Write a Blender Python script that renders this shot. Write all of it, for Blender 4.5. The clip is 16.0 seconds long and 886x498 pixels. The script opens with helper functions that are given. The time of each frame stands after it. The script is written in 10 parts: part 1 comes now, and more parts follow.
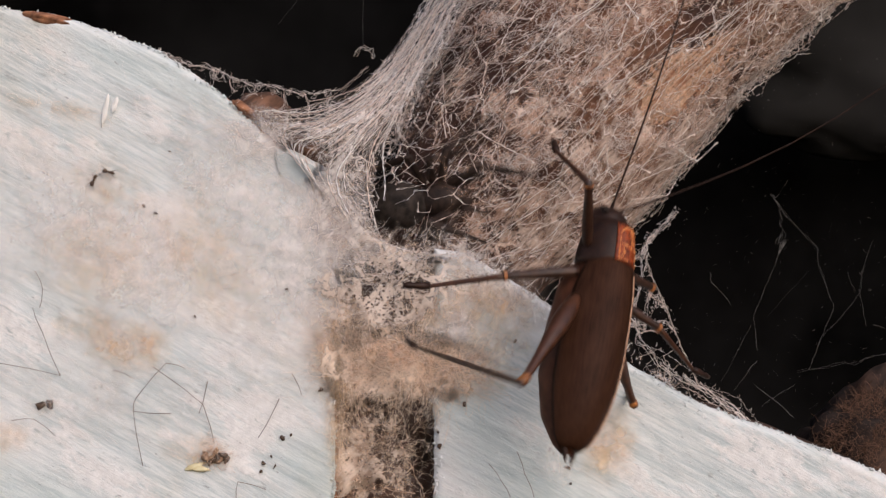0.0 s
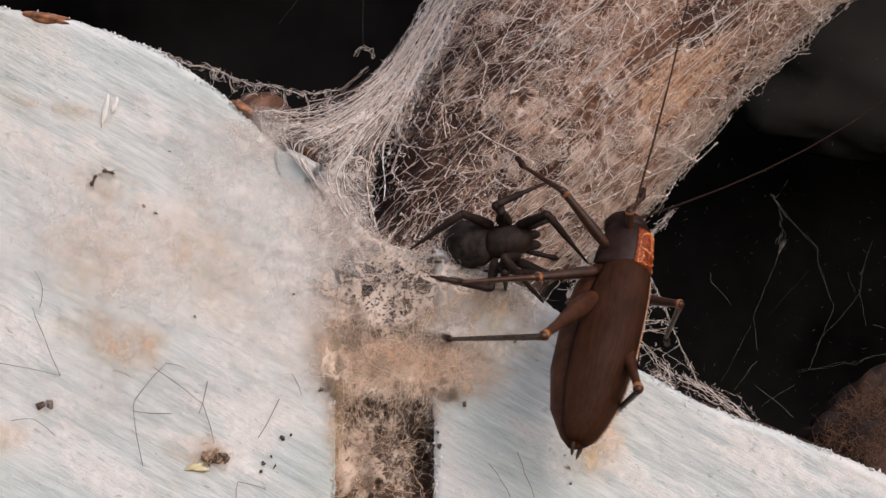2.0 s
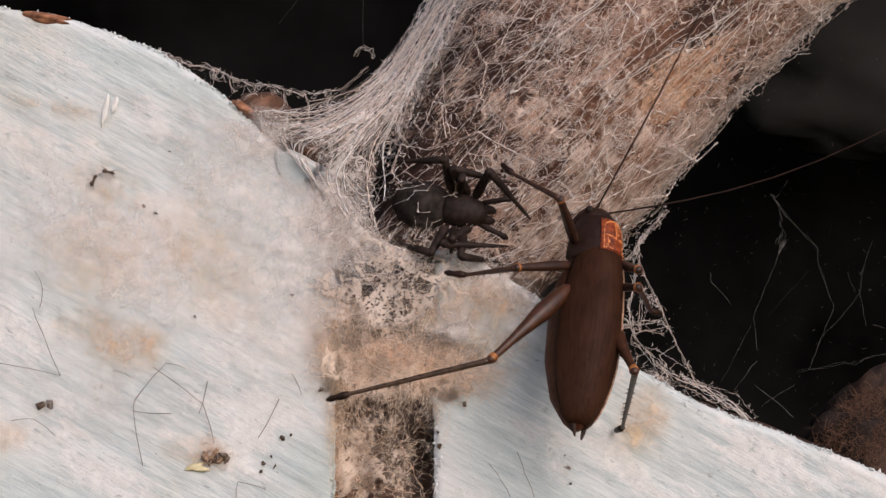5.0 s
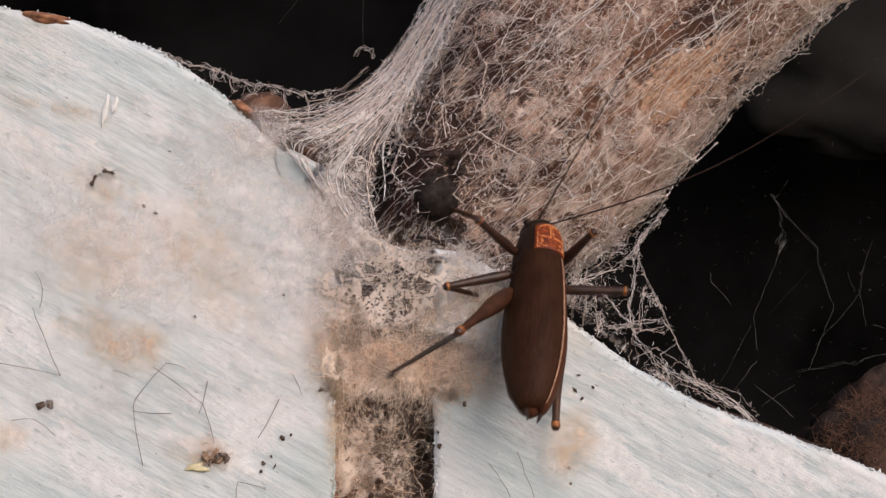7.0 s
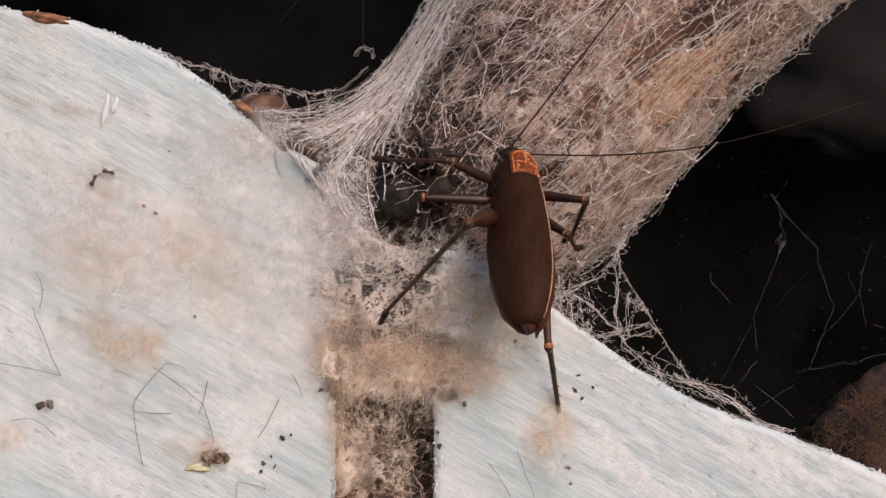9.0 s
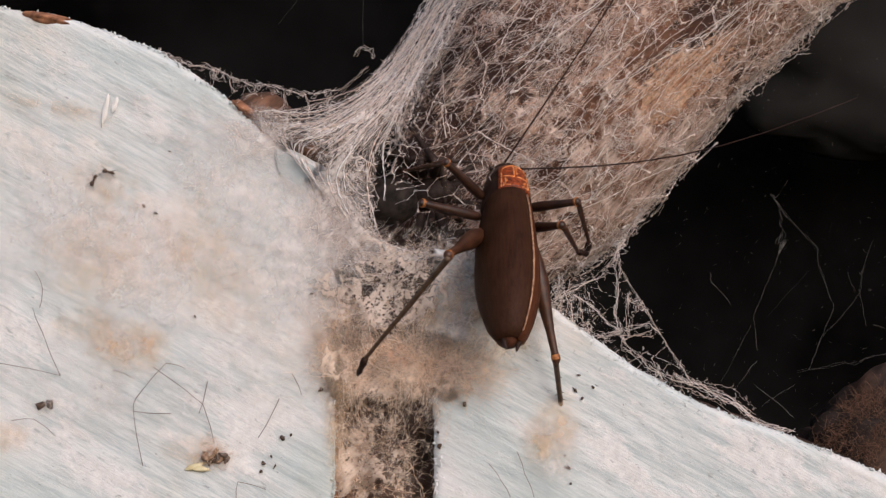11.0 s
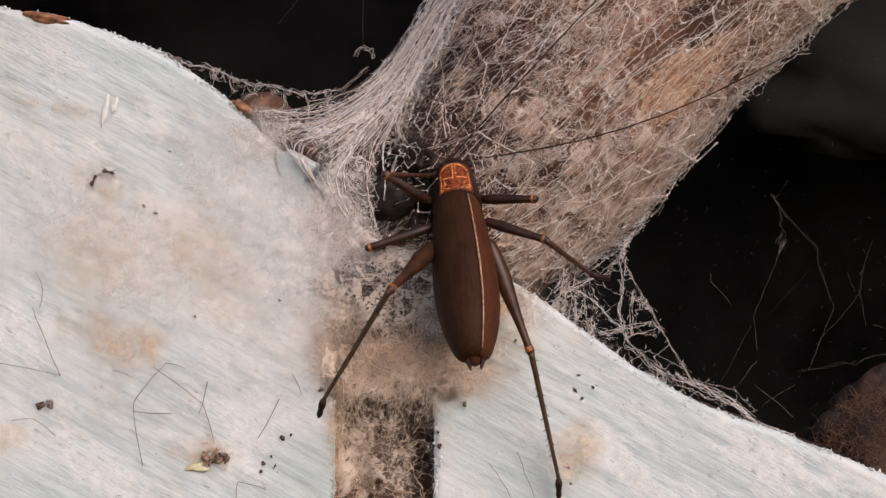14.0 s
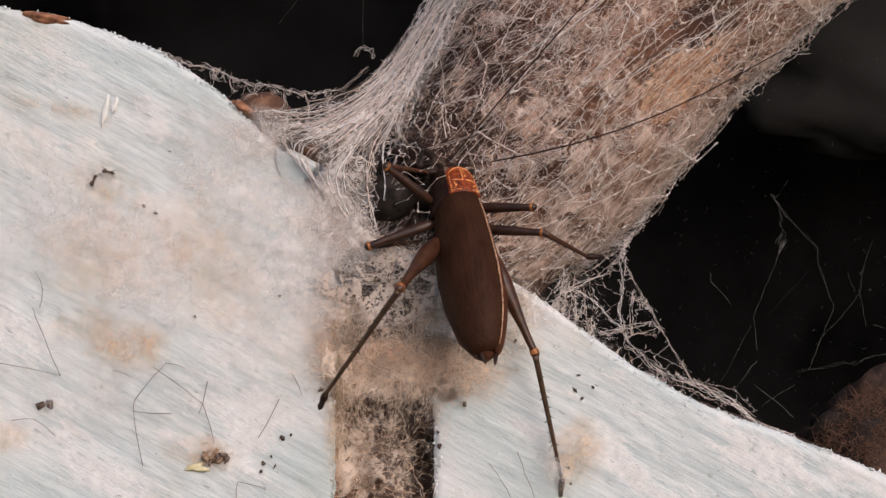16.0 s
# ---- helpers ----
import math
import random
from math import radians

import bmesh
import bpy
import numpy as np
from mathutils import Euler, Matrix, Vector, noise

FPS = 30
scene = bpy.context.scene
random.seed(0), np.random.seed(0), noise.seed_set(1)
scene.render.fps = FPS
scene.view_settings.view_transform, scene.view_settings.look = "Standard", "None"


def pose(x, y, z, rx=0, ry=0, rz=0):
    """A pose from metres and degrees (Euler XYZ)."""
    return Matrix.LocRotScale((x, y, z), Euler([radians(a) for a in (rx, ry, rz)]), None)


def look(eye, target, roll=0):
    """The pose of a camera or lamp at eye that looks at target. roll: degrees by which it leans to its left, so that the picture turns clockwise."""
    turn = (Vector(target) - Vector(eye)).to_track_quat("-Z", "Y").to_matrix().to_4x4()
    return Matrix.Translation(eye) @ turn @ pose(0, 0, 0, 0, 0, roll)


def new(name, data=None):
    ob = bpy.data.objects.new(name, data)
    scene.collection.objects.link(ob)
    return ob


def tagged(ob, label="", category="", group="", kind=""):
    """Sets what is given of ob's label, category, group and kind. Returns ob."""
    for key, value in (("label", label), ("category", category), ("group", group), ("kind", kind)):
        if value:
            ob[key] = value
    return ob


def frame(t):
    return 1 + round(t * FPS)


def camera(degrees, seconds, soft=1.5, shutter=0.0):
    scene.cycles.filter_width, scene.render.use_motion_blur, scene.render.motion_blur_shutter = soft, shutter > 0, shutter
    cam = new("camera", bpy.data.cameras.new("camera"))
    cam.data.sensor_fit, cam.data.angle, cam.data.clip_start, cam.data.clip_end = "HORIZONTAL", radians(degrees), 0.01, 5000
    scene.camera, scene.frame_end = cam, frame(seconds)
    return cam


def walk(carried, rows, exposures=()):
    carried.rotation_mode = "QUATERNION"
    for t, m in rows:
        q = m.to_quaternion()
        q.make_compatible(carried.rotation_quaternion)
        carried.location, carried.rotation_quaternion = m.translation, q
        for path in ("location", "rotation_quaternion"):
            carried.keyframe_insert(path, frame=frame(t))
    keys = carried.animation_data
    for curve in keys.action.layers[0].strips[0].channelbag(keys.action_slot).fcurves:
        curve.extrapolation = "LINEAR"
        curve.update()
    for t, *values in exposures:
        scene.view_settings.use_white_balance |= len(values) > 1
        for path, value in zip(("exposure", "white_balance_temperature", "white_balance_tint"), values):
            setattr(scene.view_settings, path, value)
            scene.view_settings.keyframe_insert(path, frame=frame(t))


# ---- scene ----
D = 0.1831                      # eye to the face of the boards, in metres
U = 0.000085                    # the module in which the plan is drawn, in metres
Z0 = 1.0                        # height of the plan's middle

cam = camera(40, 16.0, soft=1.3, shutter=0.9)
EYE = Vector((0, -D, Z0))
walk(cam, [(0, look(EYE, (0, 0, Z0))), (16, look(EYE, (0, 0, Z0)))], exposures=[(0, 0.02, 6800, 17.5), (16, 0.02, 6800, 17.5)])


def at(u, v, d=0.0):
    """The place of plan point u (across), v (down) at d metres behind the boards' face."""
    k = U * (D + d) / D
    return Vector(((u - 784) * k, d, Z0 + (441 - v) * k))


# ---- world and sun ----
world = bpy.data.worlds.new("world")
scene.world = world
world.use_nodes = True
wn = world.node_tree.nodes
sky = wn.new("ShaderNodeTexSky")
sky.sky_type, sky.sun_disc = "NISHITA", False
sky.sun_elevation, sky.sun_rotation = radians(33), radians(151)
world.node_tree.links.new(sky.outputs[0], wn["Background"].inputs[0])
wn["Background"].inputs[1].default_value = 0.13
sun = new("sun", bpy.data.lights.new("sun", "SUN"))
sun.data.energy, sun.data.angle, sun.data.color = 1.7, radians(40), (1.0, 0.93, 0.86)
sun.matrix_world = look((0.55, -1.0, Z0 + 0.75), (0, 0, Z0))


# ---- materials ----
def material(name, rough=0.7):
    m = bpy.data.materials.new(name)
    m.use_nodes = True
    b = m.node_tree.nodes["Principled BSDF"]
    b.inputs["Roughness"].default_value = rough
    return m, m.node_tree.nodes, m.node_tree.links, b


def noise_node(n, l, scale, detail=4.0, rough=0.55, stretch=(1, 1, 1), turn=(0, 0, 0), source="Object"):
    tc, mp, t, rot = n.new("ShaderNodeTexCoord"), n.new("ShaderNodeMapping"), n.new("ShaderNodeTexNoise"), n.new("ShaderNodeMapping")
    mp.inputs["Scale"].default_value = stretch
    rot.inputs["Rotation"].default_value = turn
    t.inputs["Scale"].default_value, t.inputs["Detail"].default_value, t.inputs["Roughness"].default_value = scale, detail, rough
    l.new(tc.outputs[source], rot.inputs[0])
    l.new(rot.outputs[0], mp.inputs[0])
    l.new(mp.outputs[0], t.inputs[0])
    return t.outputs[0]


def ramp(n, l, value, stops):
    r = n.new("ShaderNodeValToRGB")
    e = r.color_ramp.elements
    while len(e) < len(stops):
        e.new(0.5)
    for k, (p, c) in zip(e, stops):
        k.position, k.color = p, (*c, 1) if len(c) == 3 else c
    l.new(value, r.inputs[0])
    return r.outputs[0]


def mix(n, l, fac, a, b, kind="MIX"):
    m = n.new("ShaderNodeMix")
    m.data_type, m.blend_type = "RGBA", kind
    for s, v in ((0, fac), (6, a), (7, b)):
        if isinstance(v, (int, float)):
            m.inputs[s].default_value = v
        elif isinstance(v, tuple):
            m.inputs[s].default_value = (*v, 1)
        else:
            l.new(v, m.inputs[s])
    return m.outputs[2]


def bump(n, l, b, value, strength, dist):
    k = n.new("ShaderNodeBump")
    k.inputs["Strength"].default_value, k.inputs["Distance"].default_value = strength, dist
    l.new(value, k.inputs["Height"])
    l.new(k.outputs[0], b.inputs["Normal"])


GRAIN = (0, radians(-29), 0)


def limewash():
    """Old limewash: thick white in places, brushed thin over blue-grey wood in others, flaked and pitted."""
    m, n, l, b = material("limewash", 0.8)
    streak = mix(n, l, 0.45, noise_node(n, l, 1.0, 6, 0.65, (75, 300, 900), GRAIN), noise_node(n, l, 1.0, 5, 0.65, (260, 900, 3000), GRAIN))
    broad = noise_node(n, l, 1.0, 5, 0.6, (13, 26, 34), GRAIN)
    fine = noise_node(n, l, 2600, 4, 0.7)
    s = ramp(n, l, streak, [(0.40, (0, 0, 0)), (0.58, (1, 1, 1))])
    g = ramp(n, l, broad, [(0.48, (1, 1, 1)), (0.60, (0, 0, 0))])
    blue = mix(n, l, s, (0.51, 0.58, 0.59), (0.77, 0.795, 0.79))
    mott = ramp(n, l, noise_node(n, l, 700, 5, 0.75), [(0.35, (0.72, 0.71, 0.70)), (0.62, (0.87, 0.855, 0.84))])
    white = mix(n, l, s, (0.75, 0.75, 0.745), (0.86, 0.845, 0.83))
    thick = ramp(n, l, noise_node(n, l, 1.0, 7, 0.68, (55, 90, 130), GRAIN), [(0.51, (0, 0, 0)), (0.58, (1, 1, 1))])
    c = mix(n, l, thick, mix(n, l, g, white, blue), mott)
    worn = ramp(n, l, noise_node(n, l, 1.0, 8, 0.78, (190, 260, 480), GRAIN), [(0.575, (0, 0, 0)), (0.62, (1, 1, 1))])
    c = mix(n, l, worn, c, mix(n, l, s, (0.36, 0.41, 0.42), (0.66, 0.68, 0.67)))
    for x, z, turn, wide, tall in ((-0.046, 1.027, 22, 0.022, 0.0045), (-0.062, 0.962, 24, 0.030, 0.010), (-0.018, 0.9665, 24, 0.014, 0.008), (0.012, 0.966, 26, 0.020, 0.010),
                                   (-0.034, 1.0215, 25, 0.012, 0.004), (0.004, 0.975, 26, 0.012, 0.006)):
        tc, spot, ball = n.new("ShaderNodeTexCoord"), n.new("ShaderNodeMapping"), n.new("ShaderNodeTexGradient")
        spot.vector_type, ball.gradient_type = "TEXTURE", "SPHERICAL"
        spot.inputs["Location"].default_value, spot.inputs["Rotation"].default_value, spot.inputs["Scale"].default_value = (x, 0, z), (0, radians(turn), 0), (wide, 0.02, tall)
        l.new(tc.outputs["Object"], spot.inputs[0])
        l.new(spot.outputs[0], ball.inputs[0])
        rub = mix(n, l, 0.6, ball.outputs[0], mix(n, l, 0.4, streak, noise_node(n, l, 1.0, 7, 0.7, (120, 200, 420), GRAIN)))
        c = mix(n, l, ramp(n, l, rub, [(0.40, (0, 0, 0)), (0.56, (0.85, 0.85, 0.85))]), c, mix(n, l, s, (0.46, 0.55, 0.56), (0.68, 0.735, 0.73)))
    cream = ramp(n, l, noise_node(n, l, 40, 4, 0.6), [(0.55, (1, 1, 1)), (0.75, (0.96, 0.90, 0.83))])
    c = mix(n, l, 1.0, c, cream, "MULTIPLY")
    pits = ramp(n, l, noise_node(n, l, 1.0, 5, 0.7, (500, 900, 1700), GRAIN), [(0.29, (0.34, 0.34, 0.35)), (0.37, (1, 1, 1))])
    l.new(mix(n, l, 1.0, c, pits, "MULTIPLY"), b.inputs["Base Color"])
    bump(n, l, b, mix(n, l, 0.35, mix(n, l, 0.65, s, thick), fine), 0.6, 0.00016)
    return m


def bark(name, dark, tan, low=0.40, high=0.62, start=None, end=None):
    """Wood with long grain, tan in patches: everywhere, or growing from start to end across the limb."""
    m, n, l, b = material(name, 0.85)
    g = noise_node(n, l, 1.0, 6, 0.62, (260, 260, 900), (0, radians(42), 0))
    p = noise_node(n, l, 55, 3, 0.5)
    f = ramp(n, l, p, [(low, (0, 0, 0)), (high, (1, 1, 1))])
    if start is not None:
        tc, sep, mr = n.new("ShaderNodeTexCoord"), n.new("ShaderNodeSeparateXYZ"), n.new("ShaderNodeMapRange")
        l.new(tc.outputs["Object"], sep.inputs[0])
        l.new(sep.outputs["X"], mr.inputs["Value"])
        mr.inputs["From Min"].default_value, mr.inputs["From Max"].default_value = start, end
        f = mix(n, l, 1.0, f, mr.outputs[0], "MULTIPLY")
    s = ramp(n, l, g, [(0.33, (0.25, 0.22, 0.2)), (0.6, (1, 1, 1))])
    l.new(mix(n, l, 1.0, mix(n, l, f, dark, tan), s, "MULTIPLY"), b.inputs["Base Color"])
    bump(n, l, b, g, 0.8, 0.0006)
    return m


def plain(name, c1, c2, scale, rough, relief=0.0, spec=0.5):
    m, n, l, b = material(name, rough)
    f = noise_node(n, l, scale, 4, 0.6)
    l.new(ramp(n, l, f, [(0.35, c1), (0.65, c2)]), b.inputs["Base Color"])
    b.inputs["Specular IOR Level"].default_value = spec
    if relief:
        bump(n, l, b, f, 0.6, relief)
    return m


def silk(name, c1, c2):
    """Threads: each its own tone."""
    m, n, l, b = material(name, 0.6)
    geo = n.new("ShaderNodeNewGeometry")
    l.new(ramp(n, l, geo.outputs["Random Per Island"], [(0.0, c1), (1.0, c2)]), b.inputs["Base Color"])
    b.inputs["Specular IOR Level"].default_value = 0.3
    return m


def film(name, c1, c2, scale, low, high, most, cell=0.0, haze=0.35):
    """A thin felt of silk: 'dense' on the mesh says how thick it lies; cell is the width of its meshes in metres, 0 for none."""
    m, n, l, b = material(name, 0.8)
    f = noise_node(n, l, scale, 6, 0.65)
    big = noise_node(n, l, scale * 0.22, 4, 0.6)
    l.new(ramp(n, l, big, [(0.40, c1), (0.60, c2)]), b.inputs["Base Color"])
    a = n.new("ShaderNodeAttribute")
    a.attribute_name = "dense"
    k = ramp(n, l, f, [(low, (0, 0, 0)), (high, (most, most, most))])

    def calc(kind, p, q):
        c = n.new("ShaderNodeMath")
        c.operation, c.use_clamp = kind, True
        for s, v in ((0, p), (1, q)):
            if isinstance(v, (int, float)):
                c.inputs[s].default_value = v
            else:
                l.new(v, c.inputs[s])
        return c.outputs[0]

    if cell:
        tc, warp = n.new("ShaderNodeTexCoord"), n.new("ShaderNodeTexNoise")
        warp.inputs["Scale"].default_value, warp.inputs["Detail"].default_value = 0.9 / cell, 6
        l.new(tc.outputs["Object"], warp.inputs[0])
        shift, add = n.new("ShaderNodeVectorMath"), n.new("ShaderNodeVectorMath")
        shift.operation, add.operation = "SCALE", "ADD"
        shift.inputs["Scale"].default_value = cell * 2.2
        l.new(warp.outputs["Color"], shift.inputs[0])
        l.new(tc.outputs["Object"], add.inputs[0])
        l.new(shift.outputs[0], add.inputs[1])
        nets = []
        for size, wide in ((1.0, 0.07), (0.42, 0.09)):
            v = n.new("ShaderNodeTexVoronoi")
            v.feature = "DISTANCE_TO_EDGE"
            v.inputs["Scale"].default_value = 1 / (cell * size)
            l.new(add.outputs[0], v.inputs["Vector"])
            nets.append(ramp(n, l, v.outputs["Distance"], [(0.0, (1, 1, 1)), (wide * 0.35, (0.75, 0.75, 0.75)), (wide, (0.18, 0.18, 0.18)), (wide * 2.6, (0, 0, 0))]))
        k = calc("ADD", calc("MAXIMUM", nets[0], calc("MULTIPLY", nets[1], 0.7)), calc("MULTIPLY", k, haze))
        k = calc("MULTIPLY", k, ramp(n, l, noise_node(n, l, 0.22 / cell, 3, 0.6), [(0.3, (0.25, 0.25, 0.25)), (0.6, (1, 1, 1))]))
    l.new(calc("MULTIPLY", a.outputs["Fac"], k), b.inputs["Alpha"])
    bump(n, l, b, f, 0.4, 0.0003)
    return m


def holed(name, c1, c2, cell, soft=2.6, streak=False):
    """Cottony silk worn into round holes: the thinner it lies ('dense' on the mesh), the wider they open."""
    m, n, l, b = material(name, 0.8)

    def calc(kind, p, q, clamp=False):
        c = n.new("ShaderNodeMath")
        c.operation, c.use_clamp = kind, clamp
        for s, v in ((0, p), (1, q)):
            if isinstance(v, (int, float)):
                c.inputs[s].default_value = v
            else:
                l.new(v, c.inputs[s])
        return c.outputs[0]
    tc, warp = n.new("ShaderNodeTexCoord"), n.new("ShaderNodeTexNoise")
    warp.inputs["Scale"].default_value, warp.inputs["Detail"].default_value = 0.8 / cell, 4
    l.new(tc.outputs["Object"], warp.inputs[0])
    shift, add = n.new("ShaderNodeVectorMath"), n.new("ShaderNodeVectorMath")
    shift.operation, add.operation = "SCALE", "ADD"
    shift.inputs["Scale"].default_value = cell * 1.5
    l.new(warp.outputs["Color"], shift.inputs[0])
    l.new(tc.outputs["Object"], add.inputs[0])
    l.new(shift.outputs[0], add.inputs[1])
    gaps = []
    for size, deep in ((1.0, 1.0), (0.45, 0.75), (0.2, 0.5)):
        v = n.new("ShaderNodeTexVoronoi")
        v.feature = "DISTANCE_TO_EDGE"
        v.inputs["Scale"].default_value = 1 / (cell * size)
        l.new(add.outputs[0], v.inputs["Vector"])
        gaps.append(calc("MULTIPLY", v.outputs["Distance"], 2.3 * deep))
    gap = calc("MAXIMUM", calc("MAXIMUM", gaps[0], gaps[1]), gaps[2])
    grain = noise_node(n, l, 1.0, 5, 0.6, (230, 420, 2600), (0, radians(43), 0)) if streak else noise_node(n, l, 1.6 / cell, 6, 0.7)
    big = noise_node(n, l, 0.28 / cell, 3, 0.6)
    fine = noise_node(n, l, 7 / cell, 4, 0.7)
    a = n.new("ShaderNodeAttribute")
    a.attribute_name = "dense"
    k = calc("SUBTRACT", calc("MULTIPLY", a.outputs["Fac"], 1.15), gap)
    k = calc("ADD", k, calc("MULTIPLY", calc("SUBTRACT", grain, 0.5), 0.9))
    k = calc("ADD", k, calc("MULTIPLY", calc("SUBTRACT", big, 0.5), 0.7))
    k = calc("MULTIPLY", k, soft, True)
    k = calc("MULTIPLY", k, ramp(n, l, fine, [(0.3, (0.35, 0.35, 0.35)), (0.62, (0.97, 0.97, 0.97))]))
    l.new(calc("MULTIPLY", k, calc("MULTIPLY", a.outputs["Fac"], 6, True), True), b.inputs["Alpha"])
    l.new(ramp(n, l, grain, [(0.38, c1), (0.56, c2)]), b.inputs["Base Color"])
    folds = noise_node(n, l, 2.4 / cell, 5, 0.6)
    bump(n, l, b, folds, 0.8, 0.0007)
    return m


def gauze(name, c1, c2, cell, most=0.92, pits=0.6, streak=0.35, edge=0.05, least=0.5):
    """A smooth haze of silk with round holes: the thinner it lies ('dense' on the mesh), the more of its cells open, down to a bare net."""
    m, n, l, b = material(name, 0.8)

    def calc(kind, p, q, clamp=False):
        c = n.new("ShaderNodeMath")
        c.operation, c.use_clamp = kind, clamp
        for k, v in ((0, p), (1, q)):
            if isinstance(v, (int, float)):
                c.inputs[k].default_value = v
            else:
                l.new(v, c.inputs[k])
        return c.outputs[0]
    tc, warp = n.new("ShaderNodeTexCoord"), n.new("ShaderNodeTexNoise")
    warp.inputs["Scale"].default_value, warp.inputs["Detail"].default_value = 1.1 / cell, 3
    l.new(tc.outputs["Object"], warp.inputs[0])
    shift, add = n.new("ShaderNodeVectorMath"), n.new("ShaderNodeVectorMath")
    shift.operation, add.operation = "SCALE", "ADD"
    shift.inputs["Scale"].default_value = cell * 0.9
    l.new(warp.outputs["Color"], shift.inputs[0])
    l.new(tc.outputs["Object"], add.inputs[0])
    l.new(shift.outputs[0], add.inputs[1])

    def voronoi(size, feature):
        v = n.new("ShaderNodeTexVoronoi")
        v.feature = feature
        v.inputs["Scale"].default_value = 1 / size
        l.new(add.outputs[0], v.inputs["Vector"])
        return v.outputs["Distance"]
    a = n.new("ShaderNodeAttribute")
    a.attribute_name = "dense"
    big = noise_node(n, l, 0.33 / cell, 3, 0.55)
    haze = noise_node(n, l, 0.8 / cell, 5, 0.6)
    lines = noise_node(n, l, 1.0, 5, 0.6, (260, 420, 2300), (0, radians(43), 0))
    limit = calc("ADD", calc("ADD", calc("MULTIPLY", a.outputs["Fac"], 0.40), edge), calc("MULTIPLY", calc("SUBTRACT", big, 0.5), 0.65))
    d1, d2 = voronoi(cell, "DISTANCE_TO_EDGE"), voronoi(cell * 0.42, "DISTANCE_TO_EDGE")
    hole1 = calc("MULTIPLY", calc("SUBTRACT", d1, limit), 8, True)
    hole2 = calc("MULTIPLY", calc("SUBTRACT", d2, calc("ADD", limit, 0.06)), 6, True)
    pit = calc("MULTIPLY", calc("SUBTRACT", 0.34 + 0.1 * (pits > 0.9), voronoi(cell * 0.2, "F1")), 6, True)
    pit = calc("MULTIPLY", pit, ramp(n, l, noise_node(n, l, 1.5 / cell, 3, 0.6), [(0.42 - 0.08 * (pits > 0.9), (0, 0, 0)), (0.56 - 0.08 * (pits > 0.9), (1, 1, 1))]))

    def rest(value, amount):
        return calc("SUBTRACT", 1.0, calc("MULTIPLY", value, amount))
    k = calc("MULTIPLY", calc("MULTIPLY", rest(hole1, 0.96), rest(hole2, 0.8)), rest(pit, pits))
    k = calc("MULTIPLY", k, ramp(n, l, haze, [(0.36, (least, least, least)), (0.62, (most, most, most))]))
    k = calc("MULTIPLY", k, ramp(n, l, lines, [(0.36, (1 - streak, 1 - streak, 1 - streak)), (0.56, (1, 1, 1))]))
    l.new(calc("MULTIPLY", k, calc("MULTIPLY", a.outputs["Fac"], 3.5, True), True), b.inputs["Alpha"])
    tone = mix(n, l, 0.5, haze, lines)
    rope = ramp(n, l, d1, [(0.0, (1, 1, 1)), (0.07, (0.2, 0.2, 0.2)), (0.15, (0, 0, 0))])
    l.new(mix(n, l, rope, ramp(n, l, tone, [(0.36, c1), (0.58, c2)]), c2), b.inputs["Base Color"])
    bump(n, l, b, mix(n, l, 0.25, haze, lines), 0.4, 0.0003)
    return m


LIME = limewash()
BARE = bark("bare_wood", (0.30, 0.12, 0.065), (0.52, 0.23, 0.12), 0.35, 0.6)
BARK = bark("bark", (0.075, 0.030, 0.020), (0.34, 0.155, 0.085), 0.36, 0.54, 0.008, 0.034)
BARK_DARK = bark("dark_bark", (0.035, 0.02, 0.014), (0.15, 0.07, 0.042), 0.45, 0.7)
# Near-black with faint grey patches, standing for the unlit depth behind.
VOID = plain("unlit_black", (0.0025, 0.0024, 0.0024), (0.0145, 0.014, 0.014), 14, 0.95, 0, 0.0)
SILK_WHITE = silk("white_silk", (0.72, 0.56, 0.48), (0.97, 0.94, 0.92))
SILK_PINK = silk("dusty_silk", (0.54, 0.29, 0.20), (0.88, 0.64, 0.52))
SILK_BROWN = silk("brown_silk", (0.40, 0.23, 0.15), (0.80, 0.56, 0.42))
SILK_TAN = silk("tan_lint", (0.76, 0.53, 0.38), (0.94, 0.80, 0.67))
SILK_GREY = silk("grey_silk", (0.08, 0.075, 0.07), (0.40, 0.38, 0.36))
FILM_WHITE = film("white_felt", (0.88, 0.79, 0.75), (0.91, 0.86, 0.83), 420, 0.26, 0.66, 0.9)
FILM_LACE = film("white_lace_felt", (0.82, 0.62, 0.53), (0.90, 0.80, 0.74), 500, 0.38, 0.74, 0.7, 0.0042, 0.25)
FILM_DUST = film("dusty_lace_felt", (0.58, 0.38, 0.28), (0.74, 0.56, 0.45), 600, 0.34, 0.70, 0.85, 0.0025, 0.4)
FILM_COTTON = film("cottony_silk", (0.80, 0.66, 0.59), (0.88, 0.80, 0.76), 950, 0.40, 0.70, 0.9)
HOLED_PINK = gauze("worn_pink_silk", (0.40, 0.19, 0.12), (0.85, 0.58, 0.45), 0.0040, 0.82, 0.7, 0.45, -0.03, 0.25)
HOLED_WHITE = gauze("worn_white_silk", (0.60, 0.36, 0.26), (0.92, 0.73, 0.62), 0.0029, 0.8, 0.6, 0.45, -0.06, 0.12)
HOLED_HEM = gauze("worn_hem_silk", (0.64, 0.50, 0.44), (0.90, 0.82, 0.77), 0.0026, 0.85, 0.6, 0.3, -0.03, 0.25)
HOLED_GRAIN = holed("streaked_silk", (0.50, 0.225, 0.12), (0.90, 0.60, 0.42), 0.0034, 2.2, True)
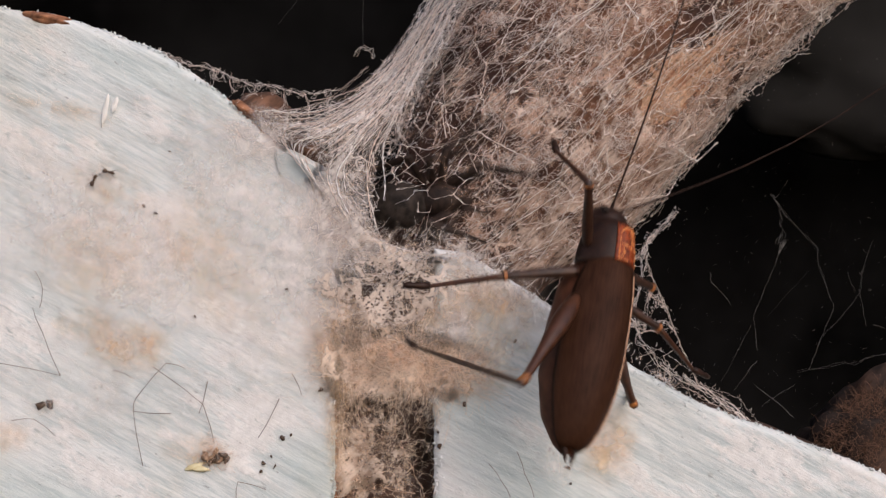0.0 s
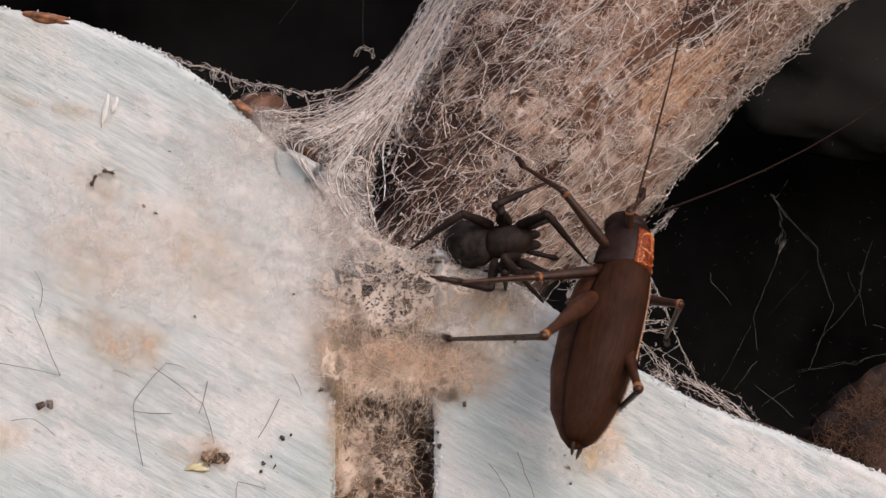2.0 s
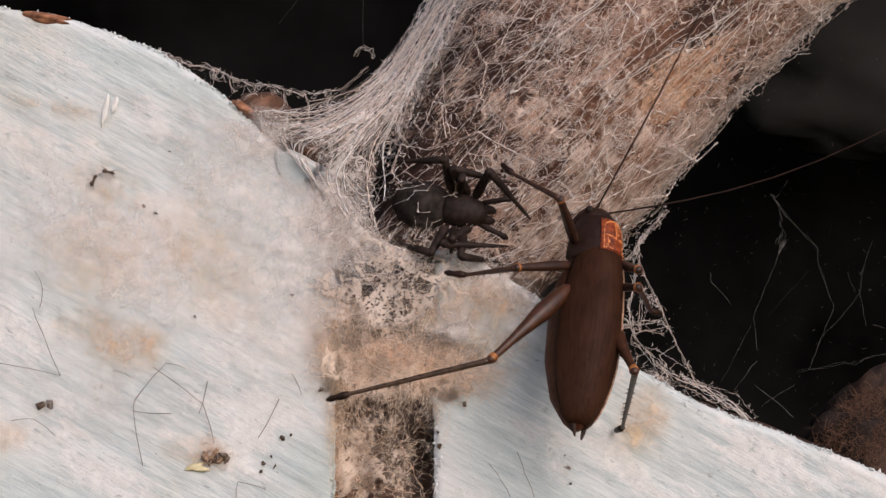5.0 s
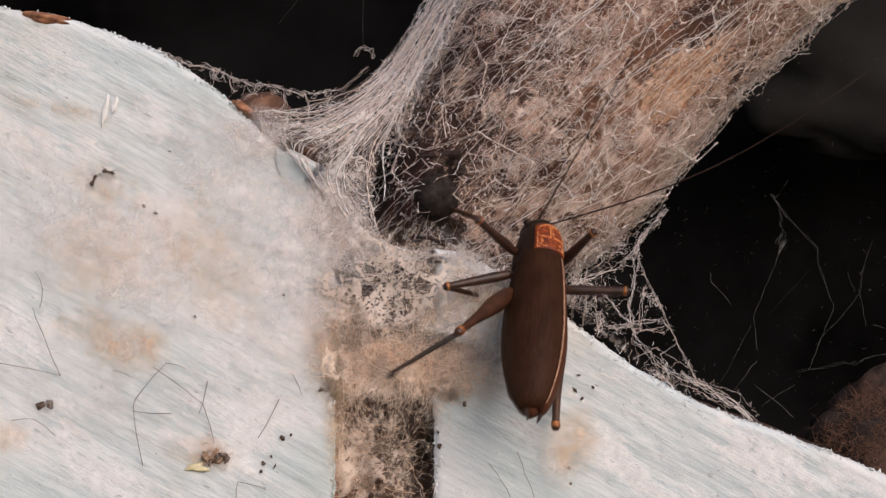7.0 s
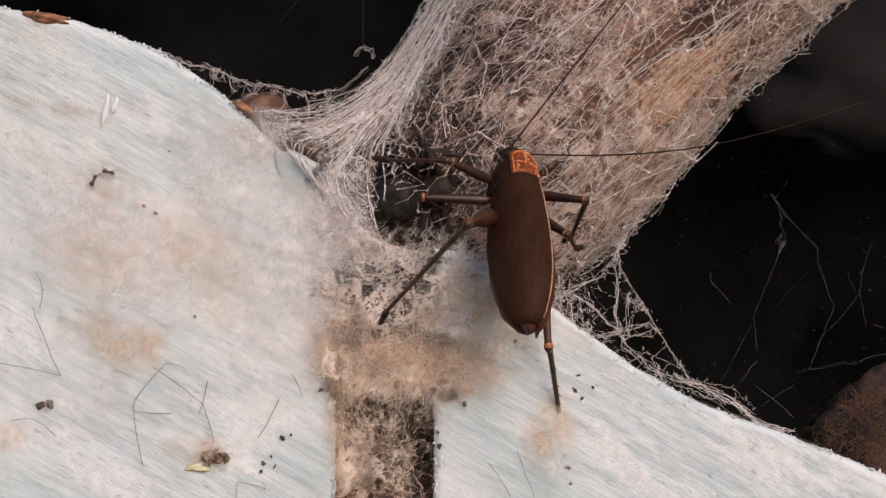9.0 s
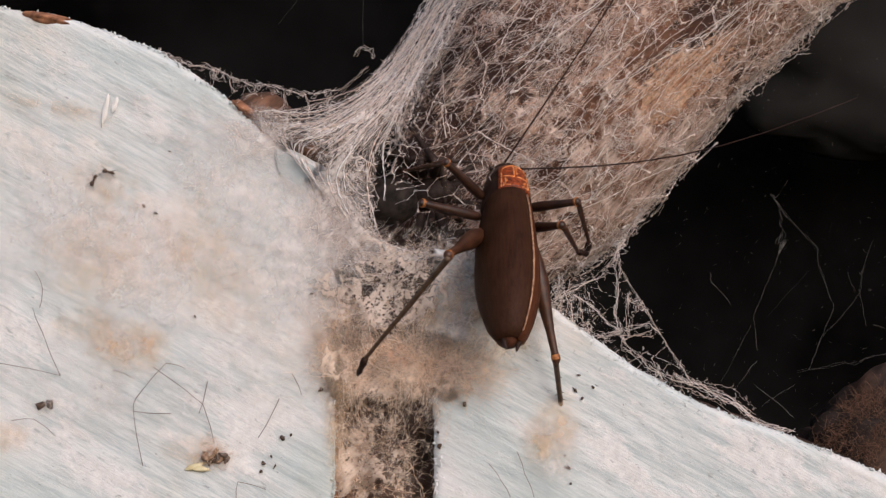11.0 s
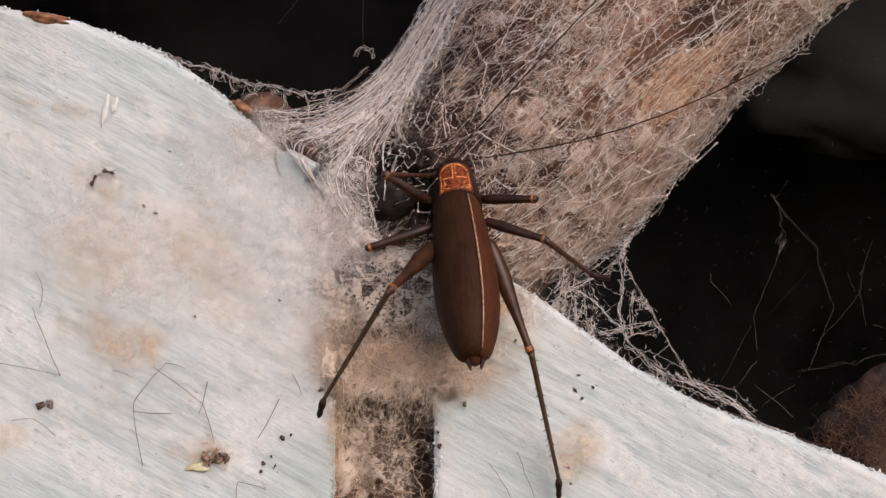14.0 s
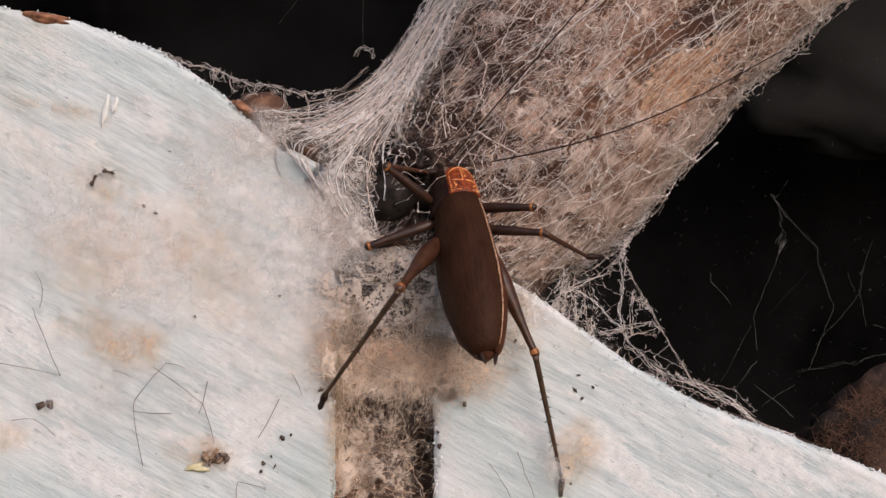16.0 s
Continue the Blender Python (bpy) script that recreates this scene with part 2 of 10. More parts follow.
PITTED = gauze("pitted_grey_silk", (0.58, 0.42, 0.34), (0.84, 0.70, 0.60), 0.0030, 0.85, 1.0, 0.1, -0.02)
HOLED_TAN = gauze("worn_tan_silk", (0.74, 0.46, 0.31), (0.94, 0.76, 0.62), 0.0030, 0.82, 0.7, 0.2, -0.02, 0.25)
FILM_CREAM = film("cream_felt", (0.90, 0.76, 0.63), (0.94, 0.88, 0.80), 420, 0.30, 0.68, 0.9)
FILM_PEACH = film("peach_felt", (0.93, 0.58, 0.38), (0.95, 0.74, 0.57), 700, 0.30, 0.66, 0.9)
FILM_TAN = film("tan_felt", (0.80, 0.49, 0.27), (0.87, 0.67, 0.46), 500, 0.28, 0.68, 0.95)


# ---- building tools ----
def mesh_object(name, verts, faces, mats, parent=None, smooth=True, label=""):
    me = bpy.data.meshes.new(name)
    me.from_pydata([tuple(v) for v in verts], [], [tuple(f) for f in faces])
    for m in mats if isinstance(mats, (list, tuple)) else [mats]:
        me.materials.append(m)
    if smooth:
        me.polygons.foreach_set("use_smooth", [True] * len(me.polygons))
    me.update()
    ob = new(name, me)
    ob.parent = parent
    if label:
        ob["label"] = label
    return ob


def part(name, bm, mat, parent, label=""):
    """Links a bmesh as one mesh object under a thing or a part."""
    me = bpy.data.meshes.new(name)
    bm.normal_update()
    bm.to_mesh(me)
    bm.free()
    me.polygons.foreach_set("use_smooth", [True] * len(me.polygons))
    me.materials.append(mat)
    ob = new(name, me)
    ob.parent = parent
    if label:
        ob["label"] = label
    return ob


def fbm(p, octaves=4):
    return noise.fractal(p, 1.0, 2.0, octaves)


def curve_of(points):
    """A smooth curve through control points: a function of 0 to 1 (any dimension)."""
    p = np.array(points, float)
    p = np.vstack([2 * p[0] - p[1], p, 2 * p[-1] - p[-2]])
    k = len(p) - 3

    def f(t):
        x = min(max(t, 0.0), 1.0) * k
        i = min(int(x), k - 1)
        x -= i
        a, b, c, d = p[i:i + 4]
        return 0.5 * (2 * b + (c - a) * x + (2 * a - 5 * b + 4 * c - d) * x * x + (3 * b - a - 3 * c + d) * x ** 3)
    return f


def tubes(name, lines, radii, mat, parent=None, label="", sides=3, flare=False, crinkle=0.0):
    """Many thin threads in one mesh: lines are arrays of points, radii one a line."""
    verts, faces, base = [], [], 0
    ang = np.arange(sides) * 2 * math.pi / sides
    for line, r in zip(lines, radii):
        p = np.asarray(line, float)
        if crinkle:
            way = np.concatenate([[0], np.cumsum(np.linalg.norm(np.diff(p, axis=0), axis=1))])
            n = max(3, int(way[-1] / (4.2 * U)))
            p = np.stack([np.interp(np.linspace(0, way[-1], n), way, p[:, k]) for k in range(3)], 1)
            p[1:-1] += rng.normal(0, crinkle * U, (n - 2, 3)) + np.sin(np.arange(1, n - 1) * 0.9 + rng.uniform(0, 6.28))[:, None] * rng.normal(0, 0.5 * crinkle * U, 3)
        n = len(p)
        t = np.gradient(p, axis=0)
        t /= np.linalg.norm(t, axis=1, keepdims=True) + 1e-12
        ref = np.array((0.31, -0.9, 0.3))
        a = np.cross(t, ref)
        a /= np.linalg.norm(a, axis=1, keepdims=True) + 1e-12
        b = np.cross(t, a)
        rr = np.full(n, r)
        if n > 3:
            rr *= 0.6 + 0.8 * rng.random(n) ** 2 + (0.9 * (rng.random(n) < 0.12) if crinkle else 0)
        if flare:
            rr *= 0.75 + 1.3 * np.abs(np.linspace(-1, 1, n)) ** 5
        else:
            rr[0] *= 0.5
            rr[-1] *= 0.5
        ring = p[:, None, :] + rr[:, None, None] * (np.cos(ang)[None, :, None] * a[:, None, :] + np.sin(ang)[None, :, None] * b[:, None, :])
        verts.append(ring.reshape(-1, 3))
        i = base + np.arange(n - 1)[:, None] * sides
        j = np.arange(sides)[None, :]
        k = (np.arange(sides) + 1) % sides
        q = np.stack([i + j, i + k[None, :], i + sides + k[None, :], i + sides + j], -1).reshape(-1, 4)
        faces.append(q)
        base += n * sides
    verts, faces = np.vstack(verts), np.vstack(faces)
    me = bpy.data.meshes.new(name)
    me.vertices.add(len(verts))
    me.vertices.foreach_set("co", verts.ravel())
    me.loops.add(faces.size)
    me.loops.foreach_set("vertex_index", faces.ravel().astype(np.int32))
    me.polygons.add(len(faces))
    me.polygons.foreach_set("loop_start", np.arange(0, faces.size, 4, dtype=np.int32))
    me.polygons.foreach_set("use_smooth", np.ones(len(faces), bool))
    me.update(calc_edges=True)
    me.materials.append(mat)
    ob = new(name, me)
    ob.parent = parent
    if label:
        ob["label"] = label
    return tagged(ob, kind="stuff")


rng = np.random.default_rng(7)


def wander(a, b, wob=6.0, sag=(0, 0, 0), n=12):
    """A thread from a to b (world points) that wavers by wob modules and sags in its middle."""
    a, b = np.array(a), np.array(b)
    t = np.linspace(0, 1, n)[:, None]
    line = a + (b - a) * t + np.array(sag) * 4 * t * (1 - t)
    w = np.zeros((n, 3))
    for k in (1, 2, 3, 5):
        w += rng.normal(0, 1, (1, 3)) / k * np.sin(math.pi * k * t)
    return line + w * wob * U * 0.5


def thing(name, place, label, category, group="", kind=""):
    ob = new(name)
    ob.location = place
    ob.empty_display_size = 0.005
    return tagged(ob, label, category, group, kind)


# ---- the boards ----
TOP = curve_of([(-420, -170), (-150, -40), (0, 12), (130, 36), (280, 92), (390, 165), (437, 210), (487, 252), (560, 288), (620, 326), (760, 412), (930, 512), (1110, 640),
                (1250, 718), (1400, 772), (1568, 842), (1900, 1000)])
TOP_U = np.array([TOP(i / 600)[0] for i in range(601)])
TOP_V = np.array([TOP(i / 600)[1] for i in range(601)])


def top_edge(u):
    return float(np.interp(u, TOP_U, TOP_V)) + 5 * noise.noise((u * 0.02, 3.1, 0)) + 2.0 * noise.noise((u * 0.11, 8.0, 0))


def spread(lo, hi, step, fine_lo, fine_hi):
    xs = list(np.arange(lo + (30 if fine_lo else 0), hi - (30 if fine_hi else 0), step))
    f = [0, 1, 2.5, 5, 8.5, 13, 20]
    if fine_lo:
        xs = [lo + k for k in f] + xs
    xs = xs + ([hi - k for k in reversed(f)] if fine_hi else [hi])
    return xs


def board(name, left, right, bottom, thick, cut_left, cut_right, label, notch=-9999, side=None):
    """A limewashed plank: worn rounded top edge, streaky face, saw-cut side."""
    us = spread(left, right, 9, cut_left, cut_right)
    rows = [0, 1, 2.5, 5, 8.5, 13, 20] + list(np.arange(30, 1400, 11))
    verts, faces, slots = [], [], []
    nu = len(us)
    grid = []
    for j, s in enumerate(rows):
        for i, u in enumerate(us):
            x = u + (5 * noise.noise((5.0 + left, s * 0.03, 1)) + 3.0 * noise.noise((9.0 + left, s * 0.13, 1))) * ((cut_right and i > nu - 8) or (cut_left and i < 7))
            v = min(max(top_edge(u), notch + (u - left) * 0.12) + s, bottom)
            e = 14.0
            near = min(s, e)
            if cut_right:
                near = min(near, right - u)
            if cut_left:
                near = min(near, u - left)
            q = 1 - max(near, 0) / e
            back = e * (1 - math.sqrt(max(0, 1 - q * q))) * U
            a, c = (u * 0.875 + v * 0.485), (-u * 0.485 + v * 0.875)
            rel = 2.2 * noise.noise((a * 0.012, c * 0.05, 2)) + 1.1 * noise.noise((a * 0.03, c * 0.22, 5)) + 4 * noise.noise((u * 0.004, v * 0.004, 9))
            verts.append(at(x, v, back + rel * U))
    nr = len(rows)
    for j in range(nr - 1):
        for i in range(nu - 1):
            p = j * nu + i
            faces.append((p, p + nu, p + nu + 1, p + 1))
            slots.append(0)
    loop = [i for i in range(nu)] + [j * nu + nu - 1 for j in range(1, nr)] + [(nr - 1) * nu + i for i in range(nu - 2, -1, -1)] + [j * nu for j in range(nr - 2, 0, -1)]
    b0 = len(verts)
    for i in loop:
        p = verts[i].copy()
        p.y = thick
        verts.append(p)
    m = len(loop)
    for i in range(m):
        k = (i + 1) % m
        faces.append((loop[i], loop[k], b0 + k, b0 + i))
        slots.append(1)
    faces.append(tuple(b0 + i for i in reversed(range(m))))
    slots.append(1)
    ob = mesh_object(name, verts, faces, [LIME, side or BARE])
    ob.data.polygons.foreach_set("material_index", slots)
    return tagged(ob, label, "board", "boards", "structure")


board("board_1", -420, 592, 1250, 0.010, False, True, "whitewashed wooden board with pale blue streaks and worn edge")
# board_2's sides take the darker brown in place of the orange bare wood.
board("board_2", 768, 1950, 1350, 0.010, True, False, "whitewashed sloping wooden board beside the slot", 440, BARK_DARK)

# ---- the limb ----
AXIS = curve_of([(1570, -560, 0.031, 320), (1354, -276, 0.031, 320), (1113, 1, 0.030, 287), (943, 250, 0.031, 254), (815, 436, 0.031, 194), (735, 640, 0.029, 200), (690, 860, 0.027, 180),
                 (680, 1250, 0.025, 175)])


def limb(s, a, off=0.0):
    """A point on the limb: s along it from the top, a degrees round from the front, off modules above the bark."""
    c, e = AXIS(s), AXIS(min(s + 0.01, 1.0)) - AXIS(max(s - 0.01, 0.0))
    t = Vector((e[0], 0, -e[1])).normalized()
    n1 = Vector((0, -1, 0))
    n2 = n1.cross(t).normalized()
    r = float((c[3] + off) * U)
    return at(c[0], c[1], c[2]) + r * (math.cos(radians(a)) * n1 + math.sin(radians(a)) * n2)


def build_limb():
    ns, na = 170, 120
    verts, faces = [], []
    for i in range(ns):
        for j in range(na):
            a = j * 360 / na
            s = i / (ns - 1)
            w = Vector((math.cos(radians(a)) * 3, math.sin(radians(a)) * 3, s * 5))
            o = 14 * fbm(w * 0.7 + Vector((3, 1, 7))) + 7 * noise.noise((w.x * 4, w.y * 4, w.z * 1.2)) + 4 * noise.noise((w.x * 9, w.y * 9, w.z * 4))
            verts.append(limb(s, a, o))
    for i in range(ns - 1):
        for j in range(na):
            k = (j + 1) % na
            faces.append((i * na + j, i * na + k, (i + 1) * na + k, (i + 1) * na + j))
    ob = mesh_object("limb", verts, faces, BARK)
    tagged(ob, "rough brown wooden limb wrapped in cobweb behind boards", "limb", "", "structure")


build_limb()


# ---- the dark hollow behind ----
# Box added to close off the back; its near-black colour stands for darkness.
def wall(name, a, b):
    bm = bmesh.new()
    bmesh.ops.create_cube(bm, size=1)
    lo, hi = Vector(a), Vector(b)
    for v in bm.verts:
        v.co = (lo + hi) / 2 + Vector((v.co.x * (hi.x - lo.x), v.co.y * (hi.y - lo.y), v.co.z * (hi.z - lo.z)))
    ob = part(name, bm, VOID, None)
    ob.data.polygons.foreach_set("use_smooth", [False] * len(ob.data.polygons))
    tagged(ob, "near-black wall added to close the hollow behind the boards", "wall", "", "structure")


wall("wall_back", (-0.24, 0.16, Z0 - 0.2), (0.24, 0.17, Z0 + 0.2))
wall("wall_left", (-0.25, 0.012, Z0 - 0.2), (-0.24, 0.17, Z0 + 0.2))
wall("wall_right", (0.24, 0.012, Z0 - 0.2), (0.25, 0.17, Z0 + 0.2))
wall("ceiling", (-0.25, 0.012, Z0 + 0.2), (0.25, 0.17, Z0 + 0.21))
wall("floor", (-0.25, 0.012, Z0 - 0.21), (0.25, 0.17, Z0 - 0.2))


# ---- cobwebs ----
from mathutils.geometry import delaunay_2d_cdt


def cells(lo, hi, size, keep, cross=0.25):
    """Edges of a random lace of cells over a rectangle: pairs of 2D points, where keep(x, y) is above a random number."""
    nx, ny = int((hi[0] - lo[0]) / size) + 1, int((hi[1] - lo[1]) / size) + 1
    pts = [Vector((rng.uniform(lo[0] - size, hi[0] + size), rng.uniform(lo[1] - size, hi[1] + size))) for _ in range((nx + 2) * (ny + 2))]
    vs, _, tris, _, _, _ = delaunay_2d_cdt(pts, [], [], 0, 1e-5)
    mid, shared = [], {}
    for k, (a, b, c) in enumerate(tris):
        mid.append((vs[a] + vs[b] + vs[c]) / 3)
        for e in ((a, b), (b, c), (c, a)):
            shared.setdefault(tuple(sorted(e)), []).append(k)
    out = []
    for e, pair in shared.items():
        p, q = vs[e[0]], vs[e[1]]
        m = (p + q) / 2
        if cross and (p - q).length < size * 2.5 and rng.random() < cross * keep(m.x, m.y):
            out.append((p, q))
    for pair in shared.values():
        if len(pair) == 2:
            p, q = mid[pair[0]], mid[pair[1]]
            m = (p + q) / 2
            if (p - q).length < size * 2.2 and rng.random() < keep(m.x, m.y):
                out.append((p, q))
    return out


def blob(u, v, cu, cv, ru, rv, turn=0.0):
    """1 in the middle of an ellipse, 0 outside, soft between."""
    c, s = math.cos(radians(turn)), math.sin(radians(turn))
    x, y = ((u - cu) * c + (v - cv) * s) / ru, (-(u - cu) * s + (v - cv) * c) / rv
    return max(0.0, min(1.0, 1.6 * (1 - math.hypot(x, y))))


def lace(lo, hi, size, keep, put, count, wob, n=5, cross=0.25):
    """Threads along the lace's edges, tied at its knots; put(x, y) gives a place in the world."""
    lines, knots = [], {}

    def knot(p):
        key = (round(p.x, 2), round(p.y, 2))
        if key not in knots:
            knots[key] = np.array(put(p.x, p.y))
        return knots[key]
    for p, q in cells(lo, hi, size, keep, cross):
        a, b = knot(p), knot(q)
        for k in range(1 + int(rng.random() * count)):
            lines.append(wander(a + rng.normal(0, 0.6, 3) * U, b + rng.normal(0, 0.6, 3) * U, wob * (0.5 + 0.5 * k), n=n))
    return lines


def curls(n, pick, put, length, wob, steps=9):
    """Loose crinkled fibres: pick() gives a place in the plan."""
    lines = []
    for _ in range(n):
        x, y = pick()
        w, ln = rng.uniform(0, 2 * math.pi), length * rng.uniform(0.4, 1.5)
        lines.append(wander(put(x, y), put(x + ln * math.cos(w), y + ln * math.sin(w)), wob, n=steps))
    return lines


def rad(lines, lo, hi):
    return (lo + (hi - lo) * rng.random(len(lines)) ** 1.6) * 0.8 * U


def sheet(name, us, vs, put, dense, mat, parent, label=""):
    """A thin felt over a grid; dense(x, y) is its thickness, 0 to 1."""
    verts = [put(x, y) for y in vs for x in us]
    nu = len(us)
    thick = [max(0.0, min(1.0, dense(x, y))) for y in vs for x in us]
    faces = [(j * nu + i, j * nu + nu + i, j * nu + nu + i + 1, j * nu + i + 1) for j in range(len(vs) - 1) for i in range(nu - 1)]
    faces = [f for f in faces if max(thick[k] for k in f) > 0.004]
    ob = mesh_object(name, verts, faces, mat, parent, True, label)
    att = ob.data.attributes.new("dense", "FLOAT", "POINT")
    att.data.foreach_set("value", thick)
    return ob


def plan_of(p):
    k = U * (D + p.y) / D
    return 784 + p.x / k, 441 - (p.z - Z0) / k


def den(u, v):
    """How far a place belongs to the open mouth of the retreat."""
    return max(blob(u, v, 735, 320, 150, 170, 35), 0.9 * blob(u, v, 800, 250, 120, 90))


# places on the front of the limb, by plan point
GRID_S, GRID_A = np.linspace(0.14, 0.74, 90), np.linspace(-89, 89, 60)
GRID = np.array([[plan_of(limb(s, a, 14)) for a in GRID_A] for s in GRID_S])
STEP_S, STEP_A = np.gradient(GRID, GRID_S, axis=0).reshape(-1, 2), np.gradient(GRID, GRID_A, axis=1).reshape(-1, 2)
GRID = GRID.reshape(-1, 2)


def on_limb(u, v):
    """The place along (s) and round (a) the limb that lies before plan point u, v, and how far off the limb that point is."""
    gap = ((GRID - (u, v)) ** 2).sum(axis=1)
    k = int(gap.argmin())
    s, a = GRID_S[k // len(GRID_A)], GRID_A[k % len(GRID_A)]
    (p, q), (r, t) = STEP_S[k], STEP_A[k]
    det = p * t - q * r
    if abs(det) > 1:
        e, f = u - GRID[k, 0], v - GRID[k, 1]
        s += max(-0.006, min(0.006, (e * t - f * r) / det))
        a += max(-2.5, min(2.5, (f * p - e * q) / det))
    return s, max(-92.0, min(92.0, a)), math.sqrt(gap[k])


HOLES = [(854, 89, 24, 30, 0), (892, 65, 17, 20, 0), (837, 161, 30, 22, -10), (813, 96, 16, 24, 20), (803, 27, 24, 16, -30), (875, 127, 18, 18, 0), (761, 172, 20, 14, -20),
         (737, 203, 42, 22, -20), (796, 213, 55, 28, 0), (930, 34, 20, 22, 0), (1070, 14, 26, 16, -30), (1215, 50, 95, 26, -38), (1050, 168, 28, 18, -30), (1026, 199, 18, 14, -40),
         (970, 310, 32, 38, 20), (1012, 382, 18, 14, 0), (985, 100, 16, 9, -30), (1320, 25, 60, 22, -40), (930, 170, 18, 12, 0)]


def limb_web():
    web = thing("limb_web", at(1100, 200, 0), "dense dusty white cobweb wrapped round the limb", "cobweb")

    def put(u, v, lift=None):
        s, a, _ = on_limb(u, v)
        h = rng.uniform(6, 30) if lift is None else lift
        edge = max(0.0, min(1.0, (a - 45) / 30))
        return limb(s, a, h + 8 * noise.noise((u * 0.012, v * 0.012, 4)) + edge * (26 * max(0, noise.noise((s * 55, 1, 14))) + 16 * max(0, noise.noise((s * 190, 2, 9))))) - web.location

    def hole(u, v):
        return max(blob(u, v, *h) for h in HOLES)

    def tan(u, v):
        return blob(u, v, 1200, 145, 175, 75, -40)

    def here(u, v):
        return (on_limb(u, v)[2] < 9) * (1 - max(0, min(1, (v - 440) / 60)))

    def patchy(u, v):
        return 0.62 + 1.1 * noise.noise((u * 0.012, v * 0.012, 11)) + 0.5 * noise.noise((u * 0.03, v * 0.03, 5))

    def net(name, size, keep, count, wob, n, r, mat, stretch=1.4, lift=None, cross=0.2):
        c = math.sqrt(0.5)

        def plan(p, q):
            p, q = p * math.sqrt(stretch), q / math.sqrt(stretch)
            return 1000 + c * (p + q), 200 - c * (p - q)
        lines = lace((-520, -520), (520, 520), size, lambda p, q: keep(*plan(p, q)), lambda p, q: put(*plan(p, q), lift and rng.uniform(*lift)), count, wob, n, cross)
        tubes(name, lines, rad(lines, *r), mat, web, flare=True, crinkle=0.9)

    net("bright_lace", 62, lambda u, v: 0.62 * here(u, v) * (1 - 0.6 * tan(u, v)), 2, 3.5, 9, (0.6, 1.5), SILK_WHITE, 1.5, (22, 40), 0.4)
    net("strand_lace", 40, lambda u, v: 0.6 * here(u, v) * (1 - 0.75 * tan(u, v)) * (1 - 0.8 * hole(u, v)) * (1 - 0.6 * den(u, v)), 2, 3.5, 8, (0.3, 0.9), SILK_WHITE)
    net("middle_lace", 24, lambda u, v: 0.8 * here(u, v) * (1 - 0.8 * tan(u, v)) * (1 - hole(u, v)) * (1 - 0.6 * den(u, v)) * patchy(u, v), 1, 3, 6, (0.25, 0.65), SILK_WHITE, 1.5)
    net("fine_lace", 13, lambda u, v: 0.5 * here(u, v) * (1 - 0.6 * tan(u, v)) * (1 - hole(u, v)) * (1 - 0.8 * den(u, v)) * patchy(u, v), 1, 2.5, 4, (0.2, 0.5), SILK_PINK, 1.6)

    def pick(odds):
        while True:
            u, v = rng.uniform(600, 1520), rng.uniform(-60, 470)
            if rng.random() < odds(u, v) and here(u, v):
                return u, v

    def run(u, v, turn, ln, lift, wob, n=12):
        """A drawn thread that follows the limb's front, kinked here and there."""
        w, h, drift = radians(turn), rng.uniform(*lift), 0.0
        pts = []
        for k in range(n):
            t = k / (n - 1) - 0.5
            drift += rng.normal(0, wob) * (rng.random() < 0.35)
            pts.append(tuple(put(u + ln * t * math.cos(w) - drift * math.sin(w), v - ln * t * math.sin(w) - drift * math.cos(w), h)))
        return np.array(pts)

    def left(u, v):
        a = on_limb(u, v)[1]
        return (1.0 if a < -25 else 0.25) * (1 - 0.7 * den(u, v))
    taut = [run(*pick(left), rng.normal(45, 9), rng.uniform(60, 230), (16, 42), 1.2) for _ in range(120)]
    tubes("taut_silk", taut, rad(taut, 0.25, 0.8), SILK_WHITE, web, crinkle=0.6)
    drawn = [run(*pick(lambda u, v: (1 - 0.5 * tan(u, v)) * (1 - 0.8 * den(u, v))), rng.normal(42, 22), rng.uniform(50, 170), (14, 36), 2.5) for _ in range(170)]
    tubes("drawn_silk", drawn, rad(drawn, 0.25, 0.8), SILK_WHITE, web, crinkle=0.9)
    cords = []
    for u, v, turn, ln in ((660, 108, 42, 120), (712, 62, 43, 100), (762, 130, 47, 170), (725, 150, 42, 130), (690, 190, 44, 120), (760, 90, 46, 90), (1190, 85, 34, 190), (1090, 165, 45, 150),
                           (1045, 130, 40, 120), (1130, 60, 38, 110), (820, 250, 20, 120), (1120, 290, 30, 150), (1060, 330, 38, 140), (930, 330, 62, 120)):
        for _ in range(2):
            cords.append(run(u + rng.normal(0, 2), v + rng.normal(0, 2), turn, ln, (30, 42), 1.3, 16))
    tubes("cord", cords, rad(cords, 0.6, 1.2), SILK_WHITE, web, crinkle=0.45)
    long = [run(*pick(lambda u, v: (1 - 0.6 * tan(u, v)) * (1 - 0.8 * den(u, v))), rng.normal(44, 8), rng.uniform(110, 260), (26, 42), 1.0, 18) for _ in range(75)]
    tubes("long_silk", long, rad(long, 0.45, 1.2), SILK_WHITE, web, crinkle=0.35)
    loops = []
    for _ in range(650):
        u, v = pick(lambda u, v: max(0.15, patchy(u, v)) * (1 - 0.6 * tan(u, v)) * (1 - 0.8 * den(u, v)))
        r, w, span, h = rng.uniform(6, 26), rng.uniform(0, 360), rng.uniform(60, 200), rng.uniform(12, 34)
        loops.append(np.array([tuple(put(u + r * math.cos(radians(w + span * t)), v + 0.7 * r * math.sin(radians(w + span * t)), h)) for t in np.linspace(0, 1, 9)]))
    tubes("looped_silk", loops, rad(loops, 0.25, 0.7), SILK_WHITE, web, crinkle=0.9)
    dust = []
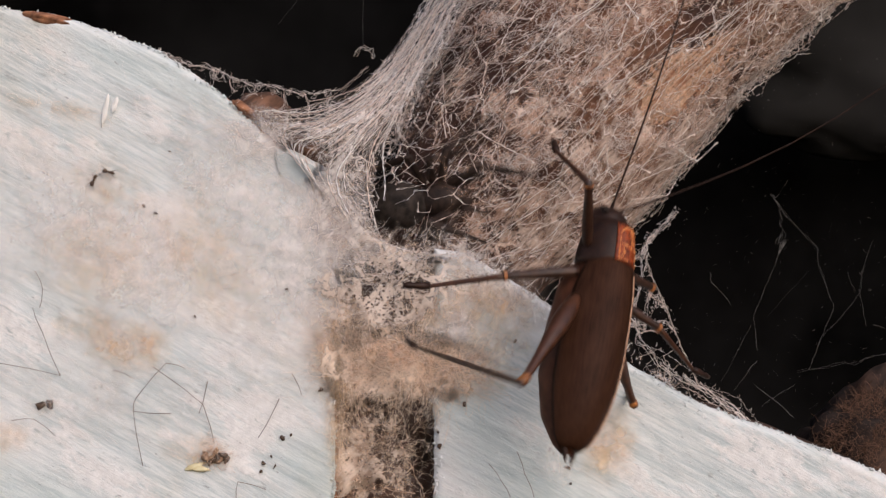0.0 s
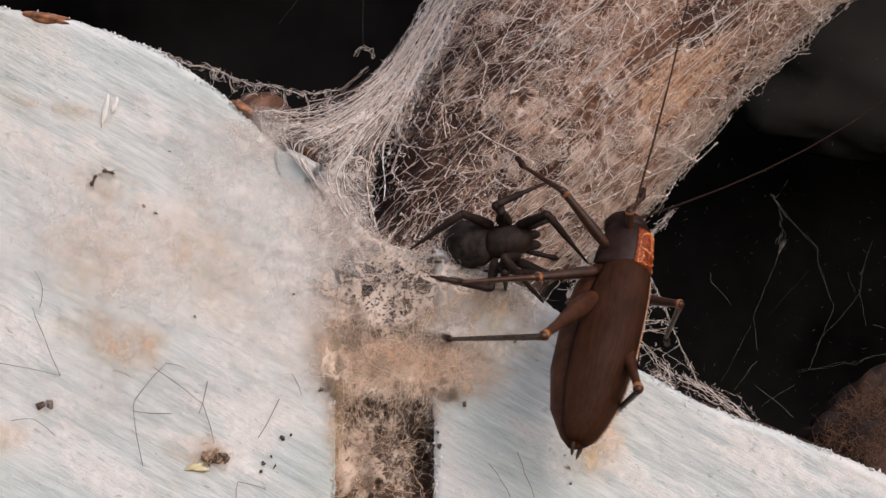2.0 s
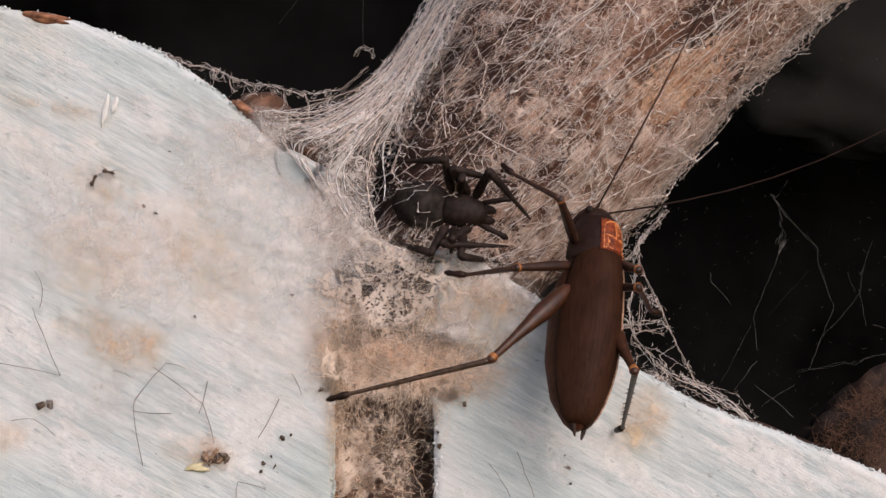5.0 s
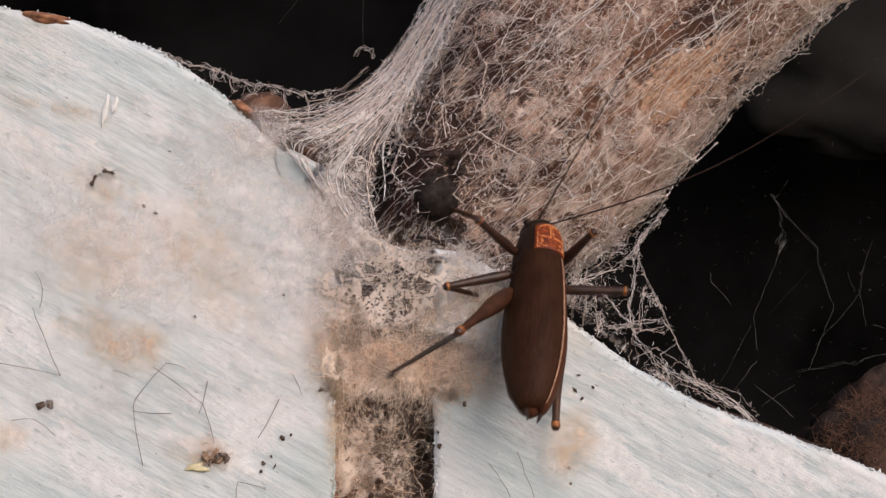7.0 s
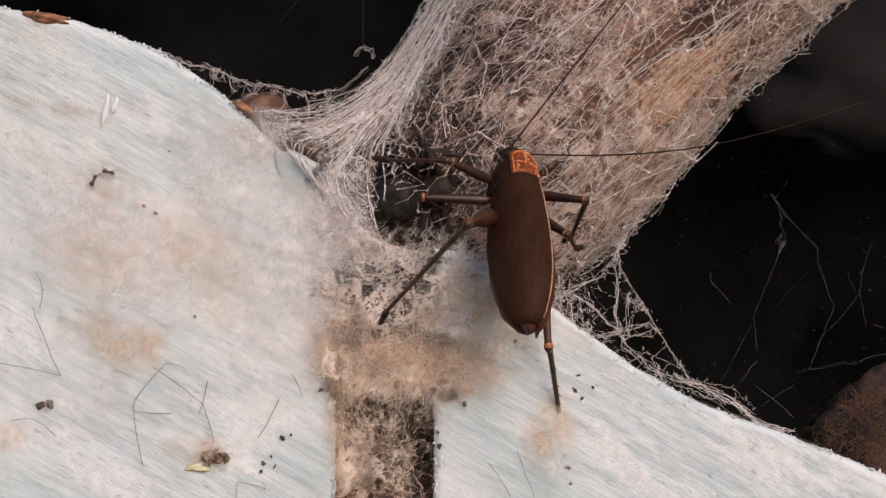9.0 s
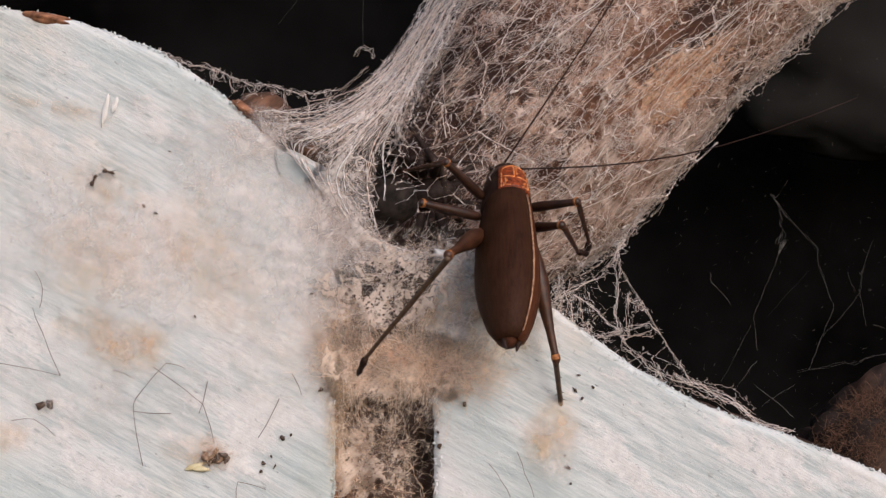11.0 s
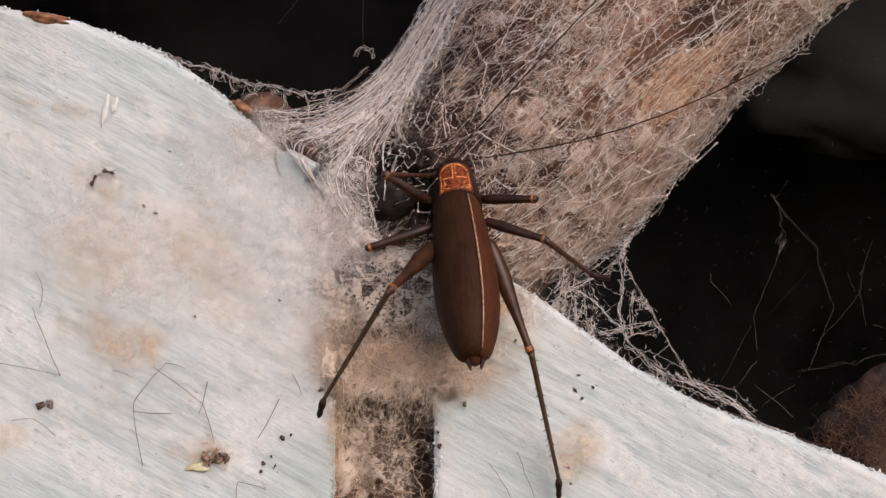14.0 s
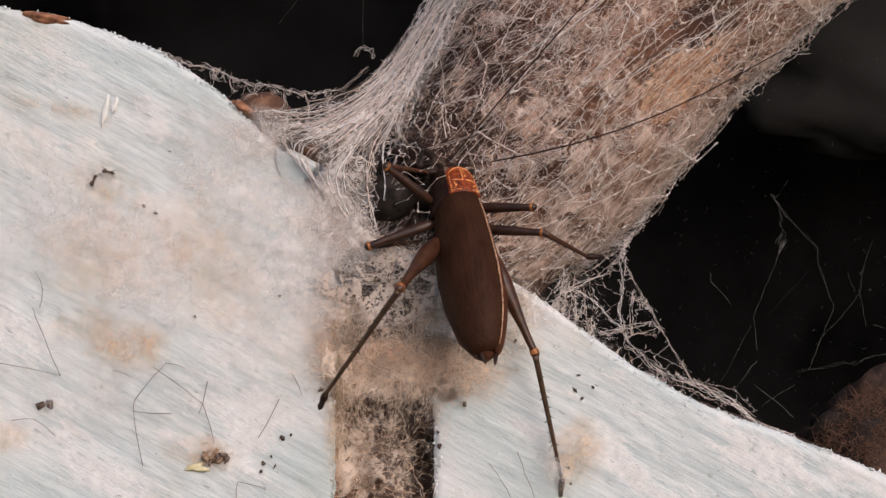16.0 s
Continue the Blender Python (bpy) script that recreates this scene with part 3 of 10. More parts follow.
    for _ in range(1300):
        u, v = pick(lambda u, v: max(0.1, patchy(u, v)))
        p = put(u, v, rng.uniform(14, 36))
        dust.append(wander(p, p + Vector(rng.normal(0, 2.2, 3)) * U, 1, n=3))
    tubes("knot_dust", dust, rad(dust, 0.5, 1.5), SILK_WHITE, web)
    fluff = []
    for _ in range(1900):
        u, v = pick(lambda u, v: max(0.0, patchy(u, v) - 0.2) * (1 - 0.6 * tan(u, v)) * (1 - hole(u, v)) * (1 - den(u, v)))
        w, ln = rng.uniform(0, 6.28), rng.uniform(5, 16)
        fluff.append(wander(put(u, v), put(u + ln * math.cos(w), v + ln * math.sin(w)), 5, n=5))
    tubes("fluff", fluff, rad(fluff, 0.2, 0.5), SILK_WHITE, web)
    clots = []
    for cu, cv, size in ((985, 58, 15), (888, 42, 6), (1000, 75, 9), (968, 270, 12), (1100, 250, 12), (1105, 210, 10), (1045, 300, 13), (1180, 260, 10), (900, 290, 9), (700, 110, 9)):
        for _ in range(60):
            u, v, w = cu + rng.normal(0, size), cv + rng.normal(0, size * 0.8), rng.uniform(0, 6.28)
            clots.append(wander(put(u, v, rng.uniform(16, 34)), put(u + 12 * math.cos(w), v + 12 * math.sin(w), rng.uniform(16, 34)), 6, n=5))
    tubes("wool_clump", clots, rad(clots, 0.3, 0.7), SILK_WHITE, web, crinkle=0.9)
    edge = []
    for _ in range(1500):
        s, a = rng.uniform(0.18, 0.52), rng.choice((1, 1, 1, -1)) * rng.uniform(70, 94)
        far = 18 + 34 * max(0, noise.noise((s * 80, 2, 8)))
        p, q = limb(s, a, rng.uniform(4, 26)), limb(s + rng.normal(0, 0.008), a + rng.normal(0, 4), rng.uniform(10, far))
        edge.append(wander(p - web.location, q - web.location, 9, n=8))
    tubes("fringe", edge, rad(edge, 0.3, 0.85), SILK_WHITE, web, crinkle=0.9)

    def thick(u, v, a):
        w = 0.46 + 0.3 * max(0, min(1, (a + 25) / 60)) + 0.6 * blob(u, v, 1110, 340, 290, 150, -42)
        return (w - 0.55 * blob(u, v, 1255, 25, 190, 60, -30)) * (1 - hole(u, v)) * (1 - 0.8 * den(u, v)) * (1 - min(1, 1.4 * blob(u, v, 715, 365, 105, 95))) * (1 - max(0, min(1, (v - 430) / 90)))

    def felt(name, lift, dense, mat):
        ss, aa = np.linspace(0.13, 0.66, 150), np.linspace(-94, 96, 100)

        def spot(s, a):
            return plan_of(limb(s, a, lift))
        sheet(name, aa, ss, lambda a, s: limb(s, a, lift + 7 * noise.noise((s * 33, a * 0.06, 4))) - web.location, lambda a, s: dense(*spot(s, a), a), mat, web)
    felt("felt", 5, lambda u, v, a: 0.95 * thick(u, v, a), HOLED_PINK)
    felt("white_felt", 17, lambda u, v, a: (0.5 + 0.55 * blob(u, v, 1110, 340, 290, 150, -42)) * thick(u, v, a) * (1 - 0.75 * tan(u, v)) + 0.12 * max(0, min(1, (a - 55) / 25)), HOLED_WHITE)
    felt("streaked_felt", 11, lambda u, v, a: 0.95 * tan(u, v), HOLED_GRAIN)


HEM_IN = curve_of([(840, -60, 0.006), (770, 90, 0.005), (715, 190, 0.003), (662, 270, 0.001), (640, 345, -0.0006), (652, 405, -0.0009), (700, 440, -0.0006), (790, 462, 0.0)])
HEM_OUT = curve_of([(795, -60, 0.022), (715, 80, 0.016), (648, 158, 0.007), (560, 205, 0.001), (484, 226, -0.0004), (560, 335, -0.0004), (585, 420, -0.0004), (640, 500, -0.0004)])


def skirt_web():
    """The drawn-out hem of the web between limb and board, round the retreat's mouth."""
    web = thing("retreat_web", at(600, 300, 0), "white funnel web hem stretched from limb to board", "cobweb")

    def hem(x, y, lift=0.0):
        q, p = x / 700, y / 130
        a, b = HEM_OUT(q), HEM_IN(q)
        p = max(-0.35, min(1.25, p))
        m = a + (b - a) * p
        sag = 22 * math.sin(math.pi * max(0, min(1, p)))
        return at(m[0] - sag * 0.3, m[1] + sag * 0.2, m[2] - 0.0012 * (1 - 0.85 * max(0, min(1, (x - 330) / 80))) * math.sin(math.pi * max(0, min(1, p))) + lift)

    def put(x, y):
        return hem(x, y, rng.uniform(-0.0008, 0.0008)) - web.location

    def open_at(x, y):
        m = plan_of(hem(x, y))
        return 1 - 1.4 * blob(m[0], m[1], 530, 284, 66, 50, 35) - 0.5 * blob(m[0], m[1], 590, 185, 90, 45, -15)

    a = lace((0, -10), (700, 140), 30, lambda x, y: open_at(x, y), put, 3, 4, 6)
    tubes("strand_lace", a, rad(a, 0.2, 0.6), SILK_WHITE, web, flare=True, crinkle=0.8)
    b = lace((0, -10), (700, 140), 16, lambda x, y: 0.3 * open_at(x, y), put, 2, 6, 6)
    tubes("fine_lace", b, rad(b, 0.25, 0.55), SILK_WHITE, web, flare=True, crinkle=0.8)
    runs = []
    while len(runs) < 150:
        x, y, ln = rng.uniform(0, 600), rng.uniform(0, 130), rng.uniform(80, 260)
        if rng.random() > open_at(x, y):
            continue
        y2 = y + rng.normal(0, 22)
        lift = rng.uniform(-0.0009, 0.0006)
        pts = [hem(min(700, x + ln * k / 9), y + (y2 - y) * k / 9, lift) - web.location for k in range(10)]
        runs.append(np.array([tuple(p) for p in pts]))
    for _ in range(350):
        x, y, w, ln = rng.uniform(20, 640), rng.uniform(-5, 130), rng.uniform(0, 6.28), rng.uniform(15, 50)
        if rng.random() < open_at(x, y):
            runs.append(wander(put(x, y), put(max(0, min(700, x + ln * math.cos(w))), y + ln * math.sin(w)), 12, n=8))
    for _ in range(26):
        x0, y0, size = rng.uniform(60, 600), rng.uniform(0, 125), rng.uniform(5, 12)
        for _ in range(int(40 * open_at(x0, y0))):
            x, y, w = x0 + rng.normal(0, size), y0 + rng.normal(0, size), rng.uniform(0, 6.28)
            runs.append(wander(put(x, y), put(x + 13 * math.cos(w), y + 13 * math.sin(w)), 9, n=6))
    for _ in range(60):
        x = rng.uniform(60, 420)
        runs.append(wander(put(x, rng.uniform(-10, 30)), put(x - rng.uniform(60, 220), rng.uniform(70, 160)), 4, n=12))
    tubes("drawn_silk", runs, rad(runs, 0.18, 0.6), SILK_WHITE, web, crinkle=0.6)
    spans = []
    for _ in range(60):
        x, ln, y, lift = rng.uniform(0, 330), rng.uniform(160, 340), rng.uniform(0, 125), rng.uniform(-0.0012, 0.0)
        y2 = y + rng.normal(0, 30)
        spans.append(np.array([tuple(hem(min(690, x + ln * k / 13), y + (y2 - y) * k / 13, lift) - web.location) for k in range(14)]))
    tubes("long_silk", spans, rad(spans, 0.6, 1.4), SILK_WHITE, web, crinkle=0.35)
    xs, ys = np.linspace(0, 700, 90), np.linspace(-30, 145, 26)
    sheet("felt", xs, ys, lambda x, y: hem(x, y) - web.location, lambda x, y: 0.5 * min(1, (700 - x) / 120) * max(0, min(1, (x - 330) / 160)) * open_at(x, y) * (0.5 + 1.2 * noise.noise((x * 0.015, y * 0.03, 2))) * min(1, (y + 30) / 40) * min(1, (145 - y) / 40), FILM_WHITE, web)
    sheet("lace_felt", xs, ys, lambda x, y: hem(x, y, -0.0005) - web.location, lambda x, y: 0.2 * open_at(x, y) * min(1, (700 - x) / 120), FILM_LACE, web)
    sheet("cotton_felt", xs, ys, lambda x, y: hem(x, y, 0.0006) - web.location, lambda x, y: 0.08 * open_at(x, y) * min(1, (700 - x) / 120), FILM_COTTON, web)
    sheet("worn_felt", xs, ys, lambda x, y: hem(x, y, -0.0009) - web.location, lambda x, y: (0.22 + 0.45 * max(0, min(1, (x - 420) / 130))) * open_at(x, y) * min(1, (700 - x) / 120) * max(0, min(1, (y + 32) / 50)) * min(1, (150 - y) / 40), HOLED_HEM, web)
    def cotton(x, y):
        low = max(0, min(1, (x - 350) / 90)) * max(0, min(1, (690 - x) / 70)) * max(0, min(1, (y + 45) / 30)) * (1 - 0.75 * max(0, min(1, (y - 85) / 40)))
        return low * (1.0 + 0.5 * noise.noise((x * 0.02, y * 0.03, 7)) + 0.35 * noise.noise((x * 0.07, y * 0.07, 1))) * open_at(x, y)
    sheet("cotton_sheet", np.linspace(330, 700, 60), np.linspace(-45, 140, 34), lambda x, y: hem(x, y, -0.0004) - web.location, cotton, FILM_WHITE, web)
    veil()


def veil():
    """The open net of silk before the retreat."""
    web = thing("net_web", at(740, 310, -0.001), "open net of pale silk across the retreat's dark mouth", "cobweb")

    def put(u, v):
        return at(u, v, 0.0004 + 0.003 * noise.noise((u * 0.02, v * 0.02, 7)) - 0.002 * blob(u, v, 740, 310, 140, 140)) - web.location

    def keep(u, v):
        return 0.9 * (blob(u, v, 745, 300, 150, 170, 35) > 0.05) * (1 - 0.8 * blob(u, v, 800, 420, 70, 60)) * (1 - 0.75 * blob(u, v, 700, 370, 80, 75))
    a = lace((620, 170), (880, 450), 27, lambda u, v: 0.9 * keep(u, v), put, 2, 2.5, 6, 0.1)
    tubes("lace", a, rad(a, 0.2, 0.6), SILK_WHITE, web, flare=True, crinkle=0.6)
    us, vs = np.linspace(610, 890, 60), np.linspace(160, 460, 60)
    sheet("worn_felt", us, vs, lambda u, v: at(u, v, 0.0012 + 0.003 * noise.noise((u * 0.02, v * 0.02, 7)) - 0.002 * blob(u, v, 740, 310, 140, 140)) - web.location,
          lambda u, v: 0.10 * min(1, 3 * blob(u, v, 745, 300, 150, 170, 35)) * (1 - min(1, 1.4 * blob(u, v, 715, 365, 105, 95))), HOLED_PINK, web)


def board_felt():
    """The hazy sheet of silk spread over the boards."""
    web = thing("sheet_web", at(350, 420, -0.0003), "hazy white silk sheet spread over the board", "cobweb")
    us, vs = np.linspace(-60, 610, 90), np.linspace(120, 780, 90)

    def dense(u, v):
        w = 0.5 + 0.9 * fbm((u * 0.006, v * 0.006, 3.0), 3)
        near = blob(u, v, 540, 440, 130, 230, -12)
        return (v > top_edge(min(u, 560)) + 4) * max(0.9 * near, w) * (1 - 1.4 * blob(u, v, 530, 284, 62, 48, 35)) * max(near, blob(u, v, 430, 430, 330, 300, 30), 0.8 * blob(u, v, 200, 480, 330, 330), 0.7 * blob(u, v, 420, 250, 300, 90, 12))
    sheet("felt", us, vs, lambda u, v: at(u, v, -0.0005 - 0.0006 * blob(u, v, 500, 480, 150, 200)) - web.location, dense, FILM_WHITE, web)

    def put(u, v):
        return at(u, v, rng.uniform(-0.0008, -0.0004)) - web.location

    def pick():
        while True:
            u, v = rng.uniform(0, 610), rng.uniform(140, 780)
            if rng.random() < dense(u, v) and v > top_edge(min(u, 560)) + 15:
                return u, v
    f = curls(1300, pick, put, 44, 7)
    tubes("fibre_tangle", f, rad(f, 0.12, 0.3), SILK_WHITE, web)


def lint(name, cu, cv, ru, rv, turn, n, depth, spread_d, mat, length, label, r=(0.2, 0.5), felt=None, strength=0.6):
    """A tuft of tangled fibres and dust."""
    web = thing(name, at(cu, cv, depth), label, "lint", "tufts of lint")

    def pick():
        while True:
            u, v = cu + rng.uniform(-1, 1) * ru * 1.3, cv + rng.uniform(-1, 1) * ru * 1.3
            if rng.random() < blob(u, v, cu, cv, ru, rv, turn) * (0.75 + 0.8 * noise.noise((u * 0.03, v * 0.03, 2))):
                return u, v

    def put(u, v):
        return at(u, v, depth + rng.uniform(-spread_d, spread_d)) - web.location
    f = curls(n, pick, put, length, 9)
    tubes("fibre_tangle", f, rad(f, *r), mat, web)
    if felt:
        m = 1.15 * max(ru, rv)
        us, vs = np.linspace(cu - m, cu + m, 40), np.linspace(cv - m, cv + m, 40)
        sheet("felt", us, vs, lambda u, v: at(u, v, depth + 0.0008 * noise.noise((u * 0.02, v * 0.02, 1))) - web.location,
              lambda u, v: strength * (blob(u, v, cu, cv, ru * 1.15, rv * 1.15, turn) / 1.6) ** 1.2 * 1.3 * (0.85 + 0.9 * noise.noise((u * 0.02, v * 0.02, 6)) + 0.5 * noise.noise((u * 0.06, v * 0.06, 2))), felt, web)
    return web


def slot_web():
    web = thing("slot_web", at(680, 650, 0.003), "brown dusty cobweb filling the slot between boards", "cobweb")

    def put(u, v):
        return at(u, v, 0.0035 + 0.004 * noise.noise((u * 0.02, v * 0.02, 0)) + rng.uniform(-0.002, 0.002) - 0.003 * blob(u, v, 700, 560, 150, 160)) - web.location

    def keep(u, v):
        return 0.85 if 585 < u < 778 and v > 430 else 0.0
    a = lace((580, 420), (790, 930), 34, keep, put, 2, 8, 8)
    tubes("lace", a, rad(a, 0.3, 0.8), SILK_TAN, web, flare=True, crinkle=0.7)
    b = curls(260, lambda: (rng.uniform(592, 770), rng.uniform(430, 920)), put, 34, 11)
    tubes("fuzz", b, rad(b, 0.2, 0.5), SILK_TAN, web)
    us, vs = np.linspace(588, 774, 40), np.linspace(430, 940, 90)
    for d in (0.002, 0.0055):
        sheet("lace_felt", us, vs, lambda u, v: at(u, v, d + 0.0025 * noise.noise((u * 0.02, v * 0.02, d * 900)) - 0.002 * blob(u, v, 690, 560, 150, 160)) - web.location,
              lambda u, v: (0.13 + 0.5 * noise.noise((u * 0.016, v * 0.016, d * 500)) + 0.5 * blob(u, v, 670, 590, 190, 150) + 0.25 * blob(u, v, 625, 790, 45, 160)) * (1 - 0.7 * blob(u, v, 730, 760, 60, 130)) * (1 - 0.8 * blob(u, v, 690, 515, 130, 90)), HOLED_TAN if d < 0.004 else FILM_DUST, web)


def right_web():
    web = thing("corner_web", at(1230, 690, 0.0), "loose white cobweb strung between limb and board", "cobweb")

    def put(u, v):
        return at(u, v, 0.003 + 0.003 * noise.noise((u * 0.03, v * 0.03, 5))) - web.location

    def keep(u, v):
        inside = v < top_edge(u) + 6 and v > 400 + max(0, (u - 1068) * 1.9) and u > 975
        return 1.0 if inside else 0
    def pick():
        while True:
            u, v = rng.uniform(970, 1400), rng.uniform(395, 780)
            gap = top_edge(u) - v
            if keep(u, v) and rng.random() < max(0.03, 1 - (u - 980) / 150, 0.8 * (gap < 28)):
                return u, v
    a = curls(120, pick, put, 26, 7, 9)
    a += lace((960, 400), (1190, 700), 34, lambda u, v: 0.55 * keep(u, v) * (1 if u < 1070 or top_edge(u) - v < 70 else 0.45), put, 2, 4, 8, 0.3)
    tubes("lace", a, rad(a, 0.2, 0.75), SILK_WHITE, web, flare=True, crinkle=0.8)
    us, vs = np.linspace(960, 1260, 50), np.linspace(430, 730, 50)
    sheet("worn_felt", us, vs, lambda u, v: at(u, v, 0.0045 + 0.003 * noise.noise((u * 0.03, v * 0.03, 5))) - web.location, lambda u, v: keep(u, v) * min(1, (v - 430) / 60) * (0.02 + 0.22 * max(0, 1 - (u - 970) / 110) + 0.2 * max(0, 1 - (top_edge(u) - v) / 26)), HOLED_HEM, web)
    L = []

    def line(pts, n, wob, loose):
        for _ in range(n):
            k = [put(p[0] + rng.normal(0, loose), p[1] + rng.normal(0, loose)) for p in pts]
            L.append(np.vstack([wander(p, q, wob * 0.6, n=9) for p, q in zip(k, k[1:])]))
    line([(1150, 378), (1112, 425), (1098, 455)], 6, 6, 4)
    line([(1098, 450), (1118, 490), (1150, 545), (1185, 610), (1218, 660), (1226, 680)], 3, 2, 1.2)
    line([(1098, 455), (1100, 510), (1096, 550), (1104, 585), (1110, 610), (1150, 645), (1195, 672)], 4, 5, 4)
    line([(1020, 515), (1050, 530), (1080, 565), (1104, 585)], 3, 4, 3)
    line([(1104, 580), (1155, 575), (1180, 590)], 2, 2, 3)
    line([(1104, 590), (1160, 592)], 2, 2, 4)
    line([(1060, 590), (1104, 585)], 3, 3, 4)
    line([(1112, 525), (1150, 545)], 3, 3, 3)
    for u, v, w in ((998, 500, 585), (1016, 520, 590), (1033, 515, 600), (1000, 470, 520), (1048, 560, 610), (1122, 520, 590)):
        line([(u, v), (u + rng.normal(0, 4), (v + w) / 2), (u + rng.normal(0, 5), w)], 2, 3, 2)
    line([(985, 520), (1030, 505), (1075, 480), (1098, 455)], 3, 5, 5)
    line([(1195, 672), (1240, 690), (1300, 722), (1345, 748), (1395, 768)], 7, 7, 6)
    line([(1226, 668), (1290, 700), (1330, 735)], 3, 6, 5)
    line([(1110, 612), (1150, 622), (1226, 660)], 1, 2, 2)
    tubes("drawn_silk", L, rad(L, 0.3, 0.9), SILK_WHITE, web, crinkle=0.8)
    beads = []
    for _ in range(900):
        s = L[rng.integers(len(L))]
        p = Vector(s[rng.integers(len(s))]) + Vector(rng.normal(0, 2.5, 3)) * U
        beads.append(wander(p, p + Vector(rng.normal(0, 3.5, 3)) * U, 2, n=4))
    tubes("knot_dust", beads, rad(beads, 0.3, 1.2), SILK_WHITE, web, crinkle=0.8)
    return web


def background_threads():
    web = thing("old_web", at(1400, 500, 0.03), "faint grey threads hanging in the dark hollow", "cobweb")
    L = []

    def line(pts, n=2, loose=0.6, d=0.03):
        for _ in range(n):
            k = [at(p[0] + rng.normal(0, loose), p[1] + rng.normal(0, loose), d) - web.location for p in pts]
            L.append(np.vstack([wander(p, q, 2.2, n=8) for p, q in zip(k, k[1:])]))
    line([(1395, 318), (1374, 352), (1360, 340)], 1)
    line([(1374, 352), (1384, 388), (1380, 398), (1392, 415), (1382, 440), (1333, 560), (1340, 622)])
    line([(1384, 412), (1376, 430), (1388, 436), (1380, 446), (1390, 428)], 5, 3)
    line([(1362, 342), (1400, 390), (1448, 440), (1446, 462), (1476, 545), (1455, 595), (1432, 655)])
    line([(1455, 598), (1490, 560), (1522, 520), (1526, 480), (1545, 425)])
    line([(1522, 520), (1532, 580)], 1)
    line([(1500, 480), (1518, 522)], 1)
    line([(1412, 657), (1450, 652), (1490, 642), (1512, 645), (1545, 630), (1590, 622)], 2, 1.5)
    line([(1258, 480), (1258, 498), (1293, 540)], 1)
    line([(1330, 575), (1275, 675)], 1)
    line([(1335, 680), (1405, 740)], 1)
    line([(1345, 720), (1408, 680)], 1)
    line([(1408, 775), (1465, 730)], 1)
    line([(1360, 560), (1430, 480)], 1, 0.5, 0.05)
    line([(1300, 690), (1340, 640)], 1)
    line([(1545, 575), (1568, 582)], 2)
    line([(642, -40), (643, 82)], 1, 0.3, 0.02)
    line([(490, 45), (520, 10), (535, -20)], 1, 1, 0.05)
    for _ in range(420):
        u, v = rng.uniform(1180, 1580), rng.uniform(60, 740)
        p = at(u, v, rng.uniform(0.02, 0.05)) - web.location
        L.append(wander(p, p + Vector((rng.normal(0, 3), 0, rng.normal(0, 3))) * U, 1, n=3))
    tubes("drawn_silk", L, rad(L, 0.13, 0.34), SILK_GREY, web, crinkle=0.4)


def fringe_web():
    """The beaded cord that hangs along the board's upper edge."""
    web = thing("fringe_web", at(450, 150, 0.003), "clotted white silk cord hung along the board edge", "cobweb")
    c = curve_of([(280, 88), (330, 112), (380, 122), (430, 145), (480, 152), (540, 165), (600, 158)])
    L = []
    for _ in range(3):
        j = rng.normal(0, 2, 2)
        L.append(np.array([np.array(at(c(t)[0] + j[0] + rng.normal(0, 2.5), c(t)[1] + j[1] + rng.normal(0, 2.5), 0.003) - web.location) for t in np.linspace(0, 1, 60)]))
    for _ in range(95):
        t = (rng.integers(16) + 0.35 * rng.random()) / 16
        p = c(t) + rng.normal(0, 2.5, 2) + np.array((0, rng.exponential(2.5)))
        q = p + rng.normal(0, 7, 2) + np.array((0, 4))
        L.append(wander(at(p[0], p[1], 0.003) - web.location, at(q[0], q[1], 0.003) - web.location, 9, n=9))
    for pts in ([(625, 100), (640, 85), (658, 88), (662, 105)], [(378, 122), (385, 140), (375, 132)], [(410, 130), (412, 165), (420, 160)], [(440, 150), (455, 160), (430, 175)],
                [(500, 160), (505, 190), (490, 205)], [(540, 165), (550, 195), (530, 205)], [(585, 165), (580, 190), (555, 200)], [(520, 205), (600, 165), (650, 120)]):
        for _ in range(4):
            k = [at(p[0] + rng.normal(0, 2), p[1] + rng.normal(0, 2), 0.003) - web.location for p in pts]
            L.append(np.vstack([wander(p, q, 4, n=8) for p, q in zip(k, k[1:])]))
    tubes("drawn_silk", L, rad(L, 0.2, 0.6), SILK_WHITE, web, crinkle=0.7)


limb_web()
skirt_web()
board_felt()
slot_web()
CORNER = right_web()
background_threads()
fringe_web()
lint("lint", 700, 652, 160, 58, 5, 460, -0.0012, 0.0016, SILK_TAN, 80, "pinkish tan tuft of lint across the slot", (0.15, 0.45), HOLED_TAN, 1.0)
lint("lint", 604, 612, 66, 120, 0, 260, -0.0005, 0.0004, SILK_TAN, 55, "pinkish tan lint on the board's edge", (0.12, 0.32), FILM_PEACH, 0.85)
lint("lint", 800, 655, 110, 52, 8, 300, -0.0006, 0.0006, SILK_TAN, 60, "tan silk tuft stuck on the board", (0.15, 0.42), FILM_PEACH, 0.95)
lint("lint", 835, 580, 135, 115, 10, 160, -0.0005, 0.0006, SILK_TAN, 60, "cream silk tuft stuck on the board", (0.12, 0.35), FILM_CREAM, 1.0)
lint("lint", 865, 492, 130, 42, 36, 200, -0.0006, 0.0012, SILK_WHITE, 45, "torn white silk along the board's corner", (0.15, 0.45), HOLED_HEM, 0.8)
lint("lint", 735, 645, 125, 55, 6, 260, -0.0016, 0.0008, SILK_TAN, 70, "peach lint drawn over the slot", (0.15, 0.4), FILM_PEACH, 1.15)
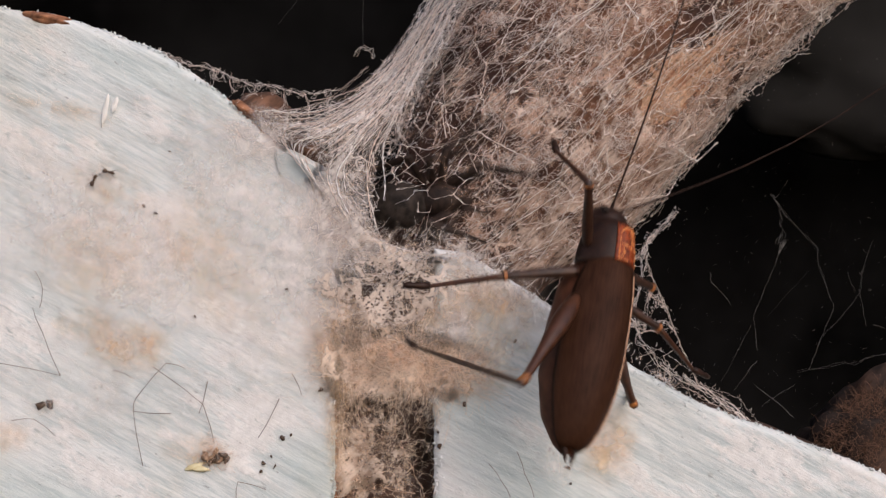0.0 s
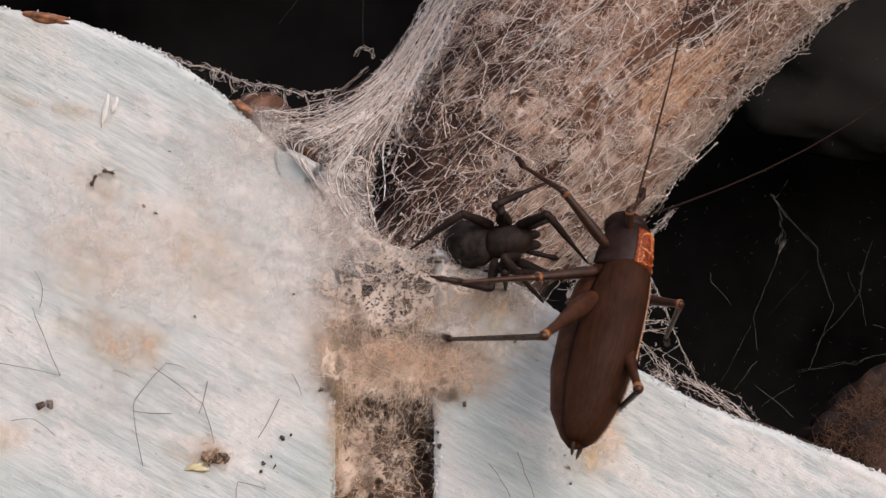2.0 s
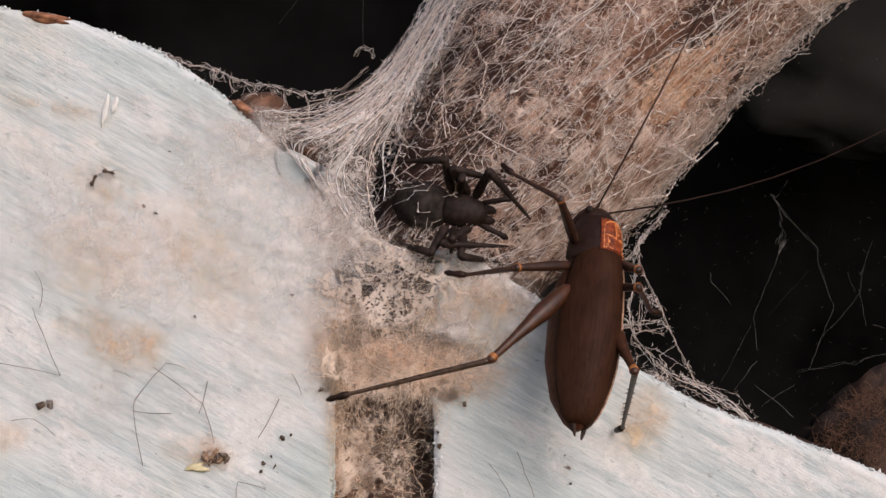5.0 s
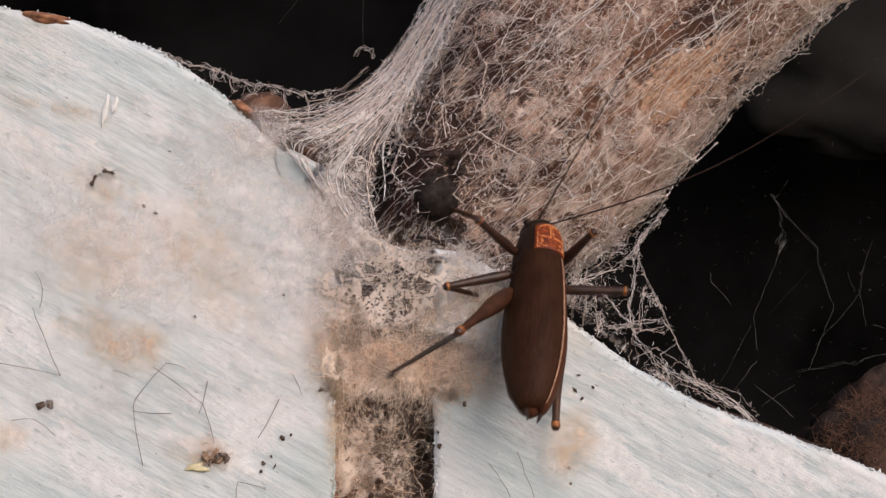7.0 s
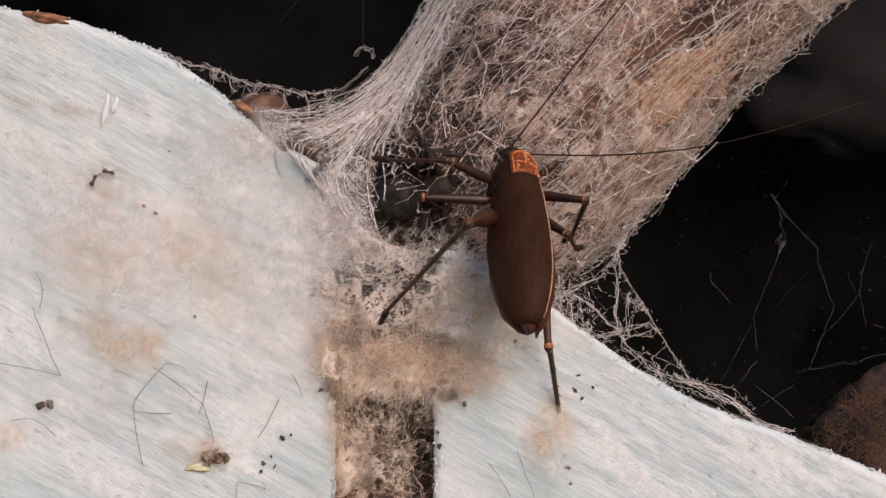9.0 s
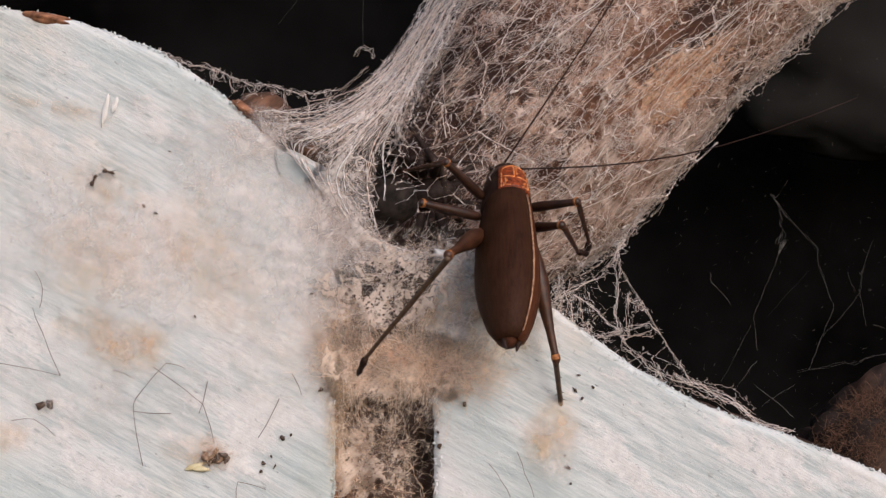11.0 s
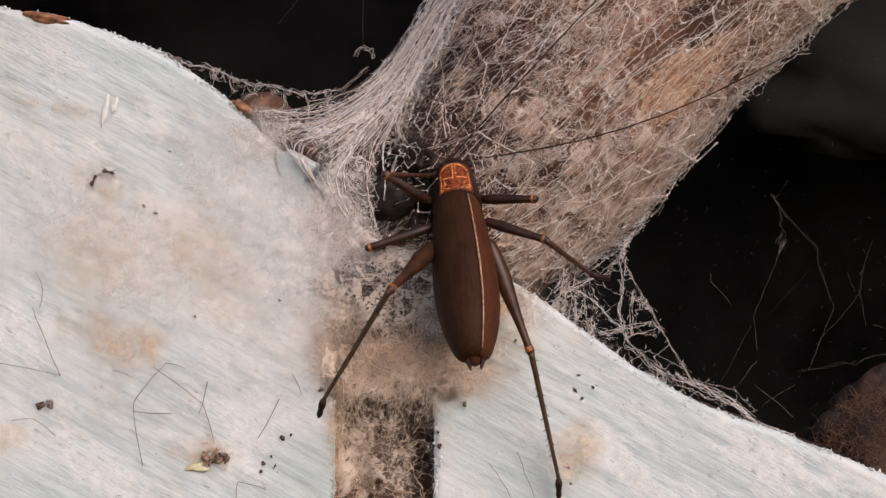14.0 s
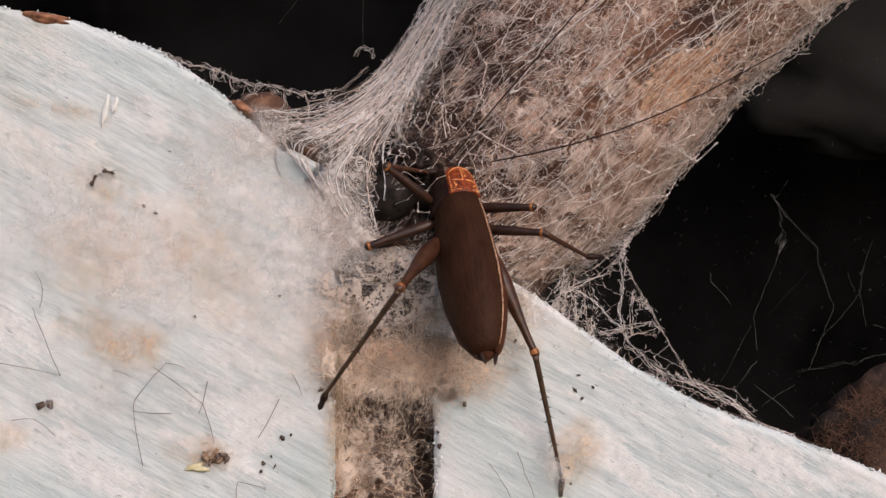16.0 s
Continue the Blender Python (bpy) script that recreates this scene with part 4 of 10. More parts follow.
lint("lint", 812, 578, 30, 36, 0, 110, -0.0013, 0.0005, SILK_WHITE, 26, "white curl of silk on the board", (0.2, 0.5), FILM_WHITE, 1.3)
lint("lint", 690, 505, 165, 110, 0, 200, -0.0016, 0.0010, SILK_WHITE, 50, "pitted grey silk sheet above the slot", (0.15, 0.4), PITTED, 0.62)
lint("lint", 582, 425, 100, 62, 62, 380, -0.0010, 0.0006, SILK_WHITE, 55, "white cotton of silk over the board's edge", (0.12, 0.35), FILM_WHITE, 1.2)
lint("lint", 440, 250, 80, 40, 25, 120, -0.0009, 0.0006, SILK_WHITE, 50, "white cotton of silk over the board's edge", (0.12, 0.35), FILM_WHITE, 1.0)
lint("lint", 228, 612, 78, 46, 10, 140, -0.0007, 0.0004, SILK_TAN, 22, "tan patch of dusty lint on the board", (0.12, 0.28), FILM_TAN, 0.95)
lint("lint", 150, 575, 60, 30, 0, 60, -0.0007, 0.0004, SILK_TAN, 20, "tan patch of dusty lint on the board", (0.12, 0.28), FILM_TAN, 0.7)
lint("lint", 370, 470, 140, 85, 60, 90, -0.0007, 0.0004, SILK_TAN, 22, "faint tan lint on the white board", (0.1, 0.25), FILM_TAN, 0.5)
lint("lint", 165, 470, 110, 90, 0, 60, -0.0007, 0.0004, SILK_TAN, 22, "faint tan lint on the white board", (0.1, 0.25), FILM_TAN, 0.42)
lint("lint", 200, 330, 85, 50, 20, 60, -0.0007, 0.0004, SILK_TAN, 18, "faint tan lint on the white board", (0.1, 0.25), FILM_TAN, 0.4)
lint("lint", 100, 190, 105, 9, 10, 60, -0.0005, 0.0002, SILK_TAN, 26, "thin brown line of dust in a crack of the board", (0.12, 0.3), FILM_TAN, 0.45)
lint("lint", 10, 775, 40, 30, 0, 40, -0.0007, 0.0004, SILK_TAN, 18, "faint tan lint on the white board", (0.1, 0.25), FILM_TAN, 0.7)
lint("lint", 350, 800, 70, 35, 10, 60, -0.0007, 0.0004, SILK_TAN, 18, "faint tan lint round a dead insect", (0.1, 0.25), FILM_TAN, 0.6)
TUFT = lint("lint", 1018, 805, 75, 48, -70, 120, -0.0008, 0.0006, SILK_TAN, 24, "cream tuft of lint on the board", (0.12, 0.3), FILM_TAN, 0.9)
lint("lint", 985, 815, 34, 75, -8, 40, -0.0022, 0.0006, SILK_WHITE, 30, "faint white silk over a sunken foot", (0.1, 0.22), FILM_WHITE, 0.5)
lint("lint", 598, 745, 24, 120, 4, 110, -0.0007, 0.0006, SILK_TAN, 30, "pinkish tan lint along the slot's edge", (0.12, 0.28), FILM_TAN, 0.7)
lint("lint", 640, 735, 48, 130, 3, 130, 0.0006, 0.001, SILK_TAN, 36, "pinkish strip of silk hanging down the slot", (0.12, 0.3), HOLED_TAN, 0.36)
lint("lint", 705, 790, 30, 140, -6, 110, 0.001, 0.001, SILK_TAN, 36, "pinkish strip of silk hanging down the slot", (0.12, 0.3), HOLED_TAN, 0.28)
lint("lint", 772, 690, 30, 90, -6, 90, -0.0007, 0.0006, SILK_TAN, 28, "pale ragged lint along the slot's edge", (0.12, 0.28), FILM_COTTON, 0.8)
lint("lint", 588, 625, 44, 115, 0, 120, -0.0007, 0.0005, SILK_TAN, 34, "tan lint on the board beside the slot", (0.12, 0.28), FILM_TAN, 0.5)
lint("lint", 855, 550, 110, 75, 20, 90, -0.0007, 0.0005, SILK_TAN, 32, "cream film of silk over the board's corner", (0.1, 0.25), FILM_TAN, 0.65)


# ---- animals ----
BELLY = plain("reddish_belly", (0.055, 0.018, 0.009), (0.12, 0.042, 0.022), 500, 0.55, 0.0001, 0.15)
DARK = plain("dark_brown_cuticle", (0.016, 0.007, 0.0045), (0.036, 0.015, 0.009), 900, 0.5, 0.00004, 0.25)
VEIN = plain("pale_vein", (0.16, 0.06, 0.03), (0.62, 0.36, 0.22), 2600, 0.5)
ORANGE = plain("orange_shield", (0.07, 0.010, 0.004), (0.42, 0.075, 0.014), 1900, 0.45, 0.0004, 0.4)
BEAD = plain("orange_beads", (0.62, 0.15, 0.03), (0.88, 0.40, 0.14), 2400, 0.35, 0, 0.5)
RUST = plain("rust_leg", (0.036, 0.013, 0.0062), (0.085, 0.030, 0.0135), 700, 0.4, 0.00003)
SHIN = plain("dun_shin", (0.042, 0.022, 0.012), (0.105, 0.060, 0.034), 1500, 0.45, 0.00003)
LEG = plain("brown_leg", (0.024, 0.010, 0.006), (0.06, 0.024, 0.013), 800, 0.45, 0.00003)
BAND = plain("orange_band", (0.16, 0.05, 0.015), (0.62, 0.23, 0.06), 1500, 0.45)
SPIDER = plain("black_cuticle", (0.013, 0.008, 0.0066), (0.036, 0.022, 0.017), 900, 0.6, 0.00004, 0.2)
SPIDER_HAIR = plain("grey_brown_abdomen", (0.014, 0.0105, 0.009), (0.05, 0.038, 0.032), 600, 0.8, 0.0001, 0.2)


def wing_skin(name, c1, c2):
    """Leathery wing: fine veins along its length."""
    m, n, l, b = material(name, 0.6)
    b.inputs["Specular IOR Level"].default_value = 0.1
    v = noise_node(n, l, 1.0, 5, 0.6, (2600, 260, 2600))
    f = mix(n, l, 0.4, v, noise_node(n, l, 260, 3, 0.5))
    l.new(ramp(n, l, f, [(0.36, c1), (0.64, c2)]), b.inputs["Base Color"])
    bump(n, l, b, v, 0.4, 0.00004)
    return m


WING = wing_skin("brown_wing", (0.025, 0.0088, 0.0038), (0.054, 0.0215, 0.011))
WING_SIDE = wing_skin("reddish_wing", (0.055, 0.0175, 0.0075), (0.105, 0.036, 0.017))


def loft(rings):
    """A bmesh skin over rings of points, its ends closed."""
    bm = bmesh.new()
    rows = [[bm.verts.new(p) for p in r] for r in rings]
    for a, b in zip(rows, rows[1:]):
        for i in range(len(a)):
            k = (i + 1) % len(a)
            bm.faces.new((a[i], a[k], b[k], b[i]))
    bm.faces.new(list(reversed(rows[0])))
    bm.faces.new(rows[-1])
    bmesh.ops.recalc_face_normals(bm, faces=bm.faces)
    return bm


def oval(profile, sides=20):
    """Rings along y: rows of (y, half width, half height, z of the middle), in modules."""
    return [[Vector((w * math.cos(a), y, z + h * math.sin(a))) * U for a in (2 * math.pi * k / sides for k in range(sides))] for y, w, h, z in profile]


def rod(profile, sides=8, bow=None):
    """A limb segment along +y from its joint: rows of (y, radius); bow(y) lifts it in z."""
    return loft([[Vector((r * math.cos(a), y, r * math.sin(a) + (bow(y) if bow else 0))) * U for a in (2 * math.pi * k / sides for k in range(sides))] for y, r in profile])


def shell(profile, a0, a1, thick, sides=14):
    """A curved plate over the back: rows of (y, half width, half height, z), from angle a0 to a1 (0 is the back's middle, + to the right)."""
    rings = []
    for y, w, h, z in profile:
        out, inn = [], []
        for k in range(sides + 1):
            a = radians(a0 + (a1 - a0) * k / sides)
            out.append(Vector((w * math.sin(a), y, z + h * math.cos(a))) * U)
            inn.append(Vector(((w - thick) * math.sin(a), y, z + (h - thick) * math.cos(a))) * U)
        rings.append(out + inn[::-1])
    return loft(rings)


def wing_profile(grow):
    return [(y, w + grow, h + grow, z) for y, w, h, z in ((118, 37, 40, 0), (95, 43, 52, -6), (60, 48, 62, -12), (10, 53, 68, -17), (-50, 56, 68, -18), (-100, 54, 63, -18), (-135, 48, 56, -18),
                                                         (-160, 41, 48, -18), (-180, 34, 38, -17), (-192, 28, 29, -16), (-200, 20, 18, -15))]


def cricket():
    bug = thing("bush_cricket", at(800, 460, -0.012), "dark brown bush cricket with orange shield caught in cobweb", "insect")
    part("abdomen", loft(oval([(-206, 6, 8, -16), (-192, 20, 22, -18), (-150, 36, 44, -24), (-80, 45, 59, -27), (0, 47, 63, -25), (70, 42, 60, -20), (110, 36, 42, -10), (125, 20, 20, -6)])), BELLY, bug, "reddish brown belly")
    head = part("head", loft(oval([(168, 26, 30, -14), (178, 33, 38, -15), (192, 33, 38, -17), (204, 26, 30, -18), (212, 14, 18, -19), (216, 4, 6, -20)])), DARK, bug)
    for s in (-1, 1):
        part("eye", loft([[p + Vector((s * 29, 196, -2)) * U for p in r] for r in oval([(-7, 3, 3, 0), (-4, 6, 6, 0), (0, 8, 8, 0), (4, 6, 6, 0), (7, 3, 3, 0)], 10)]), SPIDER, head)
    part("pronotum", shell([(100, 43, 58, -16), (112, 44, 58, -16), (140, 42, 54, -15), (165, 38, 47, -13), (182, 33, 40, -12)], -110, 110, 5, 20), DARK, bug)
    part("shield", shell([(106, 46, 61, -16), (114, 46.5, 61, -16), (124, 44.5, 58, -16), (132, 44.5, 57.5, -15), (152, 43, 54, -14), (166, 40, 49, -13), (174, 37, 45, -12)], -40, 40, 4, 18), ORANGE, bug, "orange embossed neck shield")
    beads = bmesh.new()
    spots = [(s * 33, y) for s in (-1, 1) for y in np.arange(109, 150, 3.6)] + [(s * a, 150 + 21 * math.sqrt(1 - (a / 34) ** 2)) for s in (-1, 1) for a in np.arange(3, 34, 3.2)]
    spots += [(s * a, 134 + 0.1 * a) for s in (-1, 1) for a in np.arange(5, 32, 3.4)] + [(s * a, 110 + 3 * rng.random()) for s in (-1, 1) for a in np.arange(14, 32, 3.6)]
    spots += [(s * 3.5, y) for s in (-1, 1) for y in np.arange(139, 166, 5)] + [(s * rng.uniform(20, 31), rng.uniform(113, 131)) for s in (-1, 1) for _ in range(7)]
    for a, y in spots:
        w, h, z = np.interp(y, (106, 124, 152, 174), (46, 44.5, 43, 37)), np.interp(y, (106, 124, 152, 174), (61, 58, 54, 45)), np.interp(y, (106, 152, 174), (-16, -14, -12))
        m = Matrix.Translation(Vector((w * math.sin(radians(a)), y, z + h * math.cos(radians(a)))) * U)
        bmesh.ops.create_icosphere(beads, subdivisions=1, radius=rng.uniform(1.0, 2.5) * U, matrix=m)
    part("bead_ridge", beads, BEAD, bug, "bright orange beaded ridge on the shield")
    wing = part("wing", shell(wing_profile(0), -100, 26, 3, 18), WING, bug)
    part("wing", shell(wing_profile(-2), 18, 104, 3, 14), WING_SIDE, bug, "reddish brown side wing")
    vein = shell([(y, w, h, z) for y, w, h, z in wing_profile(2.2)[1:-1]], 25, 27.6, 4, 3)
    part("vein", vein, VEIN, wing, "pale ridge along the wing")
    for s in (-1, 1):
        part("cercus", rod([(0, 4), (10, 4), (20, 2.5), (25, 1)]), DARK, bug).matrix_basis = pose(s * 14 * U, -196 * U, -10 * U, 0, 0, 180 + s * -14)
    legs = {}
    for key, hip, fem, tib in (("LF", (-40, 128, -18), 118, 112), ("LM", (-44, 82, -22), 122, 118), ("LH", (-46, 36, -16), 205, 235),
                               ("RF", (40, 128, -18), 118, 112), ("RM", (44, 82, -22), 122, 118), ("RH", (46, 36, -16), 205, 235)):
        big = fem > 150
        shape = [(0, 7), (8, 11), (fem * 0.18, 15), (fem * 0.34, 16), (fem * 0.55, 11.5), (fem * 0.75, 7.5), (fem * 0.92, 6.5), (fem, 7.5), (fem + 5, 4)] if big else \
                [(0, 5), (8, 8), (fem * 0.3, 9.5), (fem * 0.6, 8), (fem * 0.85, 6.5), (fem, 7), (fem + 4, 4)]
        thigh = part("thigh", rod(shape, 10), RUST if big else LEG, bug)
        thigh.matrix_basis = pose(hip[0] * U, hip[1] * U, hip[2] * U)
        k = 1.16
        part("knee_band", rod([(fem * 0.945, 6.4 * k), (fem * 0.96, 6.8 * k), (fem * 0.98, 7.2 * k), (fem * 0.99, 7.2 * k)], 10), BAND, thigh, "orange knee band")
        shin = part("shin", rod([(0, 6), (10, 5.2), (tib * 0.5, 4.3), (tib, 3.2), (tib + 3, 3)], 8), SHIN if big else RUST, bug)
        for i in range(9 if big else 5):
            for s in (-1, 1):
                y = tib * (0.18 + 0.078 * i * (1 if big else 1.7))
                if rng.random() < 0.4:
                    continue
                sp = part("spine", rod([(0, 1.1), (4, 0.8), (7, 0.3)], 5), DARK, shin)
                sp.matrix_basis = pose(s * 3 * U, (y + rng.uniform(-6, 6)) * U, -2 * U, 0, 0, -s * rng.uniform(35, 60))
        foot = part("foot", rod([(0, 5), (12, 6.5), (24, 4.5), (34, 5.5), (42, 2.5)], 8), DARK, shin, "dark clawed foot")
        foot.matrix_basis = pose(0, tib * U, 0, 14, 0, 12 if key[0] == "R" else -12)
        legs[key] = (thigh, shin)
    feelers = []
    for s in (-1, 1):
        bend = -38 if s > 0 else 12
        f = part("antenna", rod([(y, 3.0 if y < 14 else 1.75 - 1.0 * y / 720) for y in (0, 6, 14, 40, 90, 150, 220, 300, 380, 460, 540, 620)], 6, lambda y: bend * math.sin(math.pi * y / 620)), DARK, bug)
        f.matrix_basis = pose(s * 9 * U, 208 * U, -4 * U)
        feelers.append(f)
    return bug, legs, feelers


def spider():
    bug = thing("spider", at(700, 350, 0.004), "black long-legged spider in the mouth of its web retreat", "spider")
    abdomen = part("abdomen", loft(oval([(-112, 5, 5, 2), (-105, 19, 17, 2), (-88, 34, 30, 3), (-62, 43, 38, 5), (-38, 44, 40, 5), (-16, 36, 33, 4), (0, 22, 19, 1)], 18)), SPIDER_HAIR, bug, "dull grey-brown hairy abdomen")
    part("carapace", loft(oval([(-10, 17, 13, 0), (2, 27, 18, 1), (22, 31, 20, 2), (42, 28, 21, 3), (58, 21, 19, 3), (68, 15, 15, 1), (72, 6, 8, 0)], 16)), SPIDER, bug)
    for s in (-1, 1):
        fang = part("jaw", rod([(0, 6), (8, 9), (22, 8), (30, 3)]), SPIDER, bug)
        fang.matrix_basis = pose(s * 9 * U, 62 * U, -4 * U, -35, 0, 0)
        palp = part("palp", rod([(0, 4), (20, 5), (40, 4), (52, 6), (60, 2)], 8, lambda y: 12 * math.sin(math.pi * y / 60)), SPIDER, bug)
        palp.matrix_basis = pose(s * 18 * U, 58 * U, 0, 0, 0, -s * 18)
    hairs = []
    for _ in range(900):
        v = Vector(rng.normal(0, 1, 3)).normalized()
        p = Vector((v.x * 42, -54 + v.y * 55, 4 + v.z * 38)) * U
        hairs.append(wander(p, p + (v + Vector(rng.normal(0, 0.5, 3)) + Vector((0, -0.6, 0))) * 9 * U, 2, n=3))
    tubes("hair_coat", hairs, rad(hairs, 0.2, 0.4), SPIDER_HAIR, abdomen)
    legs = {}
    for key, hip, fem, tib in (("L1", (-26, 46, 0), 78, 120), ("R1", (26, 46, 0), 78, 120), ("L2", (-32, 34, 0), 72, 108), ("R2", (32, 34, 0), 72, 108),
                               ("L3", (-34, 18, 0), 60, 88), ("R3", (34, 18, 0), 60, 88), ("L4", (-30, 4, 0), 72, 110), ("R4", (30, 4, 0), 72, 110)):
        thigh = part("thigh", rod([(0, 5), (10, 8.5), (fem * 0.4, 9), (fem * 0.85, 7), (fem, 7.5), (fem + 4, 4)], 8), SPIDER, bug)
        thigh.matrix_basis = pose(hip[0] * U, hip[1] * U, hip[2] * U)
        shin = part("shin", rod([(0, 7), (12, 7.2), (tib * 0.45, 6), (tib * 0.55, 4.4), (tib * 0.8, 3.4), (tib, 2), (tib + 3, 0.8)], 8), SPIDER, bug)
        legs[key] = (thigh, shin)
    return bug, legs, abdomen


CRICKET, CRICKET_LEGS, FEELERS = cricket()
SPIDER_BODY, SPIDER_LEGS, SPIDER_ABDOMEN = spider()


# ---- bits and pieces ----
STICK = plain("dry_leg", (0.10, 0.07, 0.055), (0.20, 0.15, 0.12), 900, 0.6)
CRUMB = plain("dark_crumb", (0.03, 0.02, 0.016), (0.12, 0.075, 0.05), 1500, 0.8, 0.0002)
CRUMB_TAN = plain("tan_crumb", (0.22, 0.13, 0.08), (0.45, 0.30, 0.20), 1500, 0.8, 0.0002)
YELLOW = plain("dry_yellow_wing", (0.66, 0.56, 0.30), (0.85, 0.77, 0.52), 900, 0.5)
PLUME = plain("white_plume", (0.80, 0.77, 0.72), (0.90, 0.88, 0.84), 900, 0.7)


def lump(r, seed, squash=(1, 1, 1), detail=2, rough=0.35):
    bm = bmesh.new()
    bmesh.ops.create_icosphere(bm, subdivisions=detail, radius=1)
    for v in bm.verts:
        k = 1 + rough * fbm(v.co * 1.6 + Vector((seed, seed * 0.7, 1)))
        v.co = Vector((v.co.x * squash[0], v.co.y * squash[1], v.co.z * squash[2])) * k * r * U
    return bm


def stick(pts, r=1.0):
    """A thin bent rod lying on the board, for a dry insect leg or a crack."""
    w = thing("thin_sliver", at(*pts[0], -0.0006), "thin dry insect leg or crack line on the white board", "debris", "dry stalks")
    lines = []
    for i, (p, q) in enumerate(zip(pts, pts[1:])):
        a, b = at(*p, -0.0007 - 0.0004 * (i % 2)) - w.location, at(*q, -0.0007 - 0.0004 * ((i + 1) % 2)) - w.location
        bm = bmesh.new()
        n = (b - a).normalized()
        s = n.cross(Vector((0, 1, 0))).normalized()
        rows = []
        for t, k in ((0, 1.3), (0.1, 1.0), (0.6, 0.9), (0.93, 0.7), (1, 1.0)):
            c = a.lerp(b, t) + s * 2 * U * math.sin(math.pi * t)
            rows.append([bm.verts.new(c + (s * math.cos(x) + Vector((0, 1, 0)) * math.sin(x)) * r * k * U) for x in (0, 1.26, 2.51, 3.77, 5.03)])
        for e, f in zip(rows, rows[1:]):
            for k in range(5):
                bm.faces.new((e[k], e[(k + 1) % 5], f[(k + 1) % 5], f[k]))
        part("joint", bm, STICK, w)


# Dry insect legs; the last two lines are cracks in board_2.
for pts in ([(-20, 640), (107, 665), (76, 590), (58, 545)], [(253, 825), (236, 728), (240, 706), (294, 643), (327, 652)], [(302, 732), (238, 728)], [(270, 649), (359, 716), (379, 785)],
            [(367, 675), (352, 732)], [(494, 706), (457, 775)], [(418, 890), (421, 853), (470, 867)], [(20, 745), (60, 742), (98, 772)], [(517, 662), (534, 700)], [(62, 480), (75, 510), (70, 545)],
            [(200, 655), (232, 668)], [(915, 800), (928, 838), (945, 880)], [(866, 822), (886, 850), (903, 880)]):
    stick(pts, 0.65)


def crumb(u, v, r, seed, squash=(1, 0.6, 0.8), d=-0.0004):
    ob = part("crumb", lump(r * 0.8, seed, (rng.uniform(0.6, 1.5), 0.6, rng.uniform(0.4, 1.1)), 2, 1.1), CRUMB, None)
    ob.rotation_euler = (0, rng.uniform(0, 3), 0)
    ob.location = at(u, v, d)
    return tagged(ob, "dark crumb of debris stuck in the silk", "debris", "dark crumbs")


for k, (u, v, r) in enumerate(((72, 718, 11), (88, 716, 7), (466, 820, 5), (462, 834, 4), (486, 826, 3), (480, 808, 3), (500, 775, 4), (255, 365, 4), (275, 377, 4), (300, 268, 3), (1018, 690, 4), (822, 716, 4),
                               (1024, 664, 3), (1030, 706, 3), (1006, 828, 5), (1010, 856, 4), (1000, 806, 3), (905, 548, 4), (912, 604, 4), (778, 790, 4), (775, 765, 3), (590, 470, 8), (600, 462, 7), (596, 488, 6), (604, 500, 4),
                               (568, 690, 5), (612, 470, 6), (1050, 685, 3), (835, 690, 3), (515, 770, 3), (345, 560, 3))):
    crumb(u, v, r, k * 3.7, d=-0.0006 if v < 760 and 560 < u < 700 else -0.0003)


SPECK = crumb(495, 532, 4, 2.2, d=-0.0014)


def ant(u, v, turn):
    """A dried ant held in the silk."""
    w = thing("dead_ant", at(u, v, -0.0008), "shrivelled dark ant held in silk on the board", "insect")
    for k, (x, r, nm) in enumerate(((0, 5, "abdomen"), (10, 3.2, "thorax"), (17, 3.6, "head"))):
        ob = part(nm, lump(r, k + 2.0, (1.3, 0.8, 0.9), 2, 0.2), CRUMB, w)
        ob.location = Vector((x * U, 0, 0))
    for k, a in enumerate((-120, -60, 60, 120)):
        ob = part("leg", rod([(0, 0.9), (12, 0.7), (20, 0.4)], 5, lambda y: 4 * math.sin(y * 0.15)), CRUMB, w)
        ob.matrix_basis = pose((5 + 2 * k) * U, 0, 0, 0, a, 0) @ pose(0, 0, 0, 90, 0, 0)
    w.rotation_euler, w.scale = (0, radians(turn), 0), (0.8, 0.8, 0.8)


ant(163, 325, -65)
ant(186, 303, 15)


def husk():
    w = thing("insect_husk", at(378, 812, -0.001), "crumpled brown insect husk with yellow wing on the board", "insect")
    for k in range(13):
        u, v, r = 380 + rng.normal(0, 11), 808 + rng.normal(0, 7), rng.uniform(3, 7.5)
        ob = part("husk_piece", lump(r, k * 2.3 + 1, (rng.uniform(0.8, 1.6), 0.7, rng.uniform(0.5, 1)), 2, 1.2), (CRUMB, STICK, CRUMB_TAN)[k % 3], w)
        ob.location, ob.rotation_euler = at(u, v, rng.uniform(-0.0011, -0.0004)) - w.location, (0, rng.uniform(0, 3), 0)
    L = []
    for _ in range(70):
        u, v, a = 376 + rng.normal(0, 14), 804 + rng.normal(0, 12), rng.uniform(0, 6.28)
        L.append(wander(at(u, v, -0.0009) - w.location, at(u + 18 * math.cos(a), v + 18 * math.sin(a), -0.0012) - w.location, 6, n=6))
    tubes("fibre_tangle", L, rad(L, 0.2, 0.5), SILK_BROWN, w)
    for k, (u, v, a) in enumerate(((344, 826, -18), (352, 830, 8))):
        ob = part("wing", lump(1, k + 4.0, (19, 2, 5), 2, 0.4), YELLOW, w, "yellow dried wing")
        ob.location, ob.rotation_euler = at(u, v, -0.0005) - w.location, (0, radians(a), 0)


husk()


